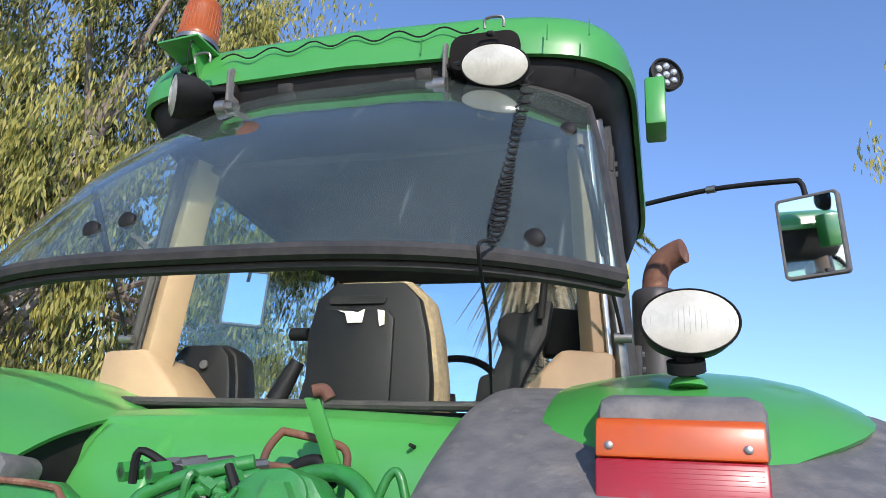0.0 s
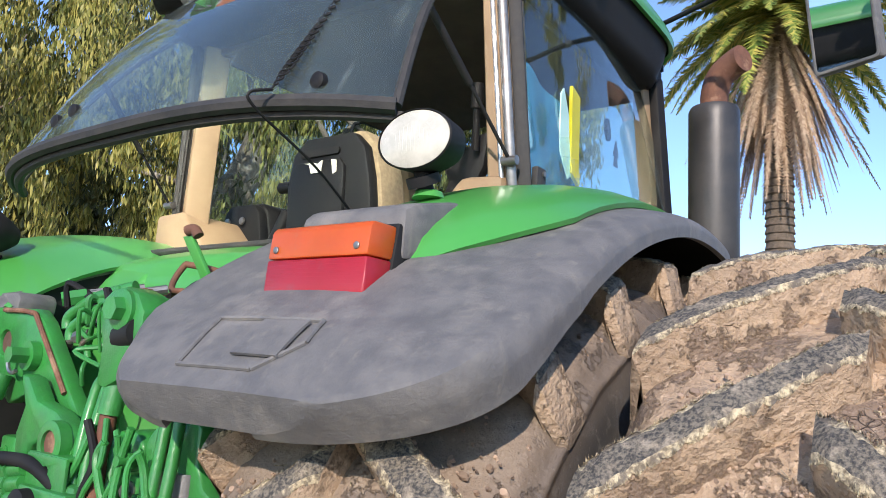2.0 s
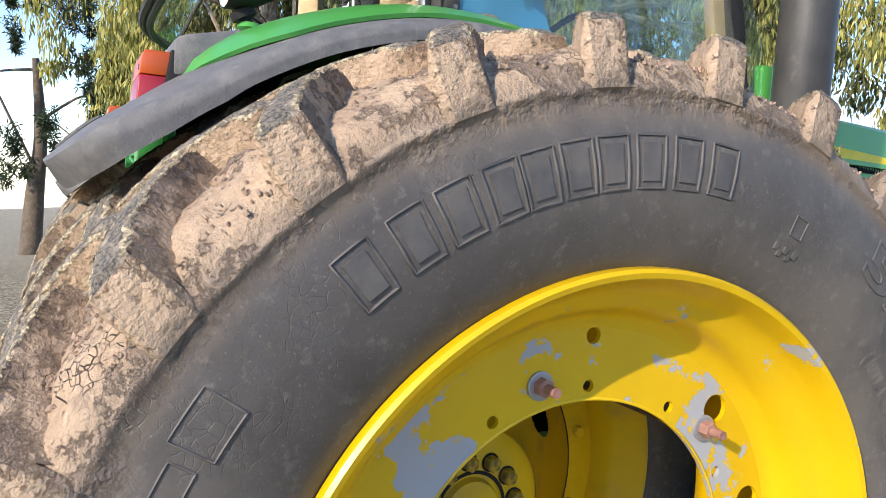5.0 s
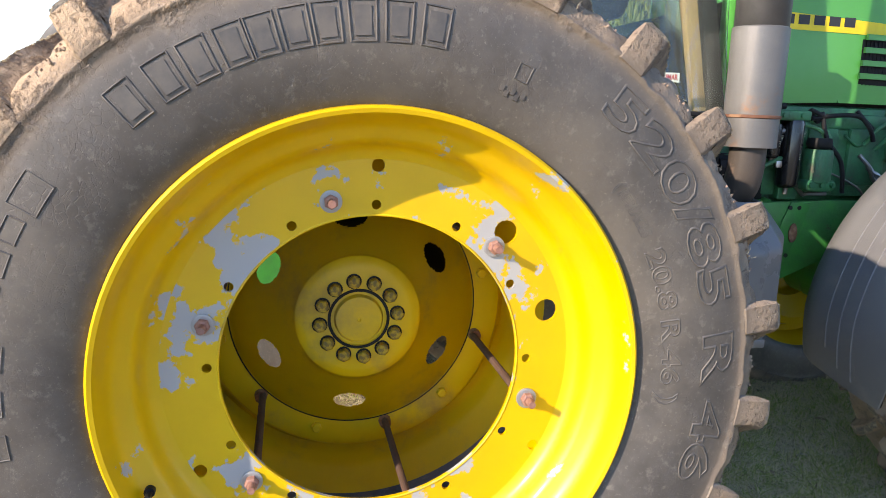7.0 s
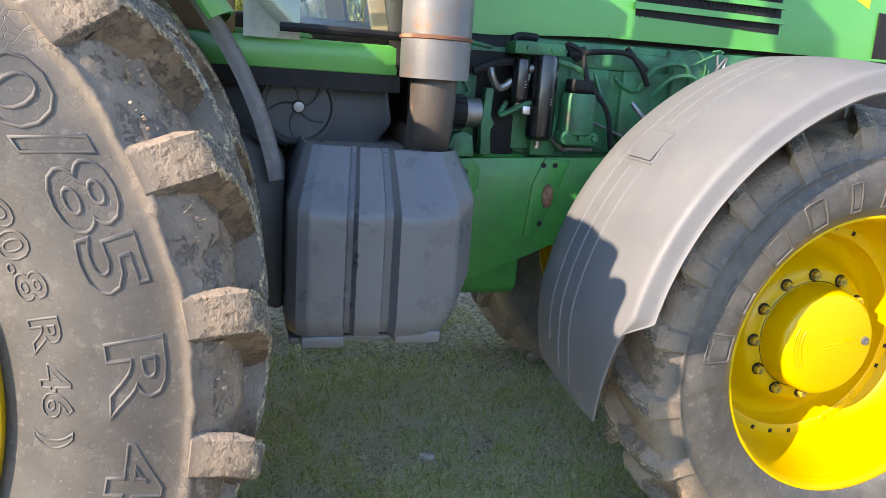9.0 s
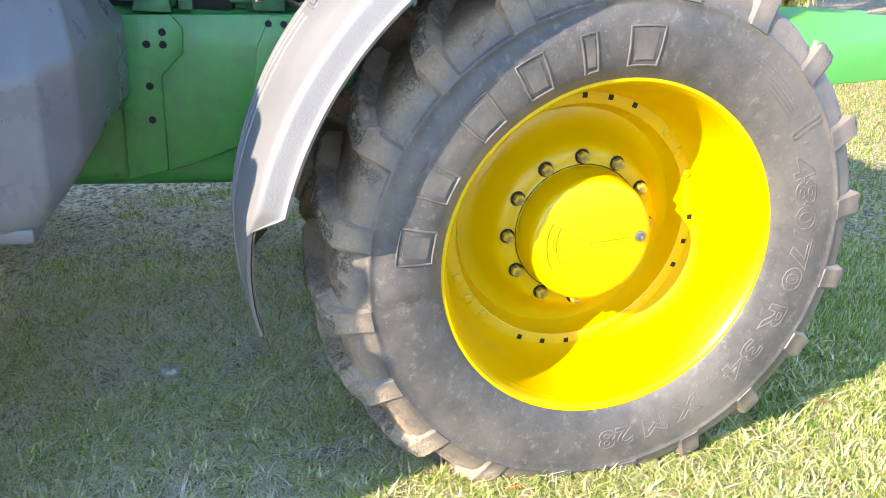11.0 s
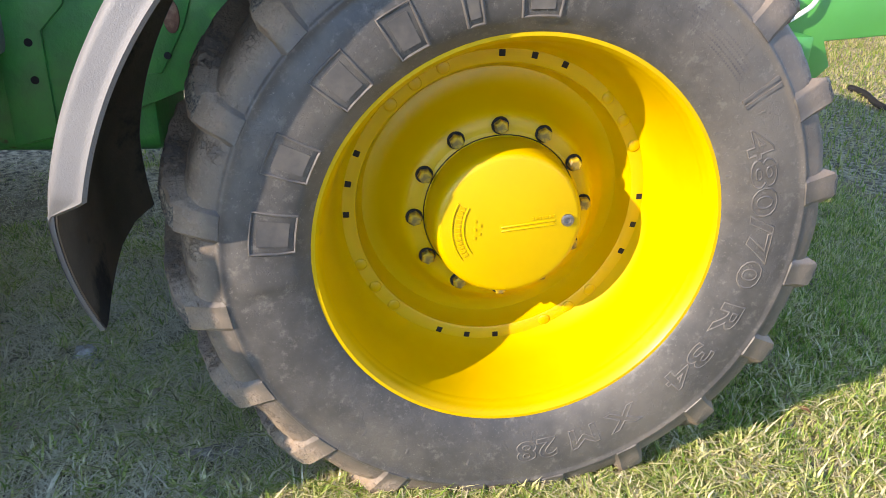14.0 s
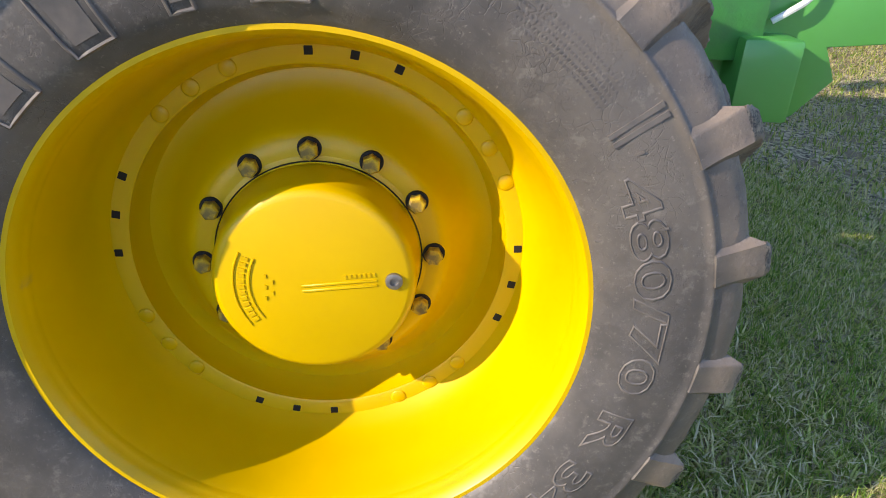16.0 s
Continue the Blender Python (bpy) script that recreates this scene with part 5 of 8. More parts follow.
# lift rod hung from a round-headed clevis: green tube above, rusty screw below
clevis = part("clevis", prism([(-0.085, 1.795), (-0.078, 1.828), (-0.045, 1.848), (0.0, 1.853), (0.045, 1.840), (0.072, 1.805), (0.070, 1.72), (0.030, 1.68), (-0.030, 1.655), (-0.062, 1.66), (-0.058, 1.74)], "y", -0.645, -0.575, 0.010), GREEN_OLD, tractor, "green lift-arm clevis with a large bolt")
part("bolt_washer", lathe([(0, 0.0), (0, 0.040), (0.008, 0.040), (0.010, 0.034), (0.010, 0)], 28), GREEN_OLD, clevis).matrix_basis = pose(0.005, -0.645, 1.808, 0, 0, -90)
part("bolt", rod(bmesh.new(), (0.005, -0.675, 1.808), (0.005, -0.65, 1.808), 0.024, 0.026, seg=6), GREEN_OLD, clevis)
for x, top in ((-0.030, 1.70), (-0.52, 1.66)):
    rod_ = part("lift_rod", rod(bmesh.new(), (x, -0.625, 1.612), (x - 0.012, -0.66, 0.80), 0.0165, seg=16), RUST, tractor, "rusty lift rod under a green tube")
    part("rod_tube", rod(bmesh.new(), (x + 0.004, -0.612, top), (x, -0.625, 1.605), 0.023, seg=18), GREEN_OLD, rod_)
# lift plate further across, with its bored hole, bolt and pivot disc
plate_line = [(-0.76, 1.822), (-0.46, 1.815), (-0.415, 1.788), (-0.26, 1.635), (-0.205, 1.585), (-0.215, 1.545), (-0.26, 1.545), (-0.34, 1.605), (-0.44, 1.620), (-0.53, 1.590), (-0.60, 1.63), (-0.76, 1.66)]
cast = part("lift_plate", prism(plate_line, "y", -0.585, -0.548, 0.007, holes=[circle(-0.590, 1.733, 0.030, 18)]), GREEN_OLD, tractor, "green lift plate with a bored hole and chipped rusty edge")
part("plate_edge", tube(bmesh.new(), [(-0.60, -0.590, 1.812), (-0.465, -0.590, 1.806), (-0.425, -0.590, 1.782), (-0.27, -0.590, 1.63)], 0.006, 8, 4), RUST, cast)
part("hole_bush", rod(bmesh.new(), (-0.590, -0.575, 1.733), (-0.590, -0.50, 1.733), 0.029, seg=18), DARK_RUST, cast)
part("casting_bolt", rod(rod(bmesh.new(), (-0.430, -0.645, 1.706), (-0.430, -0.590, 1.706), 0.020, seg=6), (-0.430, -0.606, 1.706), (-0.430, -0.586, 1.706), 0.034, seg=20), GREEN_OLD, cast)
part("split_ring", tube(bmesh.new(), [(-0.470 + 0.026 * math.cos(a), -0.612, 1.690 + 0.026 * math.sin(a)) for a in [2 * math.pi * k / 14 for k in range(13)]], 0.005, 6, 2), STEEL, cast)
part("pivot_disc", rod(rod(bmesh.new(), (-0.70, -0.640, 1.792), (-0.70, -0.585, 1.792), 0.050, seg=24), (-0.70, -0.665, 1.792), (-0.70, -0.640, 1.792), 0.022, seg=6), GREEN_OLD, cast)
# forked link under the plate with its pinned eye
link_line = [(-0.372, 1.668), (-0.335, 1.662), (-0.285, 1.615), (-0.200, 1.598), (-0.135, 1.565), (-0.122, 1.520), (-0.160, 1.485), (-0.215, 1.492), (-0.245, 1.535), (-0.290, 1.520), (-0.312, 1.470), (-0.345, 1.475), (-0.358, 1.540), (-0.335, 1.600)]
link = part("lift_link", prism(link_line, "y", -0.640, -0.595, 0.009), GREEN_OLD, tractor, "green forked lift link with a pinned eye")
part("link_eye", lathe([(-0.012, 0.027), (-0.012, 0.046), (0.012, 0.046), (0.014, 0.040), (0.014, 0.027)], 28, closed=True), GREEN_OLD, link).matrix_basis = pose(-0.172, -0.648, 1.537, 0, 0, -90)
part("link_pin", rod(bmesh.new(), (-0.172, -0.655, 1.537), (-0.172, -0.60, 1.537), 0.027, seg=20), RUST, link)
fold = part("folded_bracket", prism([(-0.225, 1.518), (-0.075, 1.518), (-0.075, 1.400), (-0.120, 1.400), (-0.120, 1.455), (-0.225, 1.455)], "y", -0.672, -0.664, 0.002, holes=[circle(-0.150, 1.487, 0.011, 14)]), GREEN_OLD, tractor, "folded green bracket with a punched hole")
part("flange", B((0.150, 0.075, 0.008), (-0.150, -0.632, 1.516), (0, 0, 0), 0.002), GREEN_OLD, fold)
for k, z in enumerate((1.455, 1.425, 1.395)):
    hose_ = part("coupler_hose", tube(bmesh.new(), [(-0.62, -0.60, z - 0.10), (-0.46, -0.65, z - 0.02), (-0.34, -0.665, z + 0.01), (-0.28, -0.668, z + 0.02)], 0.013, 10, 5), BLACK, tractor, "black hydraulic hose with a green coupler")
    part("coupler_sleeve", rod(rod(bmesh.new(), (-0.34, -0.665, z + 0.01), (-0.22, -0.672, z + 0.032), 0.019, 0.016, seg=14), (-0.30, -0.667, z + 0.018), (-0.275, -0.669, z + 0.022), 0.023, seg=8), GREEN_OLD, hose_)
valve = part("remote_valve", B((0.16, 0.16, 0.40), (-0.13, -0.585, 1.27), (0, 0, 0), 0.01), GREEN_OLD, tractor, "stack of green remote valves with black caps")
for k in range(4):
    z = 1.12 + 0.10 * k
    part("section", B((0.18, 0.06, 0.075), (-0.13, -0.655, z), (0, 0, 0), 0.006), GREEN_OLD, valve)
    part("coupler", lathe([(0, 0.034), (0.022, 0.034), (0.026, 0.028), (0.026, 0.0)], 20), BLACK, valve).matrix_basis = pose(-0.175, -0.685, z, 0, 0, -90)
    part("cap_lever", B((0.05, 0.012, 0.014), (-0.205, -0.712, z), (0, 12, 0), 0.004), BLACK, valve)
    part("plug", rod(rod(bmesh.new(), (-0.075, -0.715, z), (-0.075, -0.68, z), 0.016, seg=6), (-0.075, -0.73, z), (-0.075, -0.715, z), 0.010, seg=10), GREEN_OLD, valve)
part("dust_cap", lathe([(0, 0.034), (0.03, 0.034), (0.034, 0.02), (0.034, 0)], 18), YELLOW, valve).matrix_basis = pose(-0.28, -0.67, 1.13, 0, 0, -90)
# lift cylinder eye and hook beside the wheel
hook = part("lift_arm_end", prism([(0.195, 1.62), (0.225, 1.60), (0.220, 1.54), (0.245, 1.50), (0.270, 1.488), (0.245, 1.470), (0.190, 1.475), (0.165, 1.52), (0.170, 1.58)], "y", -0.600, -0.560, 0.007), GREEN_OLD, tractor, "green hooked lift arm end with a bored eye")
part("arm_eye", lathe([(-0.030, 0.030), (-0.030, 0.056), (0.026, 0.056), (0.030, 0.050), (0.030, 0.030)], 32, closed=True), GREEN_OLD, hook).matrix_basis = pose(0.140, -0.575, 1.553, 0, 0, -62)
part("eye_bush", rod(bmesh.new(), (0.140, -0.59, 1.553), (0.150, -0.55, 1.553), 0.029, seg=20), DARK_RUST, hook)
part("hydraulic_ram", rod(rod(bmesh.new(), (0.165, -0.575, 1.492), (0.170, -0.58, 1.05), 0.044, seg=24), (0.165, -0.575, 1.520), (0.165, -0.575, 1.480), 0.050, seg=24), STEEL, hook, "bright steel hydraulic ram")
# small castings, brackets and plumbing between the arms
R4 = random.Random(21)
for x, z, w, h in ((0.045, 1.545, 0.085, 0.07), (0.055, 1.47, 0.11, 0.06), (0.02, 1.40, 0.12, 0.07), (0.10, 1.36, 0.10, 0.09), (-0.02, 1.30, 0.12, 0.10), (-0.40, 1.40, 0.11, 0.09), (-0.48, 1.48, 0.09, 0.08)):
    y = -0.60 + R4.uniform(-0.03, 0.03)
    b = part("casting", prism([(x - w / 2, z - h / 2), (x + w / 2, z - h / 2), (x + w / 2, z + h * 0.2), (x + w * 0.2, z + h / 2), (x - w / 2, z + h / 2)], "y", y, y + 0.14, 0.007), GREEN_OLD, tractor)
    part("bolt", rod(rod(bmesh.new(), (x - w * 0.2, y - 0.016, z), (x - w * 0.2, y, z), 0.012, seg=6), (x - w * 0.2, y - 0.004, z), (x - w * 0.2, y + 0.004, z), 0.019, seg=14), R4.choice((STEEL, GREEN_OLD)), b)
    part("union", rod(rod(bmesh.new(), (x + w * 0.28, y - 0.040, z - h * 0.2), (x + w * 0.28, y, z - h * 0.2), 0.010, seg=10), (x + w * 0.28, y - 0.022, z - h * 0.2), (x + w * 0.28, y - 0.006, z - h * 0.2), 0.016, seg=6), R4.choice((STEEL, GREEN_OLD)), b)
for k in range(9):
    x = -0.07 + 0.026 * k
    p = [(x + R4.uniform(-0.01, 0.01), -0.63 - R4.uniform(0, 0.03), 1.60 - R4.uniform(0, 0.05)), (x + R4.uniform(-0.03, 0.03), -0.65, 1.52), (x + R4.uniform(-0.04, 0.05), -0.655, 1.43), (x + R4.uniform(-0.05, 0.08), -0.62, 1.30)]
    part("hydraulic_pipe", tube(bmesh.new(), p, R4.choice((0.006, 0.008, 0.010)), 8, 5), R4.choice((GREEN_OLD, GREEN_OLD, GREEN_OLD, BLACK)), tractor)
# tangle of painted unions, leads and clips left of the clevis
for k in range(16):
    c = Vector((-0.175 + R4.uniform(-0.085, 0.085), -0.565 + R4.uniform(-0.035, 0.03), 1.765 + R4.uniform(-0.055, 0.075)))
    d = Vector((R4.uniform(-1, 1), R4.uniform(-0.8, 0.2), R4.uniform(-0.6, 0.6))).normalized()
    u = part("union", rod(rod(bmesh.new(), c - d * 0.030, c + d * 0.030, 0.0085, seg=10), c - d * 0.010, c + d * 0.012, 0.014, seg=6), R4.choice((GREEN_OLD, GREEN_OLD, BLACK, STEEL)), lift)
    bend = [c + d * 0.028, c + d * 0.05 + Vector((R4.uniform(-0.03, 0.03), -0.02, R4.uniform(-0.01, 0.03))), c + d * 0.04 + Vector((R4.uniform(-0.05, 0.05), -0.01, R4.uniform(-0.06, -0.02)))]
    part("lead", tube(bmesh.new(), bend, R4.choice((0.0035, 0.005, 0.007)), 7, 5), R4.choice((GREEN_OLD, BLACK, GREEN_OLD)), u)
for x0, z0, x1, z1 in ((-0.275, 1.80, -0.10, 1.866), (-0.255, 1.775, -0.085, 1.845)):
    part("sleeved_pipe", tube(bmesh.new(), [(x0, -0.60, z0 - 0.03), (x0 + 0.005, -0.60, z0), ((x0 + x1) / 2, -0.59, (z0 + z1) / 2 + 0.006), (x1, -0.56, z1)], 0.0125, 12, 5), R4.choice((GREEN_OLD, BLACK)), lift)
part("corner_pad", prism([(-0.80, 1.86), (-0.62, 1.862), (-0.60, 1.845), (-0.61, 1.80), (-0.80, 1.78)], "y", -0.56, -0.46, 0.012), BLACK_PLASTIC, tractor, "black plastic corner of the far fender")

# ---- cab ----
ROOF_Z0, ROOF_Z1 = 2.885, 3.045
bm = bmesh.new()
RC, RHW, RY0, RY1 = -0.235, 0.715, -0.20, 1.27


def roof_plan(a, k):
    """A point on the roof's rounded outline, shrunk by k."""
    c, s = math.cos(a), math.sin(a)
    e = 0.22
    x = RHW * math.copysign(abs(c) ** e, c)
    y = (RY1 - RY0) / 2 * math.copysign(abs(s) ** e, s)
    bow = 0.05 * (x / RHW) ** 2 if s < 0 else -0.05 * (x / RHW) ** 2
    return RC + x * k, (RY0 + RY1) / 2 + (y + bow) * k


def side_rise(x, y):
    """How much higher the green ends along the roof's sides than at its back."""
    return 0.055 * max(0.0, min(1.0, (abs(x - RC) - 0.50) / 0.16)) * max(0.0, min(1.0, (y - RY0 - 0.10) / 0.25))


def roof_skin(u, v):
    a = 2 * math.pi * u
    steps = [(1.0, 2.905), (1.004, 2.96), (0.992, 3.000), (0.975, 3.022), (0.95, 3.033), (0.80, 3.045), (0.5, 3.055), (0.02, 3.06)]
    s = v * (len(steps) - 1)
    i = min(int(s), len(steps) - 2)
    k, z = (steps[i][n] + (steps[i + 1][n] - steps[i][n]) * (s - i) for n in (0, 1))
    x, y = roof_plan(a, k)
    z += side_rise(x, y) * max(0.0, min(1.0, (2.985 - z) / 0.08))
    return (x, y, z + 0.012 * (y - 0.3) - 0.018 * (x - RC) ** 2)


roof = part("roof", sheet(roof_skin, 144, 14, -0.015), GREEN, tractor, "green moulded cab roof, black soffit below", smooth=40)
def soffit_skin(u, v):
    a = 2 * math.pi * u
    steps = [(0.02, 2.80), (0.86, 2.80), (0.94, 2.83), (0.978, 2.88), (0.992, 2.912)]
    s = v * (len(steps) - 1)
    i = min(int(s), len(steps) - 2)
    k, z = (steps[i][n] + (steps[i + 1][n] - steps[i][n]) * (s - i) for n in (0, 1))
    x, y = roof_plan(a, k)
    z += 1.0 * side_rise(x, y) * max(0.0, min(1.0, (z - 2.83) / 0.08))
    return (x, y, z + 0.012 * (y - 0.3) - 0.018 * (x - RC) ** 2)


part("soffit", sheet(soffit_skin, 144, 10, 0.01), BLACK, roof, "black roof underside", smooth=50)
# Raised near-black plates that stand in for the recesses behind the lamps.
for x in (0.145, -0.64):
    part("lamp_recess", prism([(x + p[0], 2.898 + p[1]) for p in round_rect(0.175, 0.110, 0.034)], "y", -0.219 + (0.022 if x < 0 else 0), -0.10, 0.006), NEAR_BLACK, roof)
for x in (0.30, 0.40, -0.02):
    part("seam", B((0.0025, 0.004, 0.045), (x, -0.2145, 2.932)), GREEN_OLD, roof)
for x, y, z, aim in ((0.178, -0.225, 2.842, (0.15, -1.0, -0.40)), (-0.700, -0.240, 2.842, (-0.80, -0.75, -0.24))):
    lamp = work_lamp("roof_lamp", (x, y, z), aim, 0.082, (0.63, 1.0), tractor, None, "oval work lamp hung under the roof edge, black housing")
    part("lamp_arm", tube(bmesh.new(), [(x - 0.03, -0.17, 2.93), (x - 0.02, -0.22, 2.945), (x - 0.005, y + 0.02, 2.935)], 0.008, 8), BLACK, lamp).matrix_basis = lamp.matrix_basis.inverted()
for x, s_ in ((0.145, 1), (-0.66, -1)):
    hood_ = part("lamp_bracket", prism([(-0.232, 2.915), (-0.215, 2.935), (-0.150, 2.915), (-0.150, 2.82), (-0.175, 2.805), (-0.215, 2.83)], "x", x - 0.098 * s_ - 0.004, x - 0.098 * s_ + 0.004, 0.002), BLACK_PLASTIC, tractor, "black plate bracket beside the roof lamp")
    part("bracket_arm", tube(bmesh.new(), [(x - 0.098 * s_, -0.20, 2.87), (x - 0.06 * s_, -0.215, 2.865), (x - 0.02 * s_, -0.215, 2.86)], 0.009, 8, 3), BLACK, hood_)
    part("clamp_knob", rod(rod(bmesh.new(), (x - 0.115 * s_, -0.225, 2.80), (x - 0.085 * s_, -0.225, 2.80), 0.020, seg=16), (x - 0.135 * s_, -0.225, 2.80), (x - 0.115 * s_, -0.225, 2.80), 0.013, seg=8), STEEL, hood_)
    part("lamp_catch", tube(bmesh.new(), [(x + 0.012, -0.262, 2.925), (x + 0.015, -0.270, 2.948), (x + 0.055, -0.270, 2.948), (x + 0.058, -0.262, 2.925)], 0.0035, 6, 3), STEEL, hood_)
# beacon on its bracket
bracket = part("beacon_bracket", prism([(-0.785, -0.27), (-0.645, -0.285), (-0.63, -0.13), (-0.77, -0.12)], "z", 3.003, 3.010, 0.002), GREEN, tractor, "green plate bracket at the roof's corner")
part("bracket_web", prism([(-0.27, 3.004), (-0.13, 3.004), (-0.15, 2.94), (-0.20, 2.92)], "x", -0.680, -0.673), GREEN, bracket)
beacon = part("beacon", lathe([(3.010, 0.0), (3.010, 0.058), (3.024, 0.060), (3.044, 0.060), (3.048, 0.053), (3.048, 0.0)], 32), BLACK, tractor, "amber rotating beacon on the roof")
dome = part("dome", lathe([(3.046, 0.0), (3.046, 0.0565), (3.052, 0.0585), (3.066, 0.0580), (3.069, 0.0555), (3.150, 0.0525), (3.176, 0.0490), (3.189, 0.0400), (3.193, 0.0)], 36), BEACON, beacon, "ribbed amber dome")
for k in range(30):
    a = 2 * math.pi * k / 30
    part("dome_rib", rod(bmesh.new(), (3.072, 0.0552 * math.cos(a), 0.0552 * math.sin(a)), (3.150, 0.0522 * math.cos(a), 0.0522 * math.sin(a)), 0.0013, seg=4), BEACON, dome)
part("base_ring", lathe([(3.030, 0.0605), (3.030, 0.0625), (3.044, 0.0620), (3.046, 0.0600)], 32), STEEL, beacon)
beacon.matrix_basis = Matrix(((0, 1, 0, -0.712), (0, 0, 1, -0.200), (1, 0, 0, 0), (0, 0, 0, 1)))
part("beacon_wire", tube(bmesh.new(), [(-0.675, -0.245, 3.012), (-0.668, -0.275, 2.985), (-0.672, -0.262, 2.92), (-0.660, -0.240, 2.84)], 0.0022, 6, 5), BLACK, tractor, "thin black wire hanging from the beacon")
# wire wound along the roof's back edge and the coiled lead
part("roof_wire", tube(bmesh.new(), [(-0.60 + 0.73 * k / 36, -0.222, 2.962 + 0.012 * math.sin(k * 1.05) + 0.012 * math.sin(math.pi * k / 36)) for k in range(37)], 0.0022, 6, 4), BLACK, tractor, "thin black wire wound along the roof edge")
coil = []
for k in range(420):
    t = k / 419
    c = Vector((0.268, -0.225, 2.815)).lerp(Vector((0.282, -0.572, 2.232)), t) + Vector((-0.006, 0.004, 0.0)) * math.sin(math.pi * t)
    rr = 0.0155 * min(1.0, 0.25 + 5 * t, 0.2 + 9 * (1 - t)) * (0.8 + 0.2 * math.sin(9 * t))
    a = (0.35 * t + 0.65 * t * t) * 2 * math.pi * 25
    coil.append(c + Vector((math.cos(a), 0.55 * math.sin(a), 0.75 * math.sin(a))) * rr)
part("coiled_lead", tube(bmesh.new(), coil, 0.0023, 5, 2), BLACK, tractor, "black coiled lead hanging from the roof lamp")
part("hanging_lead", tube(bmesh.new(), [(0.282, -0.572, 2.232), (0.268, -0.612, 2.215), (0.262, -0.585, 2.190), (0.24, -0.40, 2.13), (0.205, -0.20, 2.04)], 0.0032, 6, 6), BLACK, tractor)
# LED lamp on the roof's right corner
part("led_bracket", B((0.055, 0.11, 0.15), (0.545, 0.16, 2.925), (0, 0, 0), 0.008), GREEN, tractor, "green bracket on the roof's side")
led = part("led_lamp", lathe([(-0.03, 0), (-0.03, 0.035), (-0.005, 0.05), (0.012, 0.052), (0.014, 0.046), (0.006, 0.044), (0.004, 0.0)], 28), BLACK, tractor, "small round LED work lamp")
led.matrix_basis = look((0.575, 0.20, 3.062), (0.575 + 0.55, 0.20 - 0.9, 3.04)) @ pose(0, 0, 0, 0, 90, 0)
bm = bmesh.new()
for k in range(7):
    a = 2 * math.pi * k / 6
    rr = 0.028 if k < 6 else 0.0
    bmesh.ops.create_uvsphere(bm, u_segments=10, v_segments=6, radius=0.011, matrix=Matrix.Translation((0.005, rr * math.cos(a), rr * math.sin(a))))
part("led_reflector", bm, LED_LENS, led)


def bar(name, p, q, w, d, material, parent=tractor, bevel=0.008, label="", turn=0):
    """A square-edged post from p to q."""
    p, q = Vector(p), Vector(q)
    m = look(p, q, turn)
    bm = B((w, d, (q - p).length), (0, 0, -(q - p).length / 2), (0, 0, 0), bevel)
    bm.transform(m)
    return part(name, bm, material, parent, label)


for s in (0, 1):
    fx = (lambda x: x) if s == 0 else (lambda x: 2 * XC - x)
    bar("rear_pillar", (fx(0.425), 0.10, 2.02), (fx(0.365), 0.07, 2.87), 0.085, 0.10, BEIGE, label="beige moulded inner cab pillar")
    bar("door_frame_rail", (fx(0.460), 0.062, 2.00), (fx(0.388), 0.017, 2.87), 0.046, 0.026, DOOR_RAIL if s == 0 else SEAL, label="worn aluminium door frame rail" if s == 0 else "dark door frame rail")
    bar("rail_edge", (fx(0.441), 0.046, 2.00), (fx(0.369), 0.001, 2.87), 0.010, 0.012, ALU if s == 0 else SEAL)
    bar("door_seal", (fx(0.476), 0.095, 2.00), (fx(0.404), 0.055, 2.87), 0.036, 0.036, SEAL)
    bar("front_pillar", (fx(0.415), 1.43, 1.50), (fx(0.385), 1.17, 2.88), 0.045, 0.06, BLACK, label="black front cab pillar")
    bar("pillar_trim", (fx(0.365), 1.38, 1.60), (fx(0.345), 1.13, 2.88), 0.05, 0.08, BEIGE)
    bar("roof_rail", (fx(0.385), 0.0, 2.865), (fx(0.375), 1.2, 2.885), 0.06, 0.06, BLACK)
    part("door_hinge", B((0.018, 0.045, 0.075), (fx(0.485), 0.112, 2.20), (0, 0, 0), 0.004), SEAL, tractor)
    part("door_hinge", B((0.018, 0.045, 0.075), (fx(0.428), 0.068, 2.72), (0, 0, 0), 0.004), SEAL, tractor)
    for z, x in ((2.185, 0.497), (2.222, 0.495), (2.71, 0.44), (2.74, 0.438)):
        part("hinge_bolt", rod(bmesh.new(), (fx(x - 0.01), 0.118, z), (fx(x + 0.004), 0.118, z), 0.007, seg=6), STEEL, tractor)


def door_pane(u, v):
    z = 1.585 + 1.285 * v
    lean = (z - 2.17) / 0.69
    y0 = 0.12 - 0.04 * max(0, lean)
    y1 = 1.415 - 0.25 * max(0, (z - 2.3) / 0.6)
    if z < 2.12:
        y0 = 0.12 + 0.95 * ((2.12 - z) / 0.535) ** 0.6
    y = y0 + (y1 - y0) * u
    return (0.462 - 0.066 * lean - 0.05 * u * u + 0.02 * math.sin(math.pi * u), y, z)


pane = part("door_glass", sheet(door_pane, 20, 24, 0.005), DOOR_GLASS, tractor, "tinted glass cab door pane", smooth=60)
pane.visible_shadow = False
left_pane = mirrored(pane, "door_glass")
left_pane.visible_shadow = False
part("door_bottom_frame", tube(bmesh.new(), [door_pane(k / 10, 0.0) for k in range(11)], 0.012, 8, 2), BLACK, tractor)
front = part("windscreen", sheet(lambda u, v: (XC - 0.60 + 1.20 * u, 1.43 - 0.27 * v + 0.10 * math.sin(math.pi * u), 1.72 + 1.14 * v), 16, 10, 0.005), DOOR_GLASS, tractor, "curved tinted windscreen", smooth=60)
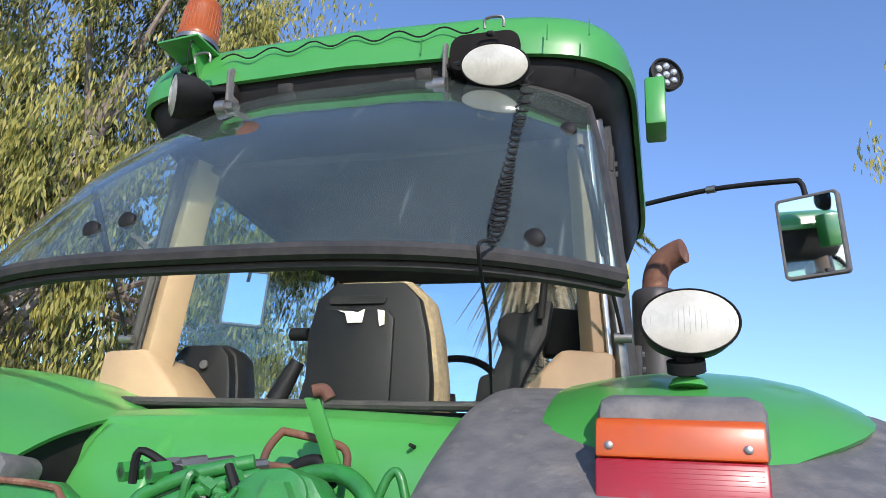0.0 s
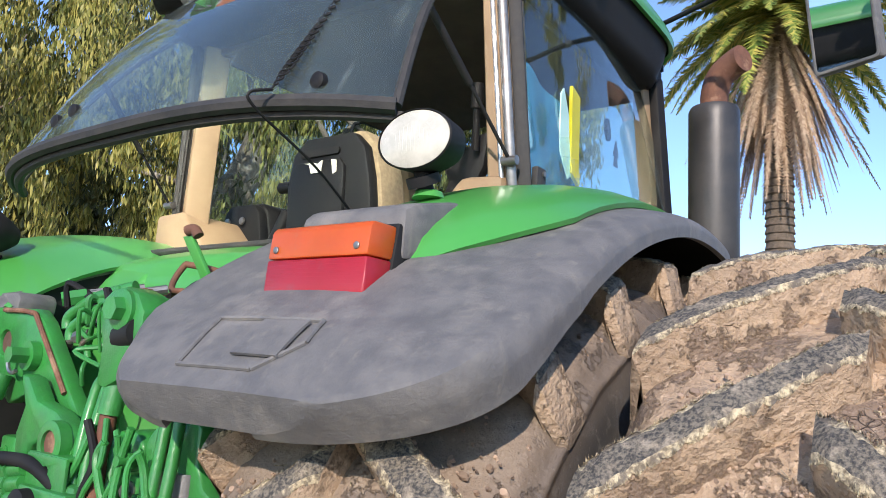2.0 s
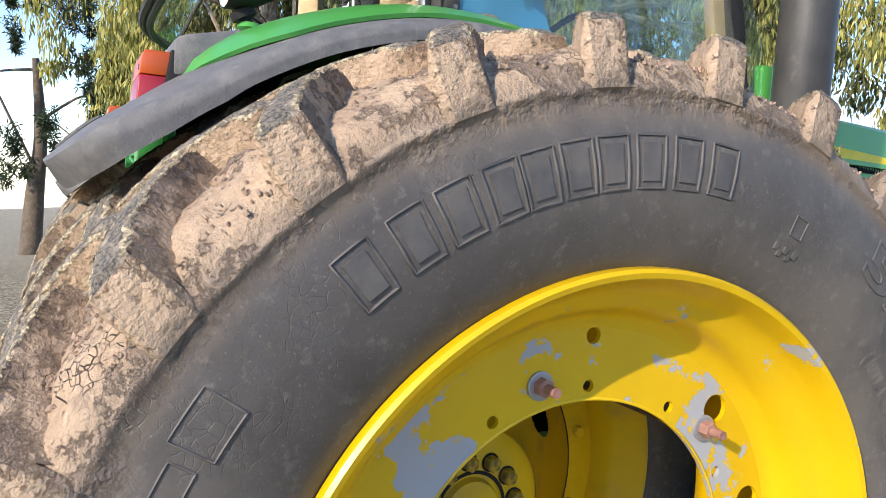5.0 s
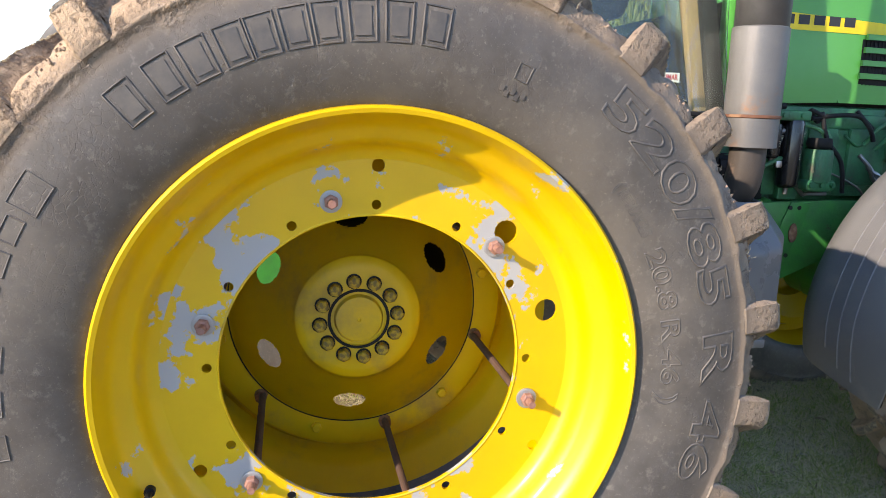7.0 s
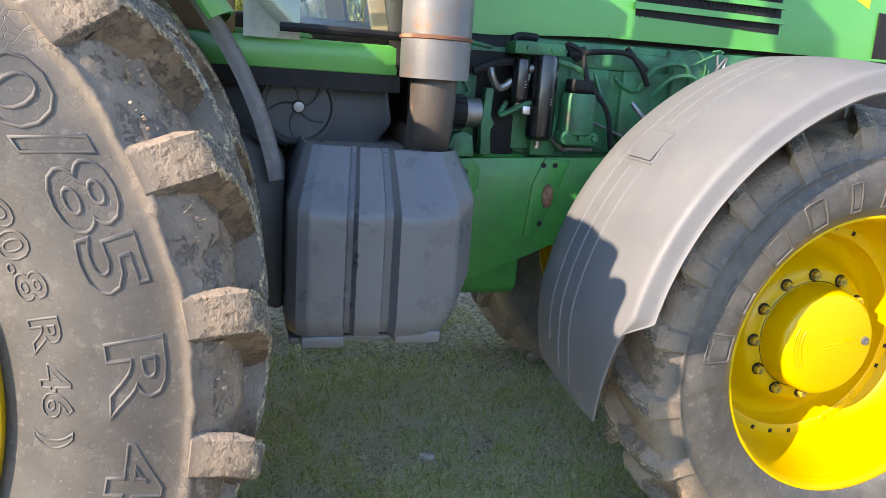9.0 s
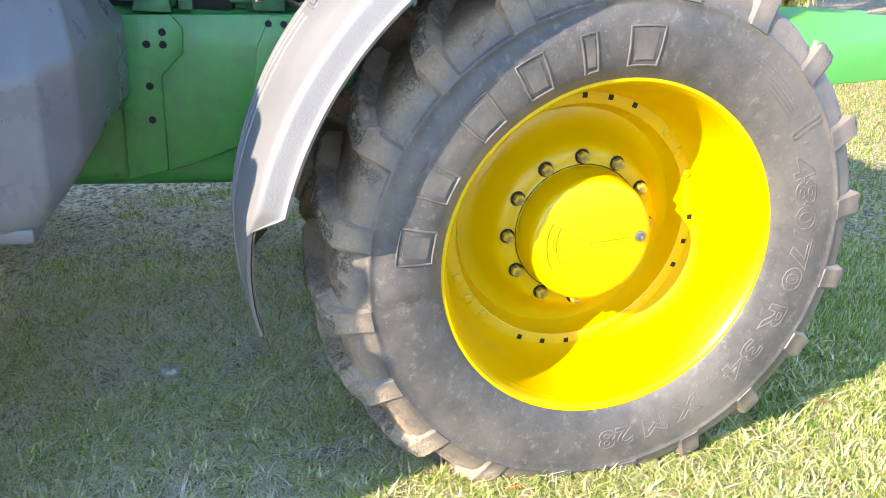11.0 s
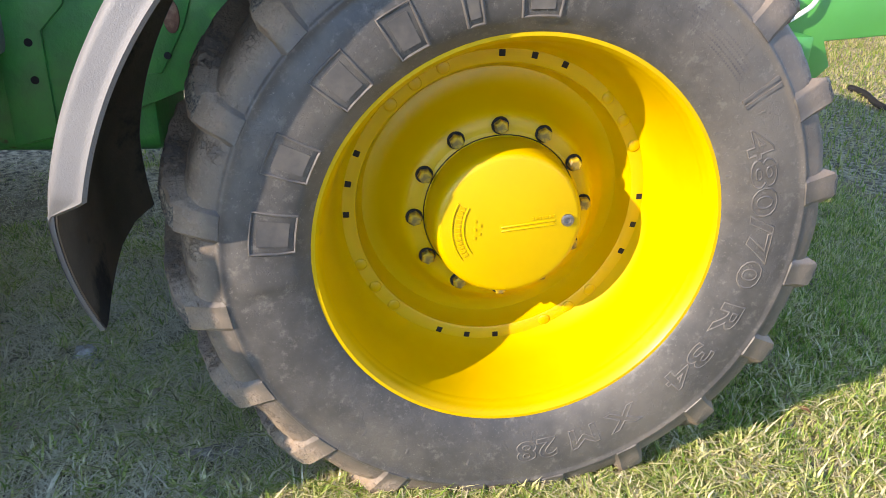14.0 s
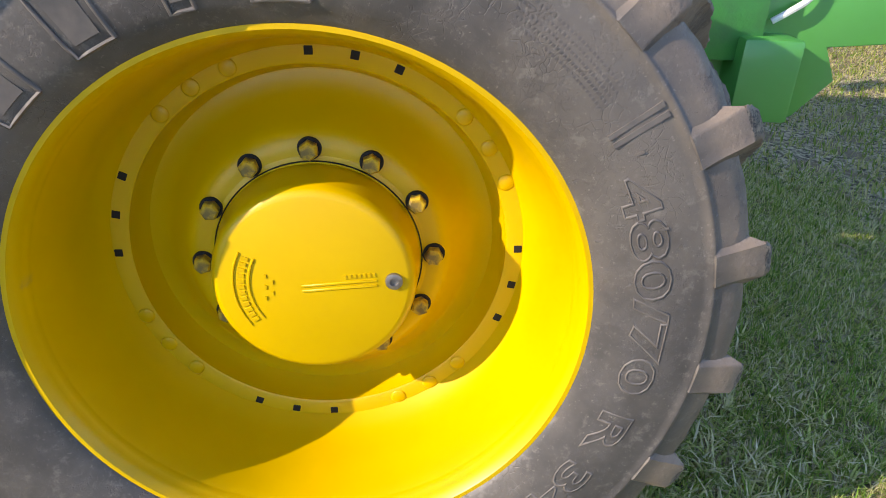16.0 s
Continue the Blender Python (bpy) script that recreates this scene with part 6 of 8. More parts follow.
front.visible_shadow = False

# rear window, swung open about its top edge
def window_pt(u, v):
    bow = 1 - abs(2 * u - 1) ** 3.2
    top = Vector((-0.80 + 1.185 * u, -0.075 - 0.09 * bow, 2.795 + 0.075 * bow))
    low = Vector((-0.985 + 1.465 * u, -0.440 - 0.165 * bow, 2.198 + 0.014 * u + 0.010 * bow))
    p = top.lerp(low, v)
    return p + Vector((0, -0.035, 0.02)) * math.sin(math.pi * v)


window = part("rear_window", sheet(window_pt, 28, 16, 0.006), GLASS, tractor, "curved tinted rear window, swung open and scratched", smooth=60)
window.visible_shadow = False
bm = bmesh.new()
tube(bm, [window_pt(k / 20, 1.0) for k in range(21)], 0.017, 8, 2)
tube(bm, [window_pt(k / 20, 1.0) + Vector((0, 0.022, -0.016)) for k in range(21)], 0.013, 8, 2)
part("bottom_seal", bm, SEAL, window, "dusty black rubber seal along the glass")
for name, u in (("side_seal", 0.0), ("side_seal", 1.0)):
    part(name, tube(bmesh.new(), [window_pt(u, k / 12) for k in range(13)], 0.011, 8, 2), SEAL, window)
part("top_seal", tube(bmesh.new(), [window_pt(k / 16, 0.0) for k in range(17)], 0.012, 8, 2), SEAL, window)
for u, v in ((0.955, 0.36), (0.29, 0.88), (0.345, 0.86), (0.905, 0.93)):
    part("glass_knob", lathe([(0, 0.019), (0.012, 0.018), (0.016, 0.012), (0.016, 0)], 20), BLACK, window).matrix_basis = Matrix.Translation(window_pt(u, v)) @ pose(0, 0, 0, 30, 0, -90)
for u in (0.33, 0.66):
    p = window_pt(u, 0.0)
    part("window_hinge", B((0.045, 0.05, 0.035), p + Vector((0, 0.0, 0.012)), (30, 0, 0), 0.006), SEAL, window)
for x, y in ((0.455, 0.02), (2 * XC - 0.455, 0.02)):
    u = 0.97 if x > 0 else 0.03
    st = part("gas_strut", rod(rod(bmesh.new(), (x * 1.0, y, 2.235), Vector((x, y, 2.235)).lerp(window_pt(u, 0.45), 0.5), 0.0045), Vector((x, y, 2.235)).lerp(window_pt(u, 0.45), 0.45), window_pt(u, 0.45), 0.009), BLACK, tractor, "thin black gas strut of the window")
    part("strut_joint", lathe([(-0.02, 0), (-0.02, 0.012), (0.02, 0.012), (0.02, 0)], 12), STEEL, st).matrix_basis = pose(x, y, 2.235)
part("wiper", tube(bmesh.new(), [(-0.63, -0.145, 2.835), (-0.45, -0.17, 2.90), (-0.33, -0.18, 2.915)], 0.008, 8, 4), STEEL, tractor, "grey wiper arm at the window's top")
part("window_sill", prism([(-0.80, -0.12), (0.40, -0.12), (0.44, 0.05), (-0.88, 0.05)], "z", 2.000, 2.032, 0.008), BLACK, tractor, "black window sill with a rubber lip")
part("sill_lip", tube(bmesh.new(), [(-0.86, 0.0, 2.060), (-0.80, -0.10, 2.042), (-0.5, -0.14, 2.036), (0.1, -0.14, 2.040), (0.36, -0.11, 2.055), (0.43, 0.0, 2.085)], 0.011, 8, 5), SEAL, tractor)
# interior
part("floor_pan", B((1.22, 1.30, 0.05), (XC, 0.72, 1.54)), BLACK, tractor)
part("headliner", B((1.10, 1.05, 0.03), (XC, 0.58, 2.785), (0, 0, 0), 0.01), HEADLINER, tractor, "dull brown cab headliner")
def console(name, outer, inner):
    """Moulded box by the rear pillar, its inner flank sloping down to the floor."""
    bm = prism([(outer, 1.56), (outer, 2.205), (outer + (inner - outer) * 0.52, 2.212), (inner, 2.09), (inner, 1.56)], "y", 0.02, 0.30, 0.018)
    return part(name, bm, BEIGE, tractor, "beige moulded side console")


console("side_console", 0.435, 0.20)
console("side_console", -0.965, -0.70)
part("arm_rest", prism([(0.30, 1.56), (0.95, 1.56), (0.95, 1.93), (0.30, 2.04)], "x", 0.20, 0.38, 0.02), BEIGE, tractor)


def seat(name, cx, y, z0, w, h, parent, cloth=True, label=""):
    out = [(-0.5, 0.0), (-0.47, 0.12), (-0.40, 0.45), (-0.42, 0.70), (-0.38, 0.90), (-0.25, 1.0), (0.25, 1.0), (0.38, 0.90), (0.45, 0.70), (0.50, 0.45), (0.52, 0.12), (0.5, 0.0)]
    shell = part(name, prism([(cx + a * w, z0 + b * h) for a, b in out], "y", y, y + 0.045, 0.012), SEAT_BLACK, parent, label)
    part("cushion", prism([(cx + a * w * 1.08, z0 + b * h * 1.04) for a, b in out], "y", y + 0.035, y + 0.15, 0.022), BEIGE_CLOTH if cloth else SEAT_BLACK, shell, "beige cloth cushion")
    part("seat_base", B((w * 1.1, 0.42, 0.12), (cx, y + 0.32, z0 - 0.08), (0, 0, 0), 0.03, 3), BEIGE_CLOTH, shell)
    return shell


s1 = seat("driver_seat", XC + 0.015, 0.065, 1.93, 0.385, 0.475, tractor, label="black-shelled driver's seat with beige cloth cover")
part("back_panel", prism([(XC - 0.12, 1.95), (XC + 0.115, 1.95), (XC + 0.10, 2.30), (XC + 0.08, 2.325), (XC - 0.10, 2.325), (XC - 0.115, 2.30)], "y", 0.050, 0.066, 0.006), SEAT_BLACK, s1)
part("paper_tag", prism([(-0.275, 2.318), (-0.255, 2.312), (-0.245, 2.285), (-0.205, 2.285), (-0.20, 2.322), (-0.22, 2.312), (-0.235, 2.316)], "y", 0.044, 0.047), PAPER, s1, "torn white paper tag")
part("paper_tag", prism([(-0.165, 2.32), (-0.145, 2.316), (-0.142, 2.28), (-0.155, 2.275)], "y", 0.044, 0.047), PAPER, s1)
part("grab_slot", prism(round_rect(0.16, 0.022, 0.009, cx=XC - 0.01, cy=2.352), "y", 0.058, 0.066), BLACK, s1)
part("recliner", rod(rod(bmesh.new(), (XC - 0.21, 0.10, 2.27), (XC - 0.16, 0.10, 2.27), 0.018), (XC - 0.24, 0.12, 2.09), (XC - 0.19, 0.12, 2.20), 0.028, 0.02), SEAT_BLACK, s1)
seat("instructor_seat", -0.815, 0.26, 1.97, 0.25, 0.315, tractor, False, "small black and beige instructor seat")
for dx in (-0.04, 0.04):
    part("stud", lathe([(0, 0.014), (0.006, 0.013), (0.008, 0.0)], 16), STEEL, tractor).matrix_basis = pose(-0.83 + dx, 0.25, 2.22, 0, 0, -90)
part("control_tower", prism([(0.06, 2.10), (0.15, 2.08), (0.20, 2.20), (0.25, 2.30), (0.262, 2.40), (0.215, 2.395), (0.20, 2.365), (0.14, 2.368), (0.115, 2.345), (0.112, 2.30), (0.13, 2.27), (0.105, 2.20), (0.07, 2.19)], "y", 0.22, 0.26, 0.012), SEAT_BLACK, tractor, "dark grey control tower panel")
part("control_grip", rod(rod(bmesh.new(), (0.235, 0.20, 2.34), (0.25, 0.17, 2.46), 0.010), (0.248, 0.172, 2.45), (0.254, 0.165, 2.52), 0.016), BLACK, tractor)
part("monitor", B((0.10, 0.05, 0.14), (0.27, 0.35, 2.34), (0, 0, 20), 0.01), BLACK, tractor)
part("steering_wheel", tube(bmesh.new(), [(XC + 0.19 * math.cos(a), 0.93 + 0.10 * math.sin(a), 2.28 + 0.16 * math.sin(a)) for a in [2 * math.pi * k / 20 for k in range(21)]], 0.014, 8, 2), BLACK, tractor, "black steering wheel")
part("steering_column", rod(bmesh.new(), (XC, 1.15, 1.7), (XC, 0.93, 2.28), 0.05, 0.03), BLACK, tractor)
part("dash", B((0.34, 0.16, 0.22), (XC, 1.18, 2.10), (-20, 0, 0), 0.03, 3), BLACK, tractor, "black dashboard hood")
part("blue_sheet", sheet(lambda u, v: (0.425 - 0.03 * v + 0.008 * math.sin(7 * u), 0.13 + 0.36 * u * (1 - 0.35 * v), 2.20 + 0.36 * v - 0.05 * u), 10, 8, 0.003), BLUE_CLOTH, tractor, "blue sheet behind the door glass")
part("mint_strip", prism([(0.285, 2.335), (0.335, 2.27), (0.350, 2.28), (0.335, 2.45), (0.30, 2.52), (0.285, 2.50)], "x", 0.446, 0.450), MINT, tractor, "pale mint plastic strip against the door glass")
part("yellow_strip", prism([(0.345, 2.29), (0.395, 2.26), (0.39, 2.52), (0.34, 2.54)], "x", 0.446, 0.456), YELLOW_PLASTIC, tractor, "yellow plastic strip against the door glass")
part("air_freshener", prism([(0.99, 2.50), (1.03, 2.50), (1.02, 2.535), (1.035, 2.54), (1.01, 2.60), (0.985, 2.54), (1.0, 2.535)], "x", 0.30, 0.303), BLACK, tractor)
part("inner_mirror", B((0.02, 0.14, 0.05), (0.25, 1.05, 2.66), (0, 0, 20), 0.01), BLACK, tractor)


def side_mirror(s):
    fx = (lambda x: x) if s > 0 else (lambda x: 2 * XC - x)
    ahead = 0 if s > 0 else 0.54
    a, b, c, d = (Vector((fx(p[0]), p[1] + ahead, p[2])) for p in ((0.950, 0.985, 3.014), (1.140, 0.898, 3.010), (1.152, 0.920, 2.716), (0.962, 1.008, 2.722)))
    n = (b - a).cross(d - a).normalized()
    if n.y > 0:
        n = -n
    cen = (a + b + c + d) / 4
    ex, ez = (b - a).normalized(), (a - d).normalized()
    w, h = (b - a).length, (a - d).length
    tilt = Matrix.Rotation(radians(5.0), 3, ex)
    n, ez = tilt @ n, tilt @ ez
    M = Matrix((( ex.x, n.x, ez.x, cen.x), (ex.y, n.y, ez.y, cen.y), (ex.z, n.z, ez.z, cen.z), (0, 0, 0, 1)))
    shell = prism(round_rect(w, h, 0.016), "y", -0.035, 0.0, 0.006)
    ob = part("side_mirror", shell, BLACK_PLASTIC, tractor, "black-framed rectangular side mirror on a long arm")
    ob.matrix_basis = M
    part("mirror_glass", prism(round_rect(w - 0.022, h - 0.022, 0.010), "y", 0.0025, 0.006), MIRROR, ob, "silvered mirror glass")
    edge = prism(round_rect(w, h, 0.016), "y", 0.0, 0.008, 0.002, holes=[round_rect(w - 0.02, h - 0.02, 0.010)])
    part("mirror_rim", edge, BLACK_PLASTIC, ob)
    arm = [(fx(x), y + ahead, z) for x, y, z in ((0.392, 1.222, 2.93), (0.392, 1.222, 3.085), (0.402, 1.218, 3.122), (0.440, 1.203, 3.127), (0.74, 1.080, 3.128), (1.000, 0.973, 3.092), (1.035, 0.960, 3.078), (1.045, 0.955, 3.04), (1.05, 0.95, 2.95))]
    ar = part("mirror_arm", tube(bmesh.new(), arm, 0.010, 10, 5), BLACK, tractor, "bent black tube arm of the mirror")
    part("arm_joint", rod(bmesh.new(), (fx(0.725), 1.086 + ahead, 3.129), (fx(0.757), 1.073 + ahead, 3.127), 0.015), STEEL, ar)


side_mirror(1)
side_mirror(-1)

# ---- exhaust ----
EX = (0.515, 1.50)
stack = part("exhaust_pipe", lathe([(1.480, 0.0), (1.480, 0.092), (1.64, 0.093), (1.642, 0.094), (2.80, 0.099), (2.835, 0.099), (2.85, 0.092), (2.855, 0.06), (2.855, 0.0)], 40), PIPE_BLACK, tractor, "tall dulled black exhaust stack")
stack.matrix_basis = Matrix(((0, 1, 0, EX[0]), (0, 0, 1, EX[1]), (1, 0, 0, 0), (0, 0, 0, 1)))
part("stack_sleeve", lathe([(1.475, 0.090), (1.475, 0.0985), (1.90, 0.1005), (1.905, 0.094)], 40, closed=True), PIPE_GREY, stack, "scuffed grey lower sleeve with a rusty weld")
part("weld_ring", lathe([(1.578, 0.096), (1.582, 0.1035), (1.590, 0.1045), (1.594, 0.096)], 40, closed=True), RUST, stack)
part("tail_pipe", tube(bmesh.new(), [(EX[0], EX[1], 2.82), (EX[0] + 0.005, EX[1] - 0.005, 2.92), (EX[0] + 0.035, EX[1] - 0.015, 2.985), (EX[0] + 0.09, EX[1] - 0.03, 3.02), (EX[0] + 0.125, EX[1] - 0.045, 3.028)], 0.055, 18, 5), RUST, tractor, "rusty bent exhaust outlet")
part("down_pipe", tube(bmesh.new(), [(EX[0], EX[1], 1.56), (EX[0], EX[1], 1.40), (EX[0] - 0.03, EX[1], 1.315), (EX[0] - 0.12, EX[1] + 0.01, 1.275), (0.1, 1.53, 1.30)], 0.066, 20, 5), PIPE_ELBOW, tractor, "sooty brown elbow below the exhaust")

# ---- sill, air box, tank ----
part("cab_sill", prism([(0.62, 1.475), (1.41, 1.475), (1.41, 1.56), (0.62, 1.565)], "x", 0.10, 0.435, 0.008), GREEN, tractor, "green cab sill below the door")
# Solid black box standing in for the shadow below the cab sill.
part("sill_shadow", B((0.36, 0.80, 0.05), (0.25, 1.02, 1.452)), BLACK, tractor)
part("cab_post", B((0.05, 0.06, 0.72), (0.38, 1.455, 1.86), (0, 0, 0), 0.008), GREEN, tractor)
air = part("air_box", prism([(0.80, 1.25), (1.36, 1.25), (1.42, 1.33), (1.40, 1.44), (1.28, 1.455), (0.80, 1.46)], "x", -0.10, 0.345, 0.015), DARK_PLASTIC, tractor, "black plastic box with a round boss")
part("boss_bolt", lathe([(0.010, 0.0), (0.010, 0.016), (0.020, 0.015), (0.022, 0.0)], 16), STEEL, air).matrix_basis = pose(0.345, 1.134, 1.368)
for k in range(5):
    a0 = radians(72 * k)
    part("boss_vane", tube(bmesh.new(), [(0.352, 1.134 + r * math.cos(a0 + 9 * r), 1.368 + r * math.sin(a0 + 9 * r)) for r in (0.02, 0.04, 0.06, 0.085)], 0.004, 6, 3), DARK_PLASTIC, air)
part("boss", lathe([(0, 0.112), (0.012, 0.110), (0.013, 0.100), (0.004, 0.094), (0.004, 0.02), (0.012, 0.016), (0.014, 0.0)], 48), DARK_PLASTIC, air).matrix_basis = pose(0.345, 1.134, 1.368)
tank = bmesh.new()
def tank_skin(u, v):
    outline = [(0.05, 1.09), (0.70, 1.09), (0.752, 1.112), (0.766, 1.14), (0.766, 1.234), (0.732, 1.243), (0.732, 1.257), (0.762, 1.266), (0.760, 1.335), (0.726, 1.344), (0.726, 1.364), (0.766, 1.378), (0.760, 1.46), (0.725, 1.545), (0.64, 1.608), (0.50, 1.640), (0.05, 1.645)]
    s = u * (len(outline) - 1)
    i = min(int(s), len(outline) - 2)
    x, y = (outline[i][k] + (outline[i + 1][k] - outline[i][k]) * (s - i) for k in (0, 1))
    z0 = 0.790 + 0.13 * max(0, (y - 1.49) / 0.12) ** 1.6
    z = z0 + (1.285 - z0) * v
    shrink = 0.38 * max(0, (v - 0.68) / 0.32) ** 1.1 + 0.06 * max(0, (0.12 - v) / 0.12) ** 2
    cx, cy = 0.35, 1.38
    return (cx + (x - cx) * (1 - shrink * 1.0), cy + (y - cy) * (1 - shrink * 0.45), z - 0.02 * (y - 1.1))
ob = part("fuel_tank", sheet(tank_skin, 128, 30, 0.01), TANK_PLASTIC, tractor, "black moulded plastic fuel tank with strap grooves", smooth=35)
part("tank_lid", prism([(0.10, 1.12), (0.61, 1.14), (0.60, 1.36), (0.53, 1.48), (0.40, 1.55), (0.10, 1.58)], "z", 1.240, 1.272, 0.01), TANK_PLASTIC, ob)
part("tank_floor", prism([(0.06, 1.09), (0.71, 1.10), (0.69, 1.40), (0.60, 1.46), (0.40, 1.50), (0.06, 1.50)], "z", 0.757, 0.777, 0.006), TANK_PLASTIC, ob)
part("tank_foot", B((0.10, 0.115, 0.035), (0.70, 1.185, 0.775), (0, 0, 0), 0.008), TANK_PLASTIC, ob)
part("tank_foot", B((0.12, 0.13, 0.035), (0.68, 1.445, 0.780), (0, 0, 0), 0.008), TANK_PLASTIC, ob)
for z in (1.02, 0.995):
    part("tank_bolt", rod(bmesh.new(), (0.765, 1.262, z), (0.776, 1.262, z), 0.006, seg=8), BLACK, ob)
part("tank_side", prism([(0.90, 0.85), (1.09, 0.80), (1.09, 1.24), (0.98, 1.30), (0.90, 1.26)], "x", 0.25, 0.56, 0.02), DARK_PLASTIC, tractor)

# ---- frame, engine, hood ----
FX = 0.06
part("frame_rail", prism([(1.64, 0.715), (1.80, 0.755), (2.02, 0.845), (2.30, 0.965), (3.9, 1.00), (3.9, 1.20), (2.25, 1.225), (1.64, 1.20)], "x", FX - 0.03, FX, 0.006), GREEN_OLD, tractor, "green side frame plate of the engine")
part("frame_rail", prism([(1.64, 0.715), (1.80, 0.755), (2.02, 0.845), (2.30, 0.965), (3.9, 1.00), (3.9, 1.20), (2.25, 1.225), (1.64, 1.20)], "x", 2 * XC - FX, 2 * XC - FX + 0.03, 0.006), GREEN, tractor)
plate = part("frame_plate", prism([(1.62, 0.715), (1.735, 0.745), (1.735, 1.03), (1.80, 1.10), (1.80, 1.17), (1.77, 1.205), (1.62, 1.20)], "x", FX, FX + 0.012, 0.003), GREEN_OLD, tractor, "green bolted plate with rusty edges")
for y, z in ((1.70, 1.12), (1.745, 1.12), (1.745, 1.155), (1.70, 1.00), (1.70, 0.90)):
    part("bolt_hole", rod(bmesh.new(), (FX + 0.006, y, z), (FX + 0.014, y, z), 0.011), BLACK, plate)
oval = part("frame_plate", prism([(1.99, 0.92), (2.03, 0.92), (2.10, 1.05), (2.15, 1.21), (2.05, 1.215), (2.01, 1.12)], "x", FX, FX + 0.010, 0.003), GREEN_OLD, tractor)
part("rusty_oval", prism([(2.07 + 0.022 * math.cos(a), 1.075 + 0.045 * math.sin(a)) for a in [2 * math.pi * k / 20 for k in range(20)]], "x", FX + 0.010, FX + 0.018, 0.003), RUST, oval)
for y, z in ((2.045, 1.19), (2.09, 1.19), (2.05, 0.97)):
    part("bolt_hole", rod(bmesh.new(), (FX + 0.006, y, z), (FX + 0.013, y, z), 0.010), BLACK, oval)
part("transmission", prism(round_rect(0.50, 0.55, 0.06, cx=XC, cy=0.95), "y", 1.1, 2.0, 0.02), GREEN_OLD, tractor)
# Black filler added to hide the bright gap above the transmission.
part("clutch_housing", prism(round_rect(0.44, 0.50, 0.08, cx=XC, cy=1.40), "y", 0.9, 1.95, 0.02), BLACK, tractor)
part("front_axle", rod(B((1.10, 0.24, 0.24), (XC, FAXLE.y, FAXLE.z), (0, 0, 0), 0.05, 3), (2 * XC - 0.45, FAXLE.y, FAXLE.z), (0.45, FAXLE.y, FAXLE.z), 0.13, seg=24), GREEN_OLD, tractor)
engine = part("engine", B((0.40, 1.50, 0.50), (XC - 0.02, 2.55, 1.40), (0, 0, 0), 0.03), ENGINE, tractor, "green engine block with pipes and filters")
EXF = 0.0
for y, z, w, h, d in ((1.74, 1.36, 0.09, 0.28, 0.05), (1.90, 1.45, 0.22, 0.20, 0.04), (2.05, 1.30, 0.10, 0.16, 0.07), (2.22, 1.40, 0.16, 0.30, 0.05), (2.45, 1.42, 0.20, 0.26, 0.06), (2.62, 1.50, 0.16, 0.18, 0.09), (1.68, 1.28, 0.12, 0.10, 0.06), (2.35, 1.58, 0.40, 0.07, 0.05), (2.00, 1.56, 0.34, 0.05, 0.03)):
    part("engine_casting", B((d, w, h), (-0.02 + d / 2 - 0.02, y, z), (0, 0, 0), 0.012), ENGINE, engine)
for y, z0, z1, r, m in ((1.927, 1.410, 1.560, 0.034, BLACK_GLOSS), (2.018, 1.280, 1.580, 0.050, BLACK_GLOSS), (2.163, 1.300, 1.455, 0.064, ENGINE), (2.163, 1.455, 1.505, 0.054, BLACK)):
    c = lathe([(z0, 0.0), (z0, r * 0.7), (z0 + 0.01, r * 0.95), (z0 + 0.02, r), (z1 - 0.015, r), (z1, r * 0.92), (z1, 0.0)], 28)
    f = part("filter", c, m, engine, "black canister filter" if m is BLACK_GLOSS else "")
    f.matrix_basis = Matrix(((0, 1, 0, 0.055), (0, 0, 1, y), (1, 0, 0, 0), (0, 0, 0, 1)))
    part("filter_tip", rod(bmesh.new(), (z0 - 0.03, 0, 0), (z0, 0, 0), 0.010, seg=8), STEEL, f)
    if m is BLACK_GLOSS:
        bm = bmesh.new()
        for k in range(4):
            box(bm, (0.002, 0.003, 0.016 - 0.003 * k), (z1 - 0.05 - 0.006 * k, r * 0.74, r * 0.70))
        for k in range(3):
            box(bm, (0.003, 0.002, 0.012), ((z0 + z1) / 2 - 0.010 * k, r * 0.93, 0.3 * r))
        part("print", bm, LABEL_DIM, f)
part("engine_wall", B((0.02, 1.10, 0.36), (-0.012, 2.05, 1.42), (0, 0, 0), 0.006), ENGINE, engine)
alternator = part("alternator", rod(rod(bmesh.new(), (0.03, 1.665, 1.365), (0.03, 1.735, 1.365), 0.058, seg=28), (0.03, 1.650, 1.365), (0.03, 1.665, 1.365), 0.036, seg=20), BLACK, engine, "dark alternator with a steel drum")
part("drum", rod(rod(bmesh.new(), (0.03, 1.735, 1.365), (0.03, 1.790, 1.365), 0.052, seg=28), (0.03, 1.79, 1.365), (0.03, 1.80, 1.365), 0.034, seg=20), STEEL, alternator)
for k in range(10):
    part("cooling_rib", B((0.010, 0.060, 0.005), (0.03 + 0.058 * math.cos(radians(36 * k)), 1.70, 1.365 + 0.058 * math.sin(radians(36 * k))), (0, -36 * k, 0), 0.001, 1), BLACK, alternator)
part("alternator_bracket", prism([(1.795, 1.22), (1.835, 1.22), (1.828, 1.31), (1.842, 1.33), (1.825, 1.36), (1.83, 1.455), (1.80, 1.455), (1.79, 1.33)], "x", 0.02, 0.075, 0.006), ENGINE, engine)
part("mount_foot", prism([(1.665, 1.21), (1.775, 1.21), (1.765, 1.285), (1.725, 1.30), (1.69, 1.285)], "x", 0.0, 0.07, 0.006), ENGINE, engine)
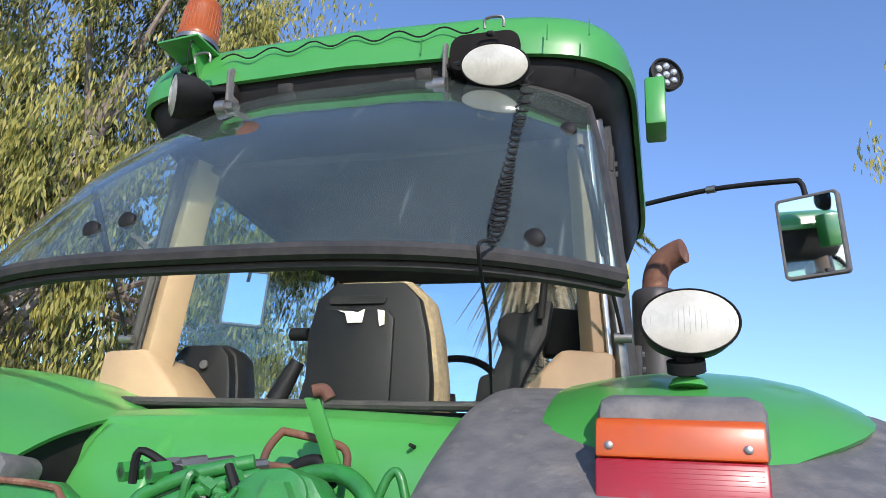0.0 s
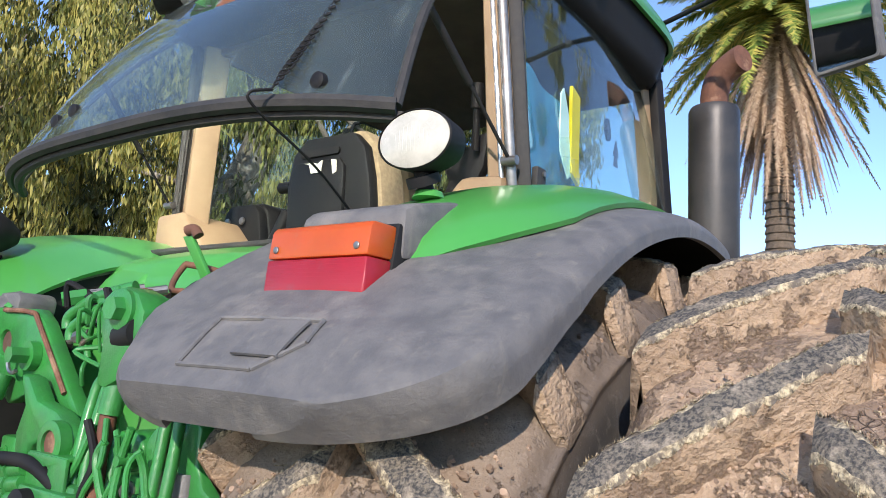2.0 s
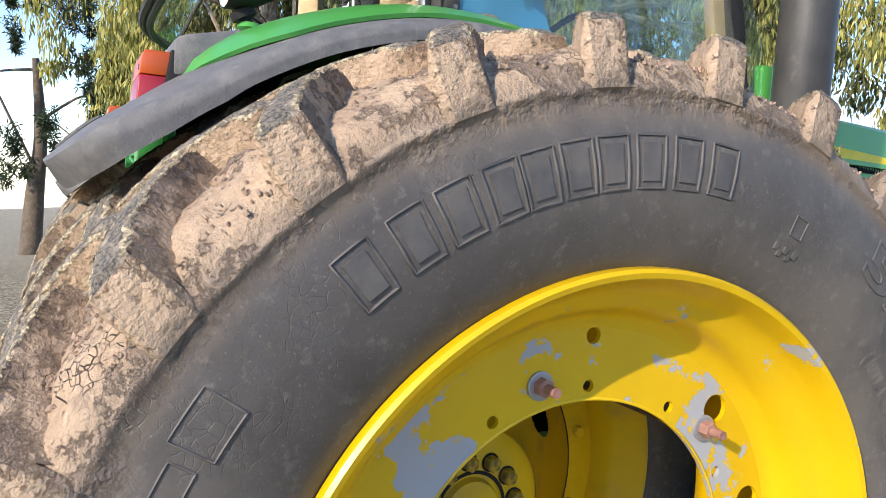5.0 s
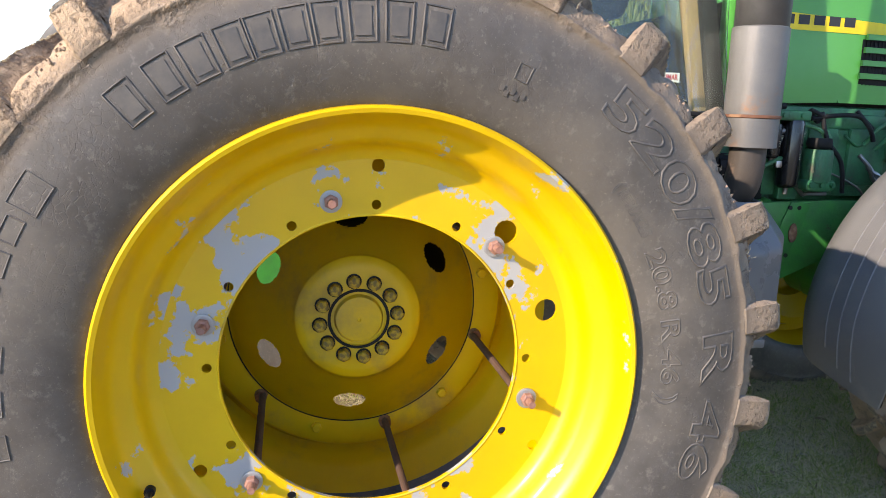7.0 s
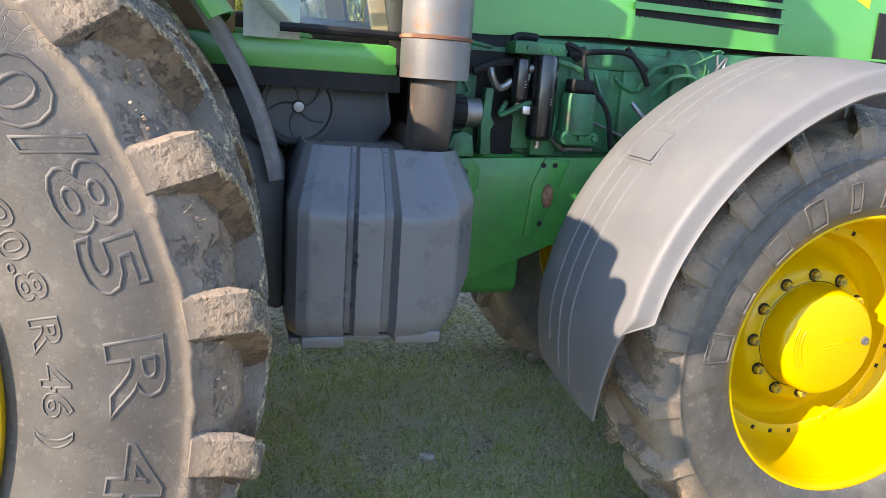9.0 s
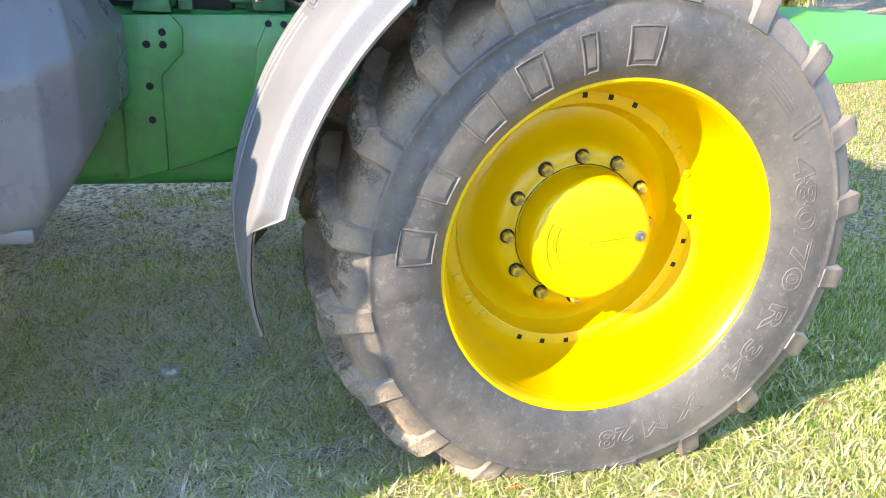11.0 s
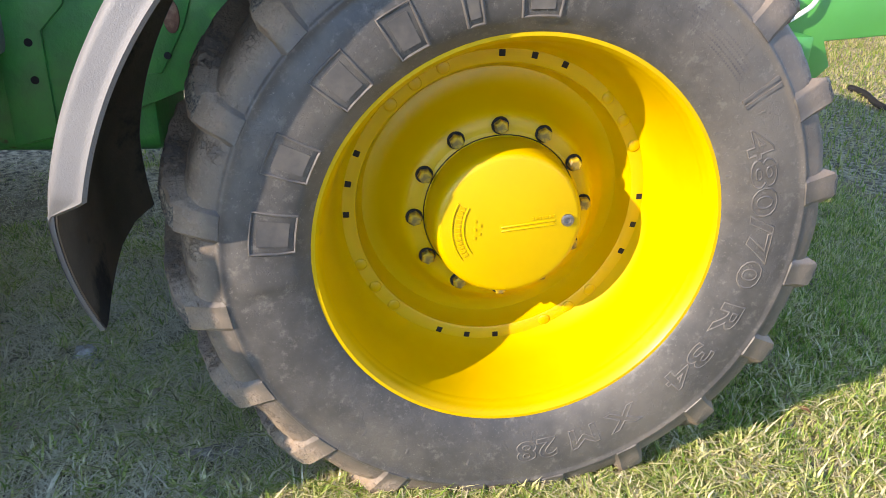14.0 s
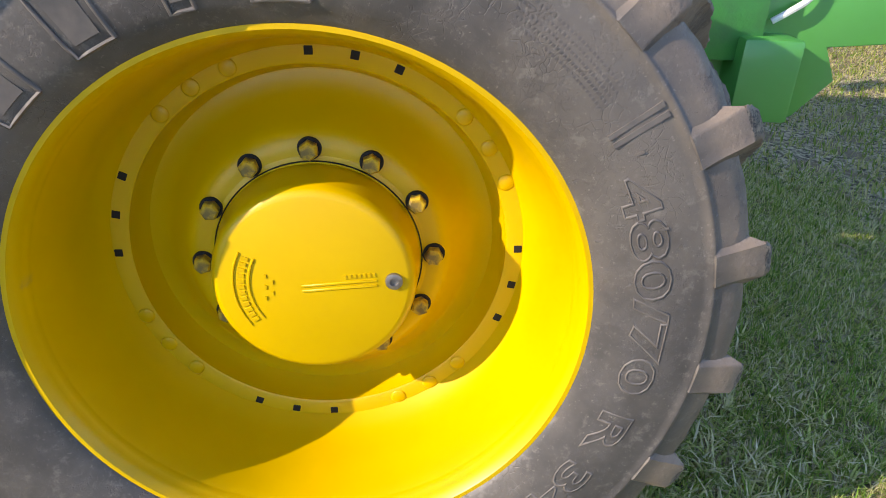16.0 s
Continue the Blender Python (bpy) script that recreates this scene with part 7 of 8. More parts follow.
for y, w in ((1.927, 0.085), (2.018, 0.115)):
    head = part("filter_head", B((0.11, w, 0.045), (0.045, y, 1.600), (0, 0, 0), 0.010), ENGINE, engine)
    part("bolt", rod(bmesh.new(), (0.10, y + 0.01, 1.60), (0.108, y + 0.01, 1.60), 0.011, seg=6), ENGINE, head)
part("bowl_flange", prism(round_rect(0.15, 0.05, 0.02, cx=2.163, cy=1.295), "x", 0.0, 0.10, 0.006), ENGINE, engine)
for dy in (-0.055, 0.0, 0.055):
    part("flange_bolt", rod(bmesh.new(), (0.10, 2.163 + dy, 1.297), (0.114, 2.163 + dy, 1.297), 0.012, seg=6), ENGINE, engine)
part("drain_tap", B((0.02, 0.03, 0.03), (0.07, 1.955, 1.385), (0, 0, 0), 0.004), ALU, engine)
r2 = random.Random(3)
for k in range(16):
    y0 = 1.68 + 0.07 * k
    z0 = r2.uniform(1.35, 1.60)
    pts = [(0.0 + r2.uniform(0.02, 0.07), y0, z0)]
    for j in range(4):
        p = pts[-1]
        pts.append((min(0.09, max(0.0, p[0] + r2.uniform(-0.03, 0.03))), p[1] + r2.uniform(-0.03, 0.13), max(1.25, min(1.64, p[2] + r2.uniform(-0.10, 0.10)))))
    part("engine_pipe", tube(bmesh.new(), pts, r2.choice((0.005, 0.007, 0.010, 0.014)), 8, 5), r2.choice((ENGINE, ENGINE, ENGINE, BLACK, STEEL)), engine)
for y0, z0, pts in ((0, 0, [(0.05, 2.16, 1.62), (0.08, 2.18, 1.50), (0.075, 2.27, 1.40), (0.06, 2.31, 1.26)]), (0, 0, [(0.06, 2.33, 1.63), (0.09, 2.38, 1.56), (0.08, 2.42, 1.50)]), (0, 0, [(0.05, 2.40, 1.48), (0.09, 2.45, 1.57), (0.09, 2.56, 1.58), (0.07, 2.60, 1.50)]), (0, 0, [(0.05, 2.46, 1.46), (0.10, 2.50, 1.53), (0.09, 2.60, 1.54), (0.07, 2.66, 1.48)])):
    part("injector_pipe", tube(bmesh.new(), pts, 0.010, 8, 6), BLACK if pts[0][1] < 2.35 else ENGINE, engine)


# Firewall, radiator box, engine top: black fillers added to stop daylight showing through.
part("firewall", B((1.02, 0.05, 0.80), (XC - 0.0, 1.50, 1.62)), BLACK, tractor)
part("heat_shield", prism([(1.42, 1.28), (1.60, 1.27), (1.60, 1.63), (1.42, 1.66)], "x", -0.02, 0.0, 0.004), BLACK, tractor)
part("radiator_box", B((0.26, 0.55, 0.75), (XC, 3.50, 1.42), (0, 0, 0), 0.02), BLACK, tractor, "dark radiator housing under the hood")
part("engine_top", B((0.24, 2.2, 0.50), (XC, 2.65, 1.86), (0, 0, 0), 0.02), BLACK, engine)


def hood_section(y):
    """Half width, top and lower edge of the hood at a place along the tractor."""
    t = (y - 1.50) / 2.45
    return 0.165 + 0.02 * math.sin(math.pi * t) - 0.02 * t, 2.20 - 0.10 * t ** 2, 1.60 + 0.075 * math.sin(math.pi * min(1, t * 0.95 + 0.02)) ** 0.8


def hood(u, v):
    y = 1.50 + 2.45 * u
    hw, top, low = hood_section(y)
    nose = max(0, (u - 0.90) / 0.10)
    a = v * 2 - 1
    s = abs(a)
    if s > 0.35:
        k = (s - 0.35) / 0.65
        x = hw * (0.90 + 0.12 * math.sin(k * math.pi / 2))
        z = top - 0.035 - (top - 0.035 - low) * k
    else:
        k = s / 0.35
        x = hw * 0.90 * k
        z = top - 0.035 * k ** 3
    return (XC + (x * (1 - 0.25 * nose ** 2)) * (1 if a > 0 else -1), y, z - 0.10 * nose ** 2)


hood_ob = part("hood", sheet(hood, 40, 40, -0.008), GREEN, tractor, "long glossy green engine hood", smooth=50)


def hood_side(y, z, off):
    hw, top, low = hood_section(y)
    k = (top - 0.035 - z) / (top - 0.035 - low)
    return Vector((XC + hw * (0.90 + 0.12 * math.sin(max(0, min(1, k)) * math.pi / 2)) + off, y, z))


def hood_decal(name, outline_lo, outline_hi, y0, y1, off, thick, material, label=""):
    return part(name, sheet(lambda u, v: hood_side(y0 + (y1 - y0) * u, outline_lo(u) + (outline_hi(u) - outline_lo(u)) * v, off), 24, 3, -thick), material, hood_ob, label)


hood_decal("yellow_stripe", lambda u: 1.985 - 0.10 * max(0, u - 0.45) ** 1.2 - 0.02 * u, lambda u: 2.065 - 0.10 * u ** 1.5 - 0.095 * max(0, (u - 0.8) / 0.2) ** 1.5, 1.56, 3.47, 0.001, 0.0015, DECAL_YELLOW, "yellow stripe along the hood")
for k in range(9):
    y = 1.64 + 0.078 * k + (0.03 if k > 3 else 0)
    part("maker_name", B((0.002, 0.055, 0.042), (hood_side(y, 2.005, 0.004) + hood_side(y + 0.055, 2.045, 0.004)) / 2), DARK_INK, hood_ob)
bm, w = letters("7920", 0.058, 0.0015)
for one in split_characters(bm):
    for v in one.verts:
        c = v.co.copy()
        v.co = hood_side(3.235 + c.x * 0.24 / w, 1.937 + c.y - 0.10 * c.x, 0.004 + c.z)
    part("model_number", one, DARK_INK, hood_ob, smooth=0)
bm.free()
# louvred grille: dark opening with green slats
hood_decal("grille_backing", lambda u: 1.735 + 0.02 * (1 - u), lambda u: 1.955 - 0.06 * u ** 2, 2.40, 3.04, 0.001, 0.002, BLACK, "dark mesh behind the louvres")
for k in range(4):
    z = 1.760 + 0.058 * k
    hood_decal("louvre", lambda u, z=z: z + 0.018 - 0.006 * u, lambda u, z=z: z + 0.043 - 0.010 * u, 2.385 + 0.008 * k, 3.05 - 0.01 * k, 0.010, 0.014, GREEN)
for k in range(30):
    y = 2.42 + 0.0205 * k
    b = B((0.004, 0.004, 0.20), hood_side(y, 1.85, 0.004))
    part("grille_bar", b, BLACK, hood_ob)
hood_decal("lower_crease", lambda u: 1.665, lambda u: 1.675, 2.3, 3.9, 0.004, 0.006, GREEN)
hood_decal("front_grille", lambda u: 1.60, lambda u: 1.86 - 0.02 * u, 3.52, 3.85, 0.003, 0.006, BLACK, "black nose grille")

# ---- front fender ----
def ff_r(th, x):
    """Radius of the front mudguard's top round the wheel: crowned across, lower at the front end."""
    return 0.974 - 0.030 * max(0.0, (x - 0.58) / 0.34) ** 2 - 0.030 * max(0.0, (0.46 - x) / 0.1) ** 2 - 0.050 * max(0.0, (112 - th) / 15) ** 2 - 0.030 * max(0.0, (th - 172) / 17)


def ffender(u, v):
    """Curved mudguard with a rolled, downturned outer flange; its tail is cut back to a point, its front rounded off."""
    th = 190.2 - 93.2 * u
    cut = max(0.0, min(1.0, (th - 167.5) / 3.5))
    front = max(0.0, (104 - th) / 7)
    x_out = 0.918 - 0.118 * max(0.0, (th - 171) / 18) ** 1.1 - 0.10 * front ** 2.5
    x0 = 0.31 + (x_out - 0.315) * max(0.0, (th - 184.5) / 5.7) + 0.10 * front ** 3
    if v < 0.70:
        x = x0 + (x_out - x0) * v / 0.70
        drop = 0.0
    else:
        a = (v - 0.70) / 0.30
        bend = min(1.0, a / 0.4)
        x = x_out + (0.030 * math.sin(bend * math.pi / 2) + 0.008 * max(0.0, a - 0.4) / 0.6 + 0.006 * max(0.0, a - 0.9) / 0.1) * (1 - cut)
        drop = (0.018 * (1 - math.cos(bend * math.pi / 2)) + 0.046 * max(0.0, a - 0.4) / 0.6) * (1 - cut) * (1 - 0.25 * min(1, front))
    r = ff_r(th, min(x, x_out)) - drop
    return (x, FAXLE.y + r * math.cos(radians(th)), FAXLE.z + r * math.sin(radians(th)))


ff = part("front_fender", sheet(ffender, 110, 40, -0.010), GREY_PLASTIC, tractor, "sun-bleached grey plastic front fender with moulded ribs", smooth=50)

part("underside", sheet(lambda u, v: Vector(ffender(0.004 + 0.99 * u, 0.01 + 0.70 * v)) - Vector((0, math.cos(radians(190.2 - 93.2 * u)), math.sin(radians(190.2 - 93.2 * u)))) * 0.0125, 80, 20, -0.003), MUDDY_DARK, ff, "dark muddy underside of the mudguard")


def on_ff(th, x, up=0.004):
    r = ff_r(th, x) + up
    return Vector((x, FAXLE.y + r * math.cos(radians(th)), FAXLE.z + r * math.sin(radians(th))))


for x, spans in ((0.530, ((180, 108),)), (0.600, ((184, 144), (134.5, 108))), (0.670, ((186, 144), (134.5, 110)))):
    for a, b in spans:
        part("rib", tube(bmesh.new(), [on_ff(a + (b - a) * k / 14, x, -0.001) for k in range(15)], 0.0050, 8, 2), GREY_PLASTIC, ff)
fr = bmesh.new()
pts = [(136, 0.545), (136, 0.675), (142.6, 0.690), (142.6, 0.555), (136, 0.545)]
for a, b in zip(pts, pts[1:]):
    tube(fr, [on_ff(a[0] + (b[0] - a[0]) * k / 4, a[1] + (b[1] - a[1]) * k / 4, -0.001) for k in range(5)], 0.0055, 8, 2)
part("moulded_frame", fr, GREY_PLASTIC, ff)
part("moulded_panel", sheet(lambda u, v: on_ff(136.3 + 6.0 * u, 0.55 + 0.13 * v, 0.003), 6, 6, -0.004), GREY_PLASTIC, ff)
twin = mirrored(ff, "front_fender")
part("fender_stay", tube(bmesh.new(), [(0.1, 2.9, 0.95), (0.25, 2.75, 1.35), (0.42, 2.6, 1.52)], 0.02, 10, 4), BLACK, tractor)

# ---- front support ----
nose = part("front_support", prism([(3.70, 0.86), (4.05, 0.85), (4.14, 0.95), (4.10, 1.03), (4.40, 1.06), (4.60, 1.06), (4.60, 1.30), (4.02, 1.30), (3.70, 1.15)], "x", -0.06, 0.0, 0.006), GREEN, tractor, "green front linkage bracket")
part("cross_beam", prism([(3.84, 0.86), (3.99, 0.86), (3.99, 1.06), (3.84, 1.06)], "x", -0.55, 0.10, 0.01), GREEN, nose)
part("support_plate", prism([(3.70, 0.86), (4.05, 0.85), (4.14, 0.95), (4.10, 1.03), (4.40, 1.06), (4.60, 1.06), (4.60, 1.30), (4.02, 1.30), (3.70, 1.15)], "x", 2 * XC, 2 * XC + 0.06, 0.006), GREEN, nose)
part("rope", tube(bmesh.new(), [(0.02, 3.93, 1.09), (0.03, 3.97, 1.12), (0.025, 4.01, 1.15), (0.02, 4.03, 1.20)], 0.008, 8, 4), WHITE, nose, "short end of pale rope")

# ---- signs on the door ----
sign = part("no_smoking_sign", prism([(-0.06, -0.017), (0.06, -0.017), (0.06, 0.017), (-0.06, 0.017)], "y", -0.001, 0.001), WHITE, tractor, "white and red no-smoking sticker on the door glass")
sign.matrix_basis = pose(0.468, 1.16, 1.715, 0, 0, 90)
bm, w = letters("NO FUMAR", 0.020, 0.0006)
for v in bm.verts:
    v.co = Vector((v.co.x * 0.105 / w, -0.0016 - v.co.z, v.co.y))
part("sign_text", bm, RED_INK, sign, smooth=0)
bm = bmesh.new()
for k in range(14):
    for j in range(2):
        box(bm, (0.05 - 0.02 * ((k * 7 + j) % 3) / 2, 0.001, 0.004), (-0.032 + 0.062 * j, -0.002, -0.03 - 0.008 * k))
box(bm, (0.15, 0.0008, 0.15), (0, -0.0005, -0.09))
label_sheet = part("instruction_label", bm, [LABEL_DIM], tractor, "pale instruction label with small print on the door glass")
label_sheet.matrix_basis = pose(0.469, 1.05, 1.72, 0, 0, 90)


# ---- ground ----
def ground_z(x, y):
    d = math.hypot(x - 0.5, y - 2.0)
    g = max(0.0, min(1.0, (d - 4.5) / 22))
    g = g * g * (3 - 2 * g)
    near = 0.012 * noise.noise(Vector((x * 0.9, y * 0.9, 1.3))) + 0.006 * noise.noise(Vector((x * 3.1, y * 3.1, 4.0)))
    return g * (0.094 * y + 0.044 * x) + near * min(1, 30 / (d + 1))


GRASS_SOIL = mat("grassy_soil", (0.58, 0.49, 0.32), 0.95, second=(0.085, 0.068, 0.042), scale=26.0, amount=0.28, bump=0.05, bump_scale=70, third=(0.25, 0.19, 0.115), third_scale=3.2, third_at=0.56, third_soft=0.06)
bm = bmesh.new()
radii = [0.0] + [0.22 * 1.062 ** k for k in range(150)]
radii = [r for r in radii if r < 1600]
seg = 128
rows = []
for r in radii:
    row = []
    for k in range(seg if r else 1):
        a = 2 * math.pi * k / seg
        x, y = 0.5 + r * math.cos(a), 2.0 + r * math.sin(a)
        row.append(bm.verts.new((x, y, ground_z(x, y))))
    rows.append(row)
for k in range(seg):
    bm.faces.new((rows[0][0], rows[1][k], rows[1][(k + 1) % seg]))
for u, v in zip(rows[1:], rows[2:]):
    for k in range(seg):
        bm.faces.new((u[k], v[k], v[(k + 1) % seg], u[(k + 1) % seg]))
tagged(part("ground", bm, GRASS_SOIL, None, smooth=180), "patchy dry lawn of short grass and bare soil", "ground", kind="structure")


def leafy(name, colours, trans=0.25, rough=0.6):
    """Leaf surface: tone by leaf from a ramp of colours, some light let through."""
    m = bpy.data.materials.new(name)
    m.use_nodes = True
    N, L = m.node_tree.nodes, m.node_tree.links
    b = N["Principled BSDF"]
    b.inputs["Roughness"].default_value = rough
    b.inputs["Specular IOR Level"].default_value = 0.3
    g = N.new("ShaderNodeNewGeometry")
    r = N.new("ShaderNodeValToRGB")
    r.color_ramp.elements[0].color = (*colours[0], 1)
    r.color_ramp.elements[1].color = (*colours[-1], 1)
    for i, c in enumerate(colours[1:-1]):
        e = r.color_ramp.elements.new((i + 1) / (len(colours) - 1))
        e.color = (*c, 1)
    L.new(g.outputs["Random Per Island"], r.inputs[0])
    L.new(r.outputs[0], b.inputs["Base Color"])
    t = N.new("ShaderNodeBsdfTranslucent")
    L.new(r.outputs[0], t.inputs["Color"])
    mx = N.new("ShaderNodeMixShader")
    mx.inputs[0].default_value = trans
    L.new(b.outputs[0], mx.inputs[1])
    L.new(t.outputs[0], mx.inputs[2])
    L.new(mx.outputs[0], N["Material Output"].inputs["Surface"])
    return m


def quick_mesh(name, verts, faces, material, label, category, kind="", parent=None):
    me = bpy.data.meshes.new(name)
    me.from_pydata(verts, [], faces)
    me.materials.append(material)
    ob = place(name, me, parent)
    if parent is None:
        tagged(ob, label, category, kind=kind)
    elif label:
        tagged(ob, label)
    return ob


def lawn(x, y):
    """How green the lawn is at a place: patchy and trodden under the tractor, fuller in the open."""
    open_air = min(1.0, max(0.0, (y - 2.5) / 0.9)) if x < 0.75 else min(1.0, max(0.0, (y - 1.6) / 0.9))
    return 0.55 * noise.noise(Vector((x * 1.7, y * 1.7, 9.0))) + 0.75 * noise.noise(Vector((x * 5.5, y * 5.5, 2.0))) + 0.5 * noise.noise(Vector((x * 19, y * 19, 5.0))) + 0.5 * noise.noise(Vector((x * 46, y * 46, 7.0))) + 0.95 * open_air - 0.32


def blades(count, x0, x1, y0, y1, h, w, seed, low=-0.1, high=9.0, flat=1.0, bent=True, clump=0):
    """Grass by numpy, where the lawn's green lies between low and high: each blade a bent strip of five points, or one thin triangle; with clump, so many stand together in a tuft."""
    R = np.random.RandomState(seed)
    x = R.uniform(x0, x1, count)
    y = R.uniform(y0, y1, count)
    if clump:
        near = R.uniform(0.008, 0.030, count // clump).repeat(clump)
        x = x[:count // clump].repeat(clump) + R.normal(size=len(near)) * near
        y = y[:count // clump].repeat(clump) + R.normal(size=len(near)) * near
        count = len(x)
    g = np.array([lawn(a, b) for a, b in zip(x, y)]) + R.uniform(-0.3, 0.3, count)
    rim = np.minimum(np.minimum(x - x0, x1 - x), np.minimum(y - y0, y1 - y)) / (0.14 * min(x1 - x0, y1 - y0))
    keep = (g > low) & (g < high) & (R.rand(count) < rim)
    x, y, g = x[keep], y[keep], g[keep]
    n = len(x)
    z = np.array([ground_z(a, b) for a, b in zip(x, y)]) - 0.003
    hh = h * R.uniform(0.35, 1.25, n) * (1 + 0.25 * np.clip(g, -1, 1))
    ang = R.uniform(0, 2 * np.pi, n)
    bend = R.uniform(0.2, 1.6, n) * hh * flat
    dx, dy = np.cos(ang), np.sin(ang)
    ww = w * R.uniform(0.6, 1.3, n) / 2
    px, py = -dy * ww, dx * ww
    if not bent:
        P = np.empty((n, 3, 3))
        P[:, 0] = np.stack((x - px, y - py, z), 1)
        P[:, 1] = np.stack((x + px, y + py, z), 1)
        P[:, 2] = np.stack((x + dx * bend, y + dy * bend, z + hh * R.uniform(0.6, 1.0, n)), 1)
        i = np.arange(n) * 3
        return P.reshape(-1, 3).tolist(), np.stack((i, i + 1, i + 2), 1).tolist()
    P = np.empty((n, 5, 3))
    P[:, 0] = np.stack((x - px, y - py, z), 1)
    P[:, 1] = np.stack((x + px, y + py, z), 1)
    mx, my, mz = x + dx * bend * 0.35, y + dy * bend * 0.35, z + hh * 0.62
    P[:, 2] = np.stack((mx + px * 0.8, my + py * 0.8, mz), 1)
    P[:, 3] = np.stack((mx - px * 0.8, my - py * 0.8, mz), 1)
    P[:, 4] = np.stack((x + dx * bend, y + dy * bend, z + hh * R.uniform(0.75, 1.0, n)), 1)
    i = np.arange(n) * 5
    quads = np.stack((i, i + 1, i + 2, i + 3), 1).tolist()
    tris = np.stack((i + 3, i + 2, i + 4), 1).tolist()
    return P.reshape(-1, 3).tolist(), quads + tris


GRASS = leafy("short_lawn_grass", [(0.09, 0.17, 0.025), (0.17, 0.29, 0.04), (0.30, 0.42, 0.07), (0.46, 0.50, 0.13), (0.64, 0.58, 0.28), (0.74, 0.66, 0.42)], 0.35)
GRASS_FAR = leafy("trodden_lawn_grass", [(0.10, 0.18, 0.02), (0.17, 0.27, 0.035), (0.28, 0.33, 0.06), (0.42, 0.40, 0.13), (0.56, 0.48, 0.25), (0.30, 0.26, 0.12)], 0.35)
TUFT = leafy("fresh_grass", [(0.10, 0.22, 0.02), (0.17, 0.33, 0.035), (0.25, 0.42, 0.05)], 0.35)
STRAW = leafy("dry_grass", [(0.64, 0.55, 0.34), (0.80, 0.70, 0.48), (0.15, 0.11, 0.065), (0.48, 0.43, 0.17), (0.76, 0.66, 0.44), (0.30, 0.23, 0.14), (0.25, 0.30, 0.07)], 0.15)
GRASS_MIX = leafy("half_dry_grass", [(0.18, 0.26, 0.045), (0.34, 0.42, 0.10), (0.50, 0.52, 0.17), (0.68, 0.61, 0.32), (0.80, 0.71, 0.46), (0.20, 0.16, 0.07)], 0.3)
STRAW_PALE = leafy("bleached_stalks", [(0.70, 0.61, 0.40), (0.82, 0.74, 0.53), (0.52, 0.43, 0.26), (0.76, 0.67, 0.46)], 0.2)
quick_mesh("grass", *blades(230000, -2.2, 1.7, 0.0, 5.6, 0.032, 0.0044, 1, 0.15), GRASS, "short green lawn grass with dry blades", "grass", "stuff")
quick_mesh("grass", *blades(260000, -2.2, 1.7, 0.0, 5.6, 0.018, 0.0046, 6, 0.05, 9.0, 2.2, False), GRASS, "fine low turf between the longer blades", "grass", "stuff")
quick_mesh("dry_grass", *blades(210000, -2.2, 1.7, -0.2, 5.6, 0.018, 0.0056, 2, -9.0, 0.30, 2.6, False), STRAW, "dry straw lying in the lawn", "dry grass", "stuff")
quick_mesh("grass", *blades(110000, -9.0, 1.0, 4.6, 14.0, 0.045, 0.009, 3, -0.2), GRASS_FAR, "lawn grass stretching away from the tractor", "grass", "stuff")
quick_mesh("grass", *blades(60000, -6.5, -1.5, 1.2, 5.4, 0.035, 0.007, 8, -0.1), GRASS_FAR, "lawn grass beyond the tractor", "grass", "stuff")
quick_mesh("grass", *blades(120000, -0.9, 1.5, 0.4, 3.6, 0.036, 0.0042, 14, -0.25, 9.0, 1.5), GRASS_MIX, "trodden half-dry tufts beside the tractor", "grass", "stuff")
quick_mesh("dry_grass", *blades(60000, -0.9, 1.5, 0.4, 3.6, 0.020, 0.0034, 15, -9.0, 0.55, 3.2), STRAW_PALE, "bleached straw beside the tractor", "dry grass", "stuff")
quick_mesh("dry_grass", *blades(42000, -2.0, 1.6, 0.0, 4.8, 0.016, 0.0034, 12, -9.0, 0.55, 4.5), STRAW_PALE, "long dry stalks lying over the lawn", "dry grass", "stuff")
quick_mesh("grass", *blades(70000, -1.0, 1.6, 0.3, 4.4, 0.044, 0.0066, 21, -0.45, 9.0, 1.3, True, 34), GRASS_MIX, "small tufts of olive-green grass", "grass", "stuff")
quick_mesh("dry_grass", *blades(30000, -1.0, 1.3, 0.3, 3.3, 0.036, 0.0048, 22, -9.0, 0.40, 2.8, True, 10), STRAW_PALE, "tangled pale straw on the trodden lawn", "dry grass", "stuff")
quick_mesh("grass", *blades(30000, -1.2, 1.5, 0.6, 4.8, 0.044, 0.0040, 4, 0.75), TUFT, "taller fresh green tufts in the lawn", "grass", "stuff")


def stone(at, s, m, label, category, seed):
    bm = bmesh.new()
    bmesh.ops.create_icosphere(bm, subdivisions=4, radius=1)
    for v in bm.verts:
        p = v.co + Vector((seed * 3.7, 0, 0))
        k = 1 + 0.5 * noise.noise(p * 1.4) + 0.30 * abs(noise.noise(p * 3.2)) + 0.12 * noise.noise(p * 8)
        v.co = Vector((v.co.x * s[0], v.co.y * s[1], v.co.z * s[2])) * k
    return tagged(part("stone" if category == "stone" else "clod", bm, m, None, loc=(at[0], at[1], ground_z(*at) + s[2] * 0.1)), label, category)


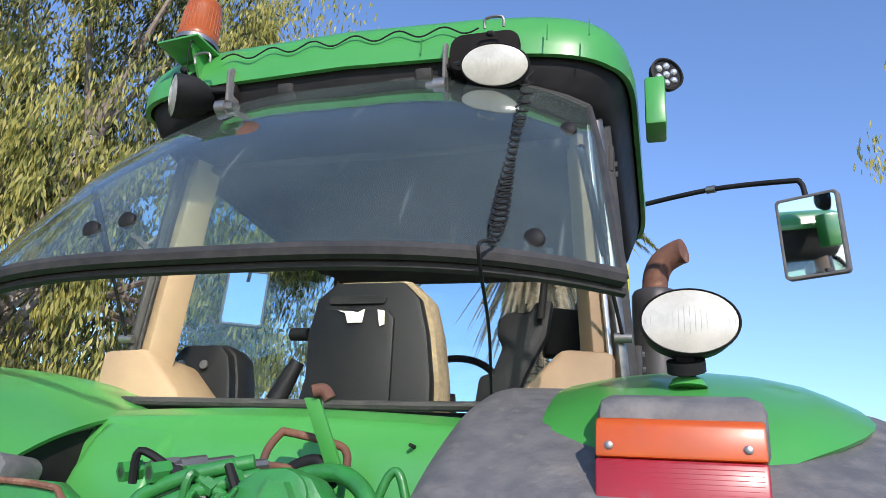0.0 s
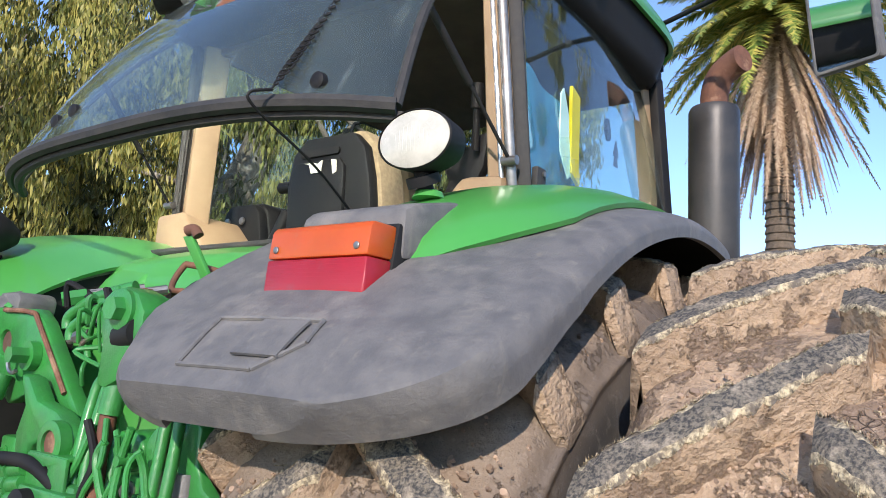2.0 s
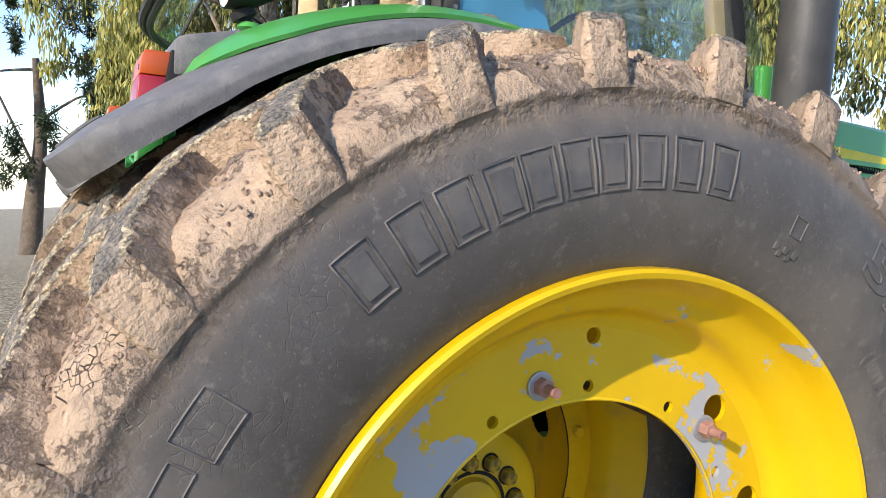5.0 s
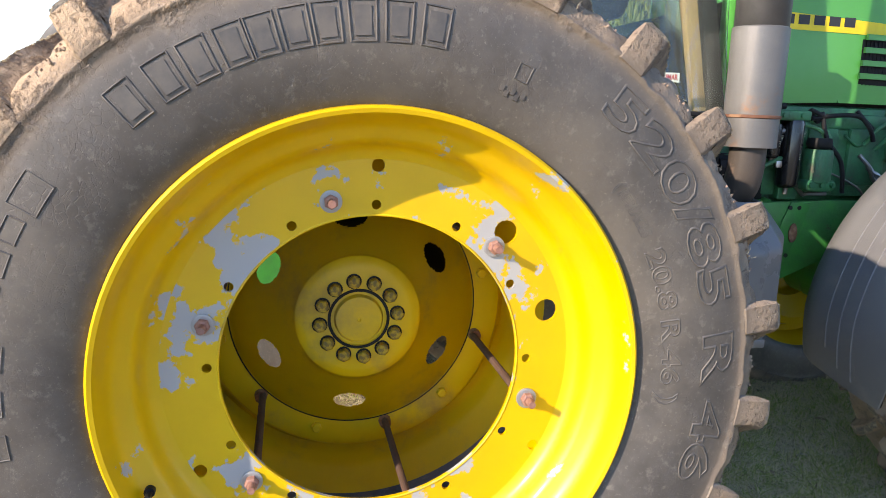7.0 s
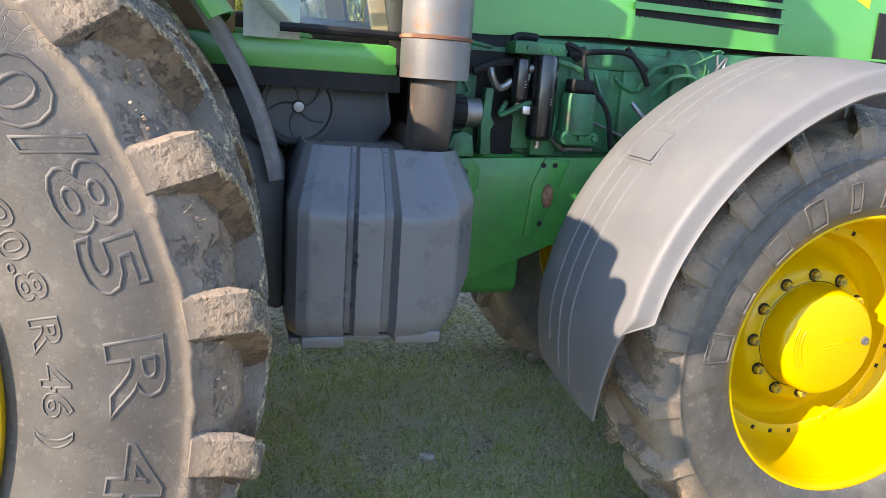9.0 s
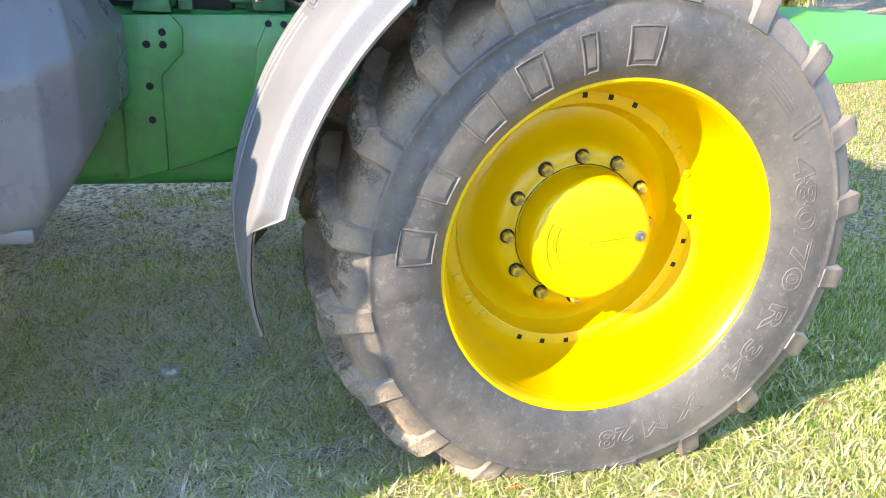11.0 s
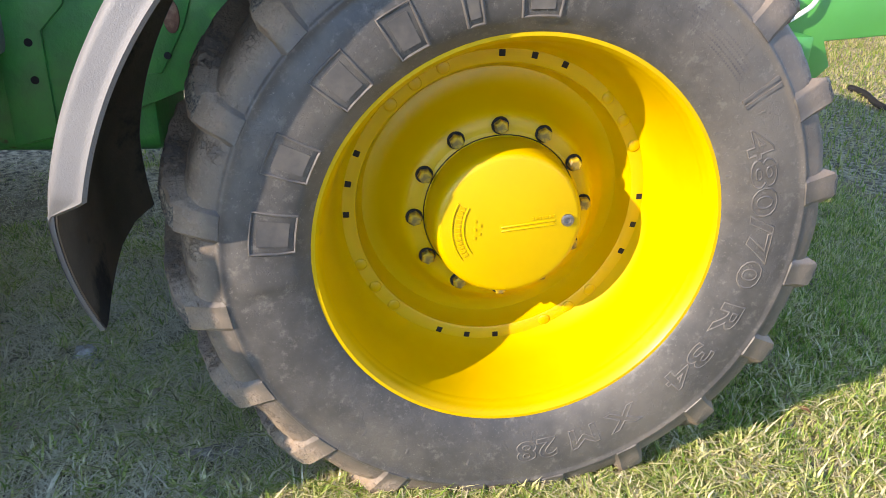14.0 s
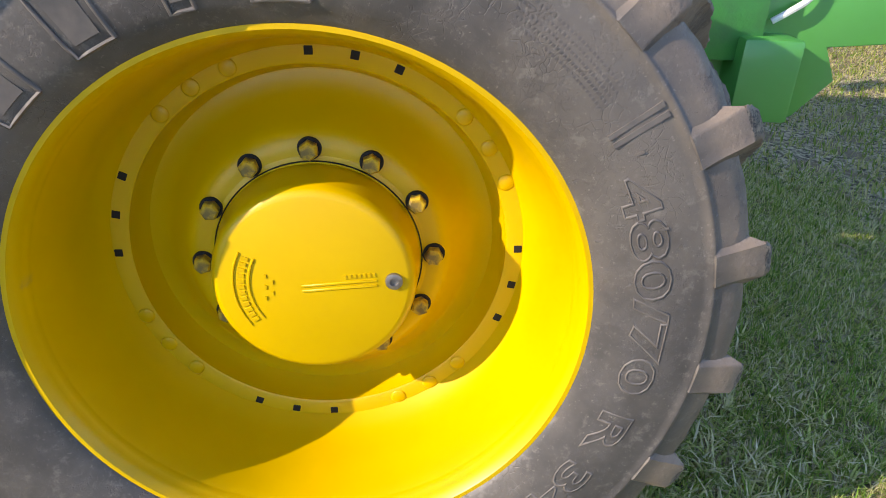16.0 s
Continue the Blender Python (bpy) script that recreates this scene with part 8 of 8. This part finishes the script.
STONE = mat("pale_stone", (0.46, 0.42, 0.36), 0.9, second=(0.30, 0.27, 0.23), scale=40, amount=0.3, bump=0.006, bump_scale=90)
CLOD = mat("dry_clod", (0.42, 0.35, 0.27), 0.95, second=(0.22, 0.18, 0.13), scale=45, amount=0.3, bump=0.012, bump_scale=70)
stone((0.04, 1.69), (0.040, 0.035, 0.028), STONE, "small pale stone in the grass", "stone", 1)
stone((0.13, 2.24), (0.024, 0.040, 0.018), STONE, "small pale stone in the grass", "stone", 2)
stone((0.09, 1.74), (0.020, 0.025, 0.016), STONE, "pale pebble in the grass", "stone", 3)
stone((0.58, 2.12), (0.030, 0.085, 0.016), CLOD, "flat lump of dry earth by the front wheel", "clod", 4)
LEAF_DRY = mat("dry_leaf", (0.40, 0.31, 0.19), 0.8, second=(0.28, 0.20, 0.11), scale=30)
LEAF_RED = mat("red_brown_leaf", (0.38, 0.12, 0.05), 0.8, second=(0.28, 0.10, 0.05), scale=30)


def ground_leaf(x, y, l, w, turn, m, curl):
    def skin(u, v):
        hw = w * math.sin(math.pi * min(0.98, u * 0.92 + 0.06)) ** 0.8
        return ((u - 0.5) * l, (v - 0.5) * 2 * hw, curl * math.sin(math.pi * u) + 0.3 * abs(v - 0.5) * hw)
    ob = part("fallen_leaf", sheet(skin, 8, 4, 0.001), m, None, smooth=60)
    ob.matrix_basis = pose(x, y, ground_z(x, y) + 0.020, rng.uniform(-14, 14), rng.uniform(-12, 12), turn)
    return tagged(ob, "dry fallen leaf lying on the grass", "leaf", "fallen leaves")


for x, y, l, w, turn, m in ((0.845, 2.66, 0.075, 0.016, 80, LEAF_RED), (0.80, 2.86, 0.050, 0.018, 20, LEAF_DRY), (0.88, 2.68, 0.090, 0.013, 120, LEAF_DRY), (0.90, 2.80, 0.055, 0.014, 60, LEAF_DRY), (0.60, 3.90, 0.045, 0.016, 45, LEAF_RED),
                            (1.05, 2.95, 0.08, 0.014, 30, LEAF_DRY), (0.20, 1.45, 0.07, 0.012, 100, LEAF_DRY), (0.42, 1.60, 0.08, 0.012, 40, LEAF_DRY), (-0.2, 2.6, 0.09, 0.013, 70, LEAF_DRY), (0.30, 1.95, 0.06, 0.012, 150, LEAF_DRY),
                            (0.85, 3.35, 0.05, 0.012, 10, LEAF_DRY), (0.95, 3.1, 0.06, 0.012, 130, LEAF_DRY), (-1.0, 5.0, 0.12, 0.015, 30, LEAF_DRY), (-0.8, 4.4, 0.1, 0.012, 75, LEAF_DRY), (0.15, 2.9, 0.07, 0.012, 20, LEAF_DRY)):
    ground_leaf(x, y, l, w, turn, m, 0.008)


# post and wheel of something standing far off, and a hose in the grass
POST = mat("pale_weathered_wood", (0.50, 0.44, 0.36), 0.9, second=(0.38, 0.32, 0.25), scale=12, bump=0.006, bump_scale=30)
px, py = -8.2, 10.7
pz = ground_z(px, py)
tagged(part("post", prism(circle(0, 0, 0.085, 16), "z", -0.05, 1.3, 0.01), POST, None, loc=(px, py, pz)), "pale weathered wooden post beyond the lawn", "post")
wheel = part("trailer_wheel", lathe([(-0.09, 0.20), (-0.10, 0.26), (-0.085, 0.32), (0.0, 0.335), (0.085, 0.32), (0.10, 0.26), (0.09, 0.20)], 40, closed=True), BLACK, None)
wheel.location = (px + 0.35, py + 0.55, ground_z(px + 0.35, py + 0.55) + 0.32)
wheel.rotation_euler = (0, 0, radians(35))
tagged(wheel, "small black trailer wheel standing on the lawn", "wheel")
part("rim", lathe([(-0.05, 0.0), (-0.05, 0.08), (-0.03, 0.17), (-0.07, 0.20), (0.07, 0.20), (0.03, 0.17), (0.06, 0.08), (0.06, 0.0)], 32), STEEL, wheel)
hose = [(-3.75 + 0.12 * k, 7.25 - 0.03 * k + 0.03 * math.sin(k * 0.9)) for k in range(7)]
tagged(part("hose", tube(bmesh.new(), [(x, y, ground_z(x, y) + 0.035) for x, y in hose], 0.028, 10, 4), BLACK, None), "length of dark rubber hose lying on the grass", "hose")


# ---- trees ----
BARK = mat("pale_eucalyptus_bark", (0.30, 0.25, 0.20), 0.9, second=(0.20, 0.15, 0.115), scale=3, bump=0.03, bump_scale=14, third=(0.46, 0.42, 0.36), third_scale=1.5, third_at=0.58)
BARK_DARK = mat("palm_trunk_bark", (0.16, 0.12, 0.085), 0.95, second=(0.09, 0.07, 0.05), scale=6, bump=0.05, bump_scale=10)
EUC_SUN = leafy("eucalyptus_leaves", [(0.17, 0.20, 0.05), (0.30, 0.30, 0.075), (0.44, 0.41, 0.11), (0.58, 0.50, 0.15), (0.20, 0.21, 0.07)], 0.35, 0.45)
# Dark tones that put the crowns' inner shade into the leaf colour.
SHADE_LEAF = leafy("shade_dark_leaves", [(0.07, 0.085, 0.03), (0.10, 0.11, 0.04), (0.15, 0.14, 0.05)], 0.15, 0.6)
PINE = leafy("dark_pine_needles", [(0.018, 0.035, 0.015), (0.03, 0.05, 0.02), (0.05, 0.07, 0.03)], 0.15)
SHRUB = leafy("olive_green_leaves", [(0.06, 0.10, 0.025), (0.11, 0.145, 0.04), (0.20, 0.21, 0.06)], 0.25)


def leaf_cloud(centres, radii, per, length, width, droop, seed, spread=1.0):
    """Many lance-shaped leaves hanging in clumps: five-point blades, numpy."""
    R = np.random.RandomState(seed)
    C = np.repeat(np.array(centres), per, axis=0)
    rad = np.repeat(np.array(radii), per)
    n = len(C)
    d = R.normal(size=(n, 3))
    d /= np.linalg.norm(d, axis=1)[:, None]
    p = C + d * (rad * R.uniform(0.25, 1.0, n) ** 0.7)[:, None] * np.array((1, 1, 1.15))
    way = R.normal(size=(n, 3)) * (1 - droop) + np.array((0, 0, -1.0)) * droop * 1.6
    way /= np.linalg.norm(way, axis=1)[:, None]
    side = np.cross(way, R.normal(size=(n, 3)))
    side /= np.linalg.norm(side, axis=1)[:, None] + 1e-9
    L = length * R.uniform(0.6, 1.3, n)[:, None]
    W = width * R.uniform(0.7, 1.2, n)[:, None]
    V = np.empty((n, 4, 3))
    V[:, 0] = p
    V[:, 1] = p + way * L * 0.45 + side * W / 2
    V[:, 2] = p + way * L
    V[:, 3] = p + way * L * 0.45 - side * W / 2
    i = np.arange(n) * 4
    return V.reshape(-1, 3).tolist(), np.stack((i, i + 1, i + 2, i + 3), 1).tolist()


def tree(name, base, height, crown, clumps, per, leaf, seed, leaf_m, bark, label, trunk_r=0.3, droop=0.7, lean=(0, 0), low=0.25, strands=3, inner=0):
    """Trunk, forking limbs, and clumps of leaves hung in strands along the limbs' ends."""
    R = random.Random(seed)
    x, y = base
    z = ground_z(x, y) - 0.1
    root = new(name)
    root.location = (x, y, z)
    tagged(root, label, "tree")
    wood = bmesh.new()
    top = Vector((lean[0], lean[1], height * 0.62))
    bend = Vector((R.uniform(-0.5, 0.5), R.uniform(-0.5, 0.5), 0))
    tube(wood, [(0, 0, 0), Vector((0, 0, height * 0.2)) + bend * 0.4, top * 0.62 + bend, top], trunk_r, 12, 5, radii=[trunk_r * 1.25, trunk_r, trunk_r * 0.7, trunk_r * 0.35])
    centres, rads = [], []
    cx, cy, cz, rx, ry, rz = crown
    k = 0
    while len(centres) < clumps:
        k += 1
        d = Vector((R.gauss(0, 1), R.gauss(0, 1), R.gauss(0, 1))).normalized() * R.uniform(0.45, 1.0) ** 0.6
        c = Vector((cx + d.x * rx, cy + d.y * ry, cz + d.z * rz))
        if c.z < height * low * 0.5:
            continue
        if k % 7 == 0:
            s = top * R.uniform(0.35, 0.95) + bend * 0.5
            mid = s.lerp(c, 0.55) + Vector((R.uniform(-0.4, 0.4), R.uniform(-0.4, 0.4), R.uniform(0.1, 0.7)))
            tube(wood, [s, mid, c], 0.05, 6, 4, radii=[trunk_r * 0.22, trunk_r * 0.10, 0.01])
        size = R.uniform(0.30, 0.70) * (rx + rz) / 9.6
        centres.append(c)
        rads.append(size)
        for j in range(R.randint(1, strands)):
            centres.append(c + Vector((R.uniform(-0.5, 0.5) * size, R.uniform(-0.5, 0.5) * size, -size * (0.9 + 0.75 * j))))
            rads.append(size * (0.62 - 0.12 * j))
    part("trunk", wood, bark, root)
    v, f = leaf_cloud([tuple(c) for c in centres], rads, per, leaf[0], leaf[1], droop, seed)
    quick_mesh("crown", v, f, leaf_m, "", "", parent=root)
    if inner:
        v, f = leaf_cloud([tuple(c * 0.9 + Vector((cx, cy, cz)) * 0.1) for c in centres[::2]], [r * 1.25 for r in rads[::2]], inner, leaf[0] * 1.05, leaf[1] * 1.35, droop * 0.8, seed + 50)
        quick_mesh("inner_crown", v, f, SHADE_LEAF, "leaves coloured dark for the shade inside the crown", "", parent=root)
    return root


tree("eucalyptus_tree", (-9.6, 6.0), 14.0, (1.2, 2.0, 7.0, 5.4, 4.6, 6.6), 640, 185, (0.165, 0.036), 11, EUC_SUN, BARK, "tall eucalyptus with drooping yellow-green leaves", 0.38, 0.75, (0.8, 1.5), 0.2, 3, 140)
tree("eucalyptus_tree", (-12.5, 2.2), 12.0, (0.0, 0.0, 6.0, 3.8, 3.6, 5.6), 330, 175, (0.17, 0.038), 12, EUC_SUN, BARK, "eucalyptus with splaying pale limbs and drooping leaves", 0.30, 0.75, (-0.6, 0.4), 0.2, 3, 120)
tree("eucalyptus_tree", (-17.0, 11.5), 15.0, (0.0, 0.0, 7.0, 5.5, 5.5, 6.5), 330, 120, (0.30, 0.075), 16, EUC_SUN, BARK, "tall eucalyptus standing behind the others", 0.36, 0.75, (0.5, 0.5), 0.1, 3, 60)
tree("eucalyptus_tree", (9.0, 9.5), 13.0, (-2.2, -0.6, 8.0, 3.6, 3.2, 3.6), 110, 120, (0.20, 0.038), 13, EUC_SUN, BARK, "eucalyptus whose hanging branches reach over", 0.32, 0.8, (-0.6, 0.2), 0.6)
# Backing tree added to close sky gaps, its leaves coloured dark as in shade.
tree("eucalyptus_tree", (-17.5, 5.5), 9.5, (0, 0, 4.4, 4.2, 4.2, 4.3), 240, 110, (0.30, 0.10), 17, SHADE_LEAF, BARK, "dense backing eucalyptus in shade-dark leaves behind the tall ones", 0.3, 0.6, (0, 0), 0.05)
tree("pine_tree", (-27.0, -2.0), 11.0, (0, 0, 6.5, 3.2, 3.2, 4.0), 120, 120, (0.26, 0.05), 14, PINE, BARK_DARK, "dark pine standing beyond the lawn", 0.3, 0.2, (0, 0), 0.3)
tree("eucalyptus_tree", (-22.0, 3.0), 10.0, (0, 0, 5.2, 3.2, 3.2, 4.4), 120, 120, (0.26, 0.055), 15, EUC_SUN, BARK, "yellowish eucalyptus beyond the lawn", 0.3, 0.7, (0, 0), 0.15)
for k, (x, y, h, w) in enumerate(((-8.2, 64, 6.4, 2.8), (-4.2, 66, 7.2, 1.9), (-0.4, 68, 7.8, 2.4), (-14.0, 64, 6.0, 3.0), (3.2, 70, 6.4, 2.6))):
    tree("broadleaf_tree", (x, y), h, (0, 0, h * 0.55, w, w, h * 0.42), 60, 70, (0.34, 0.17), 30 + k, SHRUB, BARK_DARK, "rounded green tree far off on the slope", 0.2, 0.2, (0, 0), 0.1, 1)


def palm(base, top_z, crown_r, fronds, seed):
    """Date palm: ringed trunk, arching feathered fronds, a skirt of dead ones and orange fruit stalks."""
    R = random.Random(seed)
    x, y = base
    root = new("palm_tree")
    z0 = ground_z(x, y)
    root.location = (x, y, z0)
    tagged(root, "tall date palm with a skirt of dead brown fronds", "palm tree")
    H = top_z - z0
    prof = [(0.0, 0.0), (0.0, 0.62)]
    n = 46
    for k in range(n):
        h = H * k / n
        prof += [(h + 0.02, 0.50), (h + H / n * 0.9, 0.44)]
    prof += [(H, 0.50), (H + 0.5, 0.30), (H + 0.6, 0.0)]
    bm = lathe(prof, 20)
    for v in bm.verts:
        v.co = Vector((v.co.y, v.co.z, v.co.x))
    part("trunk", bm, BARK_DARK, root)

    def frond(az, lift, length, sag, width, count, curlseed):
        V, F = [], []
        q = random.Random(curlseed)
        d = Vector((math.cos(az), math.sin(az), 0))
        side = Vector((-d.y, d.x, 0))
        pts = []
        for i in range(count + 1):
            t = i / count
            pts.append(Vector((0, 0, H + 0.3)) + d * (length * t * math.cos(lift) * (1 - 0.15 * t * sag)) + Vector((0, 0, length * (math.sin(lift) * t - sag * 0.62 * t ** 2.1))))
        for i in range(count):
            a, b = pts[i], pts[i + 1]
            w = 0.05 * (1 - i / count) + 0.012
            k = len(V)
            V += [tuple(a + side * w), tuple(a - side * w), tuple(b - side * w), tuple(b + side * w)]
            F.append((k, k + 1, k + 2, k + 3))
            tang = (b - a).normalized()
            ll = width * (math.sin(math.pi * min(1, 0.12 + 0.88 * i / count)) ** 0.6)
            for s in (-1, 1):
                for h in (0, 0.5):
                    p = a.lerp(b, h)
                    tip = p + (side * s * 0.75 + tang * 0.55 + Vector((0, 0, q.uniform(-0.45, 0.10)))).normalized() * ll * q.uniform(0.8, 1.1)
                    k = len(V)
                    o = tang * 0.055
                    V += [tuple(p - o), tuple(p + o), tuple(tip)]
                    F.append((k, k + 1, k + 2))
        return V, F

    def bunch(name, material, specs, label):
        V, F = [], []
        for s in specs:
            v, f = frond(*s)
            k = len(V)
            V += v
            F += [tuple(i + k for i in face) for face in f]
        me = bpy.data.meshes.new(name)
        me.from_pydata(V, [], F)
        me.materials.append(material)
        place(name, me, root, label)

    live = [(2 * math.pi * (k * 0.381966) + R.uniform(-0.1, 0.1), 1.45 - 1.75 * (k / fronds) ** 0.8 + R.uniform(-0.1, 0.1), crown_r * R.uniform(0.85, 1.08), R.uniform(0.55, 1.0), 0.66, 54, k) for k in range(fronds)]
    dead = [(2 * math.pi * (k * 0.381966) + R.uniform(-0.2, 0.2), R.uniform(-1.42, -1.0), crown_r * R.uniform(0.85, 1.35), R.uniform(0.05, 0.25), 0.30, 34, 500 + k) for k in range(int(fronds * 1.3))]
    bunch("frond", PALM_GREEN, live, "green feathered fronds")
    bunch("dead_frond", PALM_DEAD, dead, "dead hanging fronds")
    fruit = bmesh.new()
    for k in range(60):
        a = R.uniform(0, 2 * math.pi)
        d = Vector((math.cos(a), math.sin(a), 0))
        for j in range(5):
            e = d + Vector((R.uniform(-0.3, 0.3), R.uniform(-0.3, 0.3), 0))
            tube(fruit, [Vector((0, 0, H + 0.3)), Vector((0, 0, H + 1.5)) + e * 0.9, Vector((0, 0, H + 1.5)) + e * 2.3], 0.035, 4, 3)
    part("fruit_stalk", fruit, PALM_FRUIT, root, "orange fruit stalks")


PALM_GREEN = leafy("palm_leaflets", [(0.09, 0.15, 0.03), (0.20, 0.26, 0.05), (0.40, 0.40, 0.09), (0.60, 0.48, 0.12)], 0.25, 0.35)
PALM_DEAD = leafy("dead_palm_leaflets", [(0.26, 0.17, 0.11), (0.40, 0.28, 0.18), (0.52, 0.38, 0.26)], 0.2, 0.8)
PALM_FRUIT = mat("orange_fruit_stalk", (0.62, 0.24, 0.03), 0.7, second=(0.5, 0.17, 0.03), scale=4)
palm((-4.1, 25.9), 15.0, 5.3, 96, 5)


# ---- house far off ----
WALL_WHITE = mat("white_render", (0.72, 0.70, 0.66), 0.9, second=(0.62, 0.60, 0.56), scale=2, bump=0.004, bump_scale=30)
ROOF_GREY = mat("grey_roof_sheet", (0.32, 0.32, 0.33), 0.6, second=(0.25, 0.25, 0.26), scale=3)
hx, hy = -22.0, 27.0
house = new("house")
house.location = (hx, hy, ground_z(hx, hy))
tagged(house, "low white house with a grey roof far behind", "house")
part("wall", B((9, 6, 3.4), (0, 0, 1.7)), WALL_WHITE, house)
part("roof", prism([(-5.0, 3.4), (5.0, 3.4), (0, 5.2)], "y", -3.4, 3.4, 0.03), ROOF_GREY, house)
for k in range(3):
    w = part("window", B((1.0, 0.12, 1.1), (-3 + 3 * k, -3.02, 1.8), (0, 0, 0), 0.02), WALL_WHITE, house)
    part("pane", B((0.8, 0.02, 0.9), (-3 + 3 * k, -3.09, 1.8)), BLACK_GLOSS, w)
house.rotation_euler = (0, 0, radians(35))
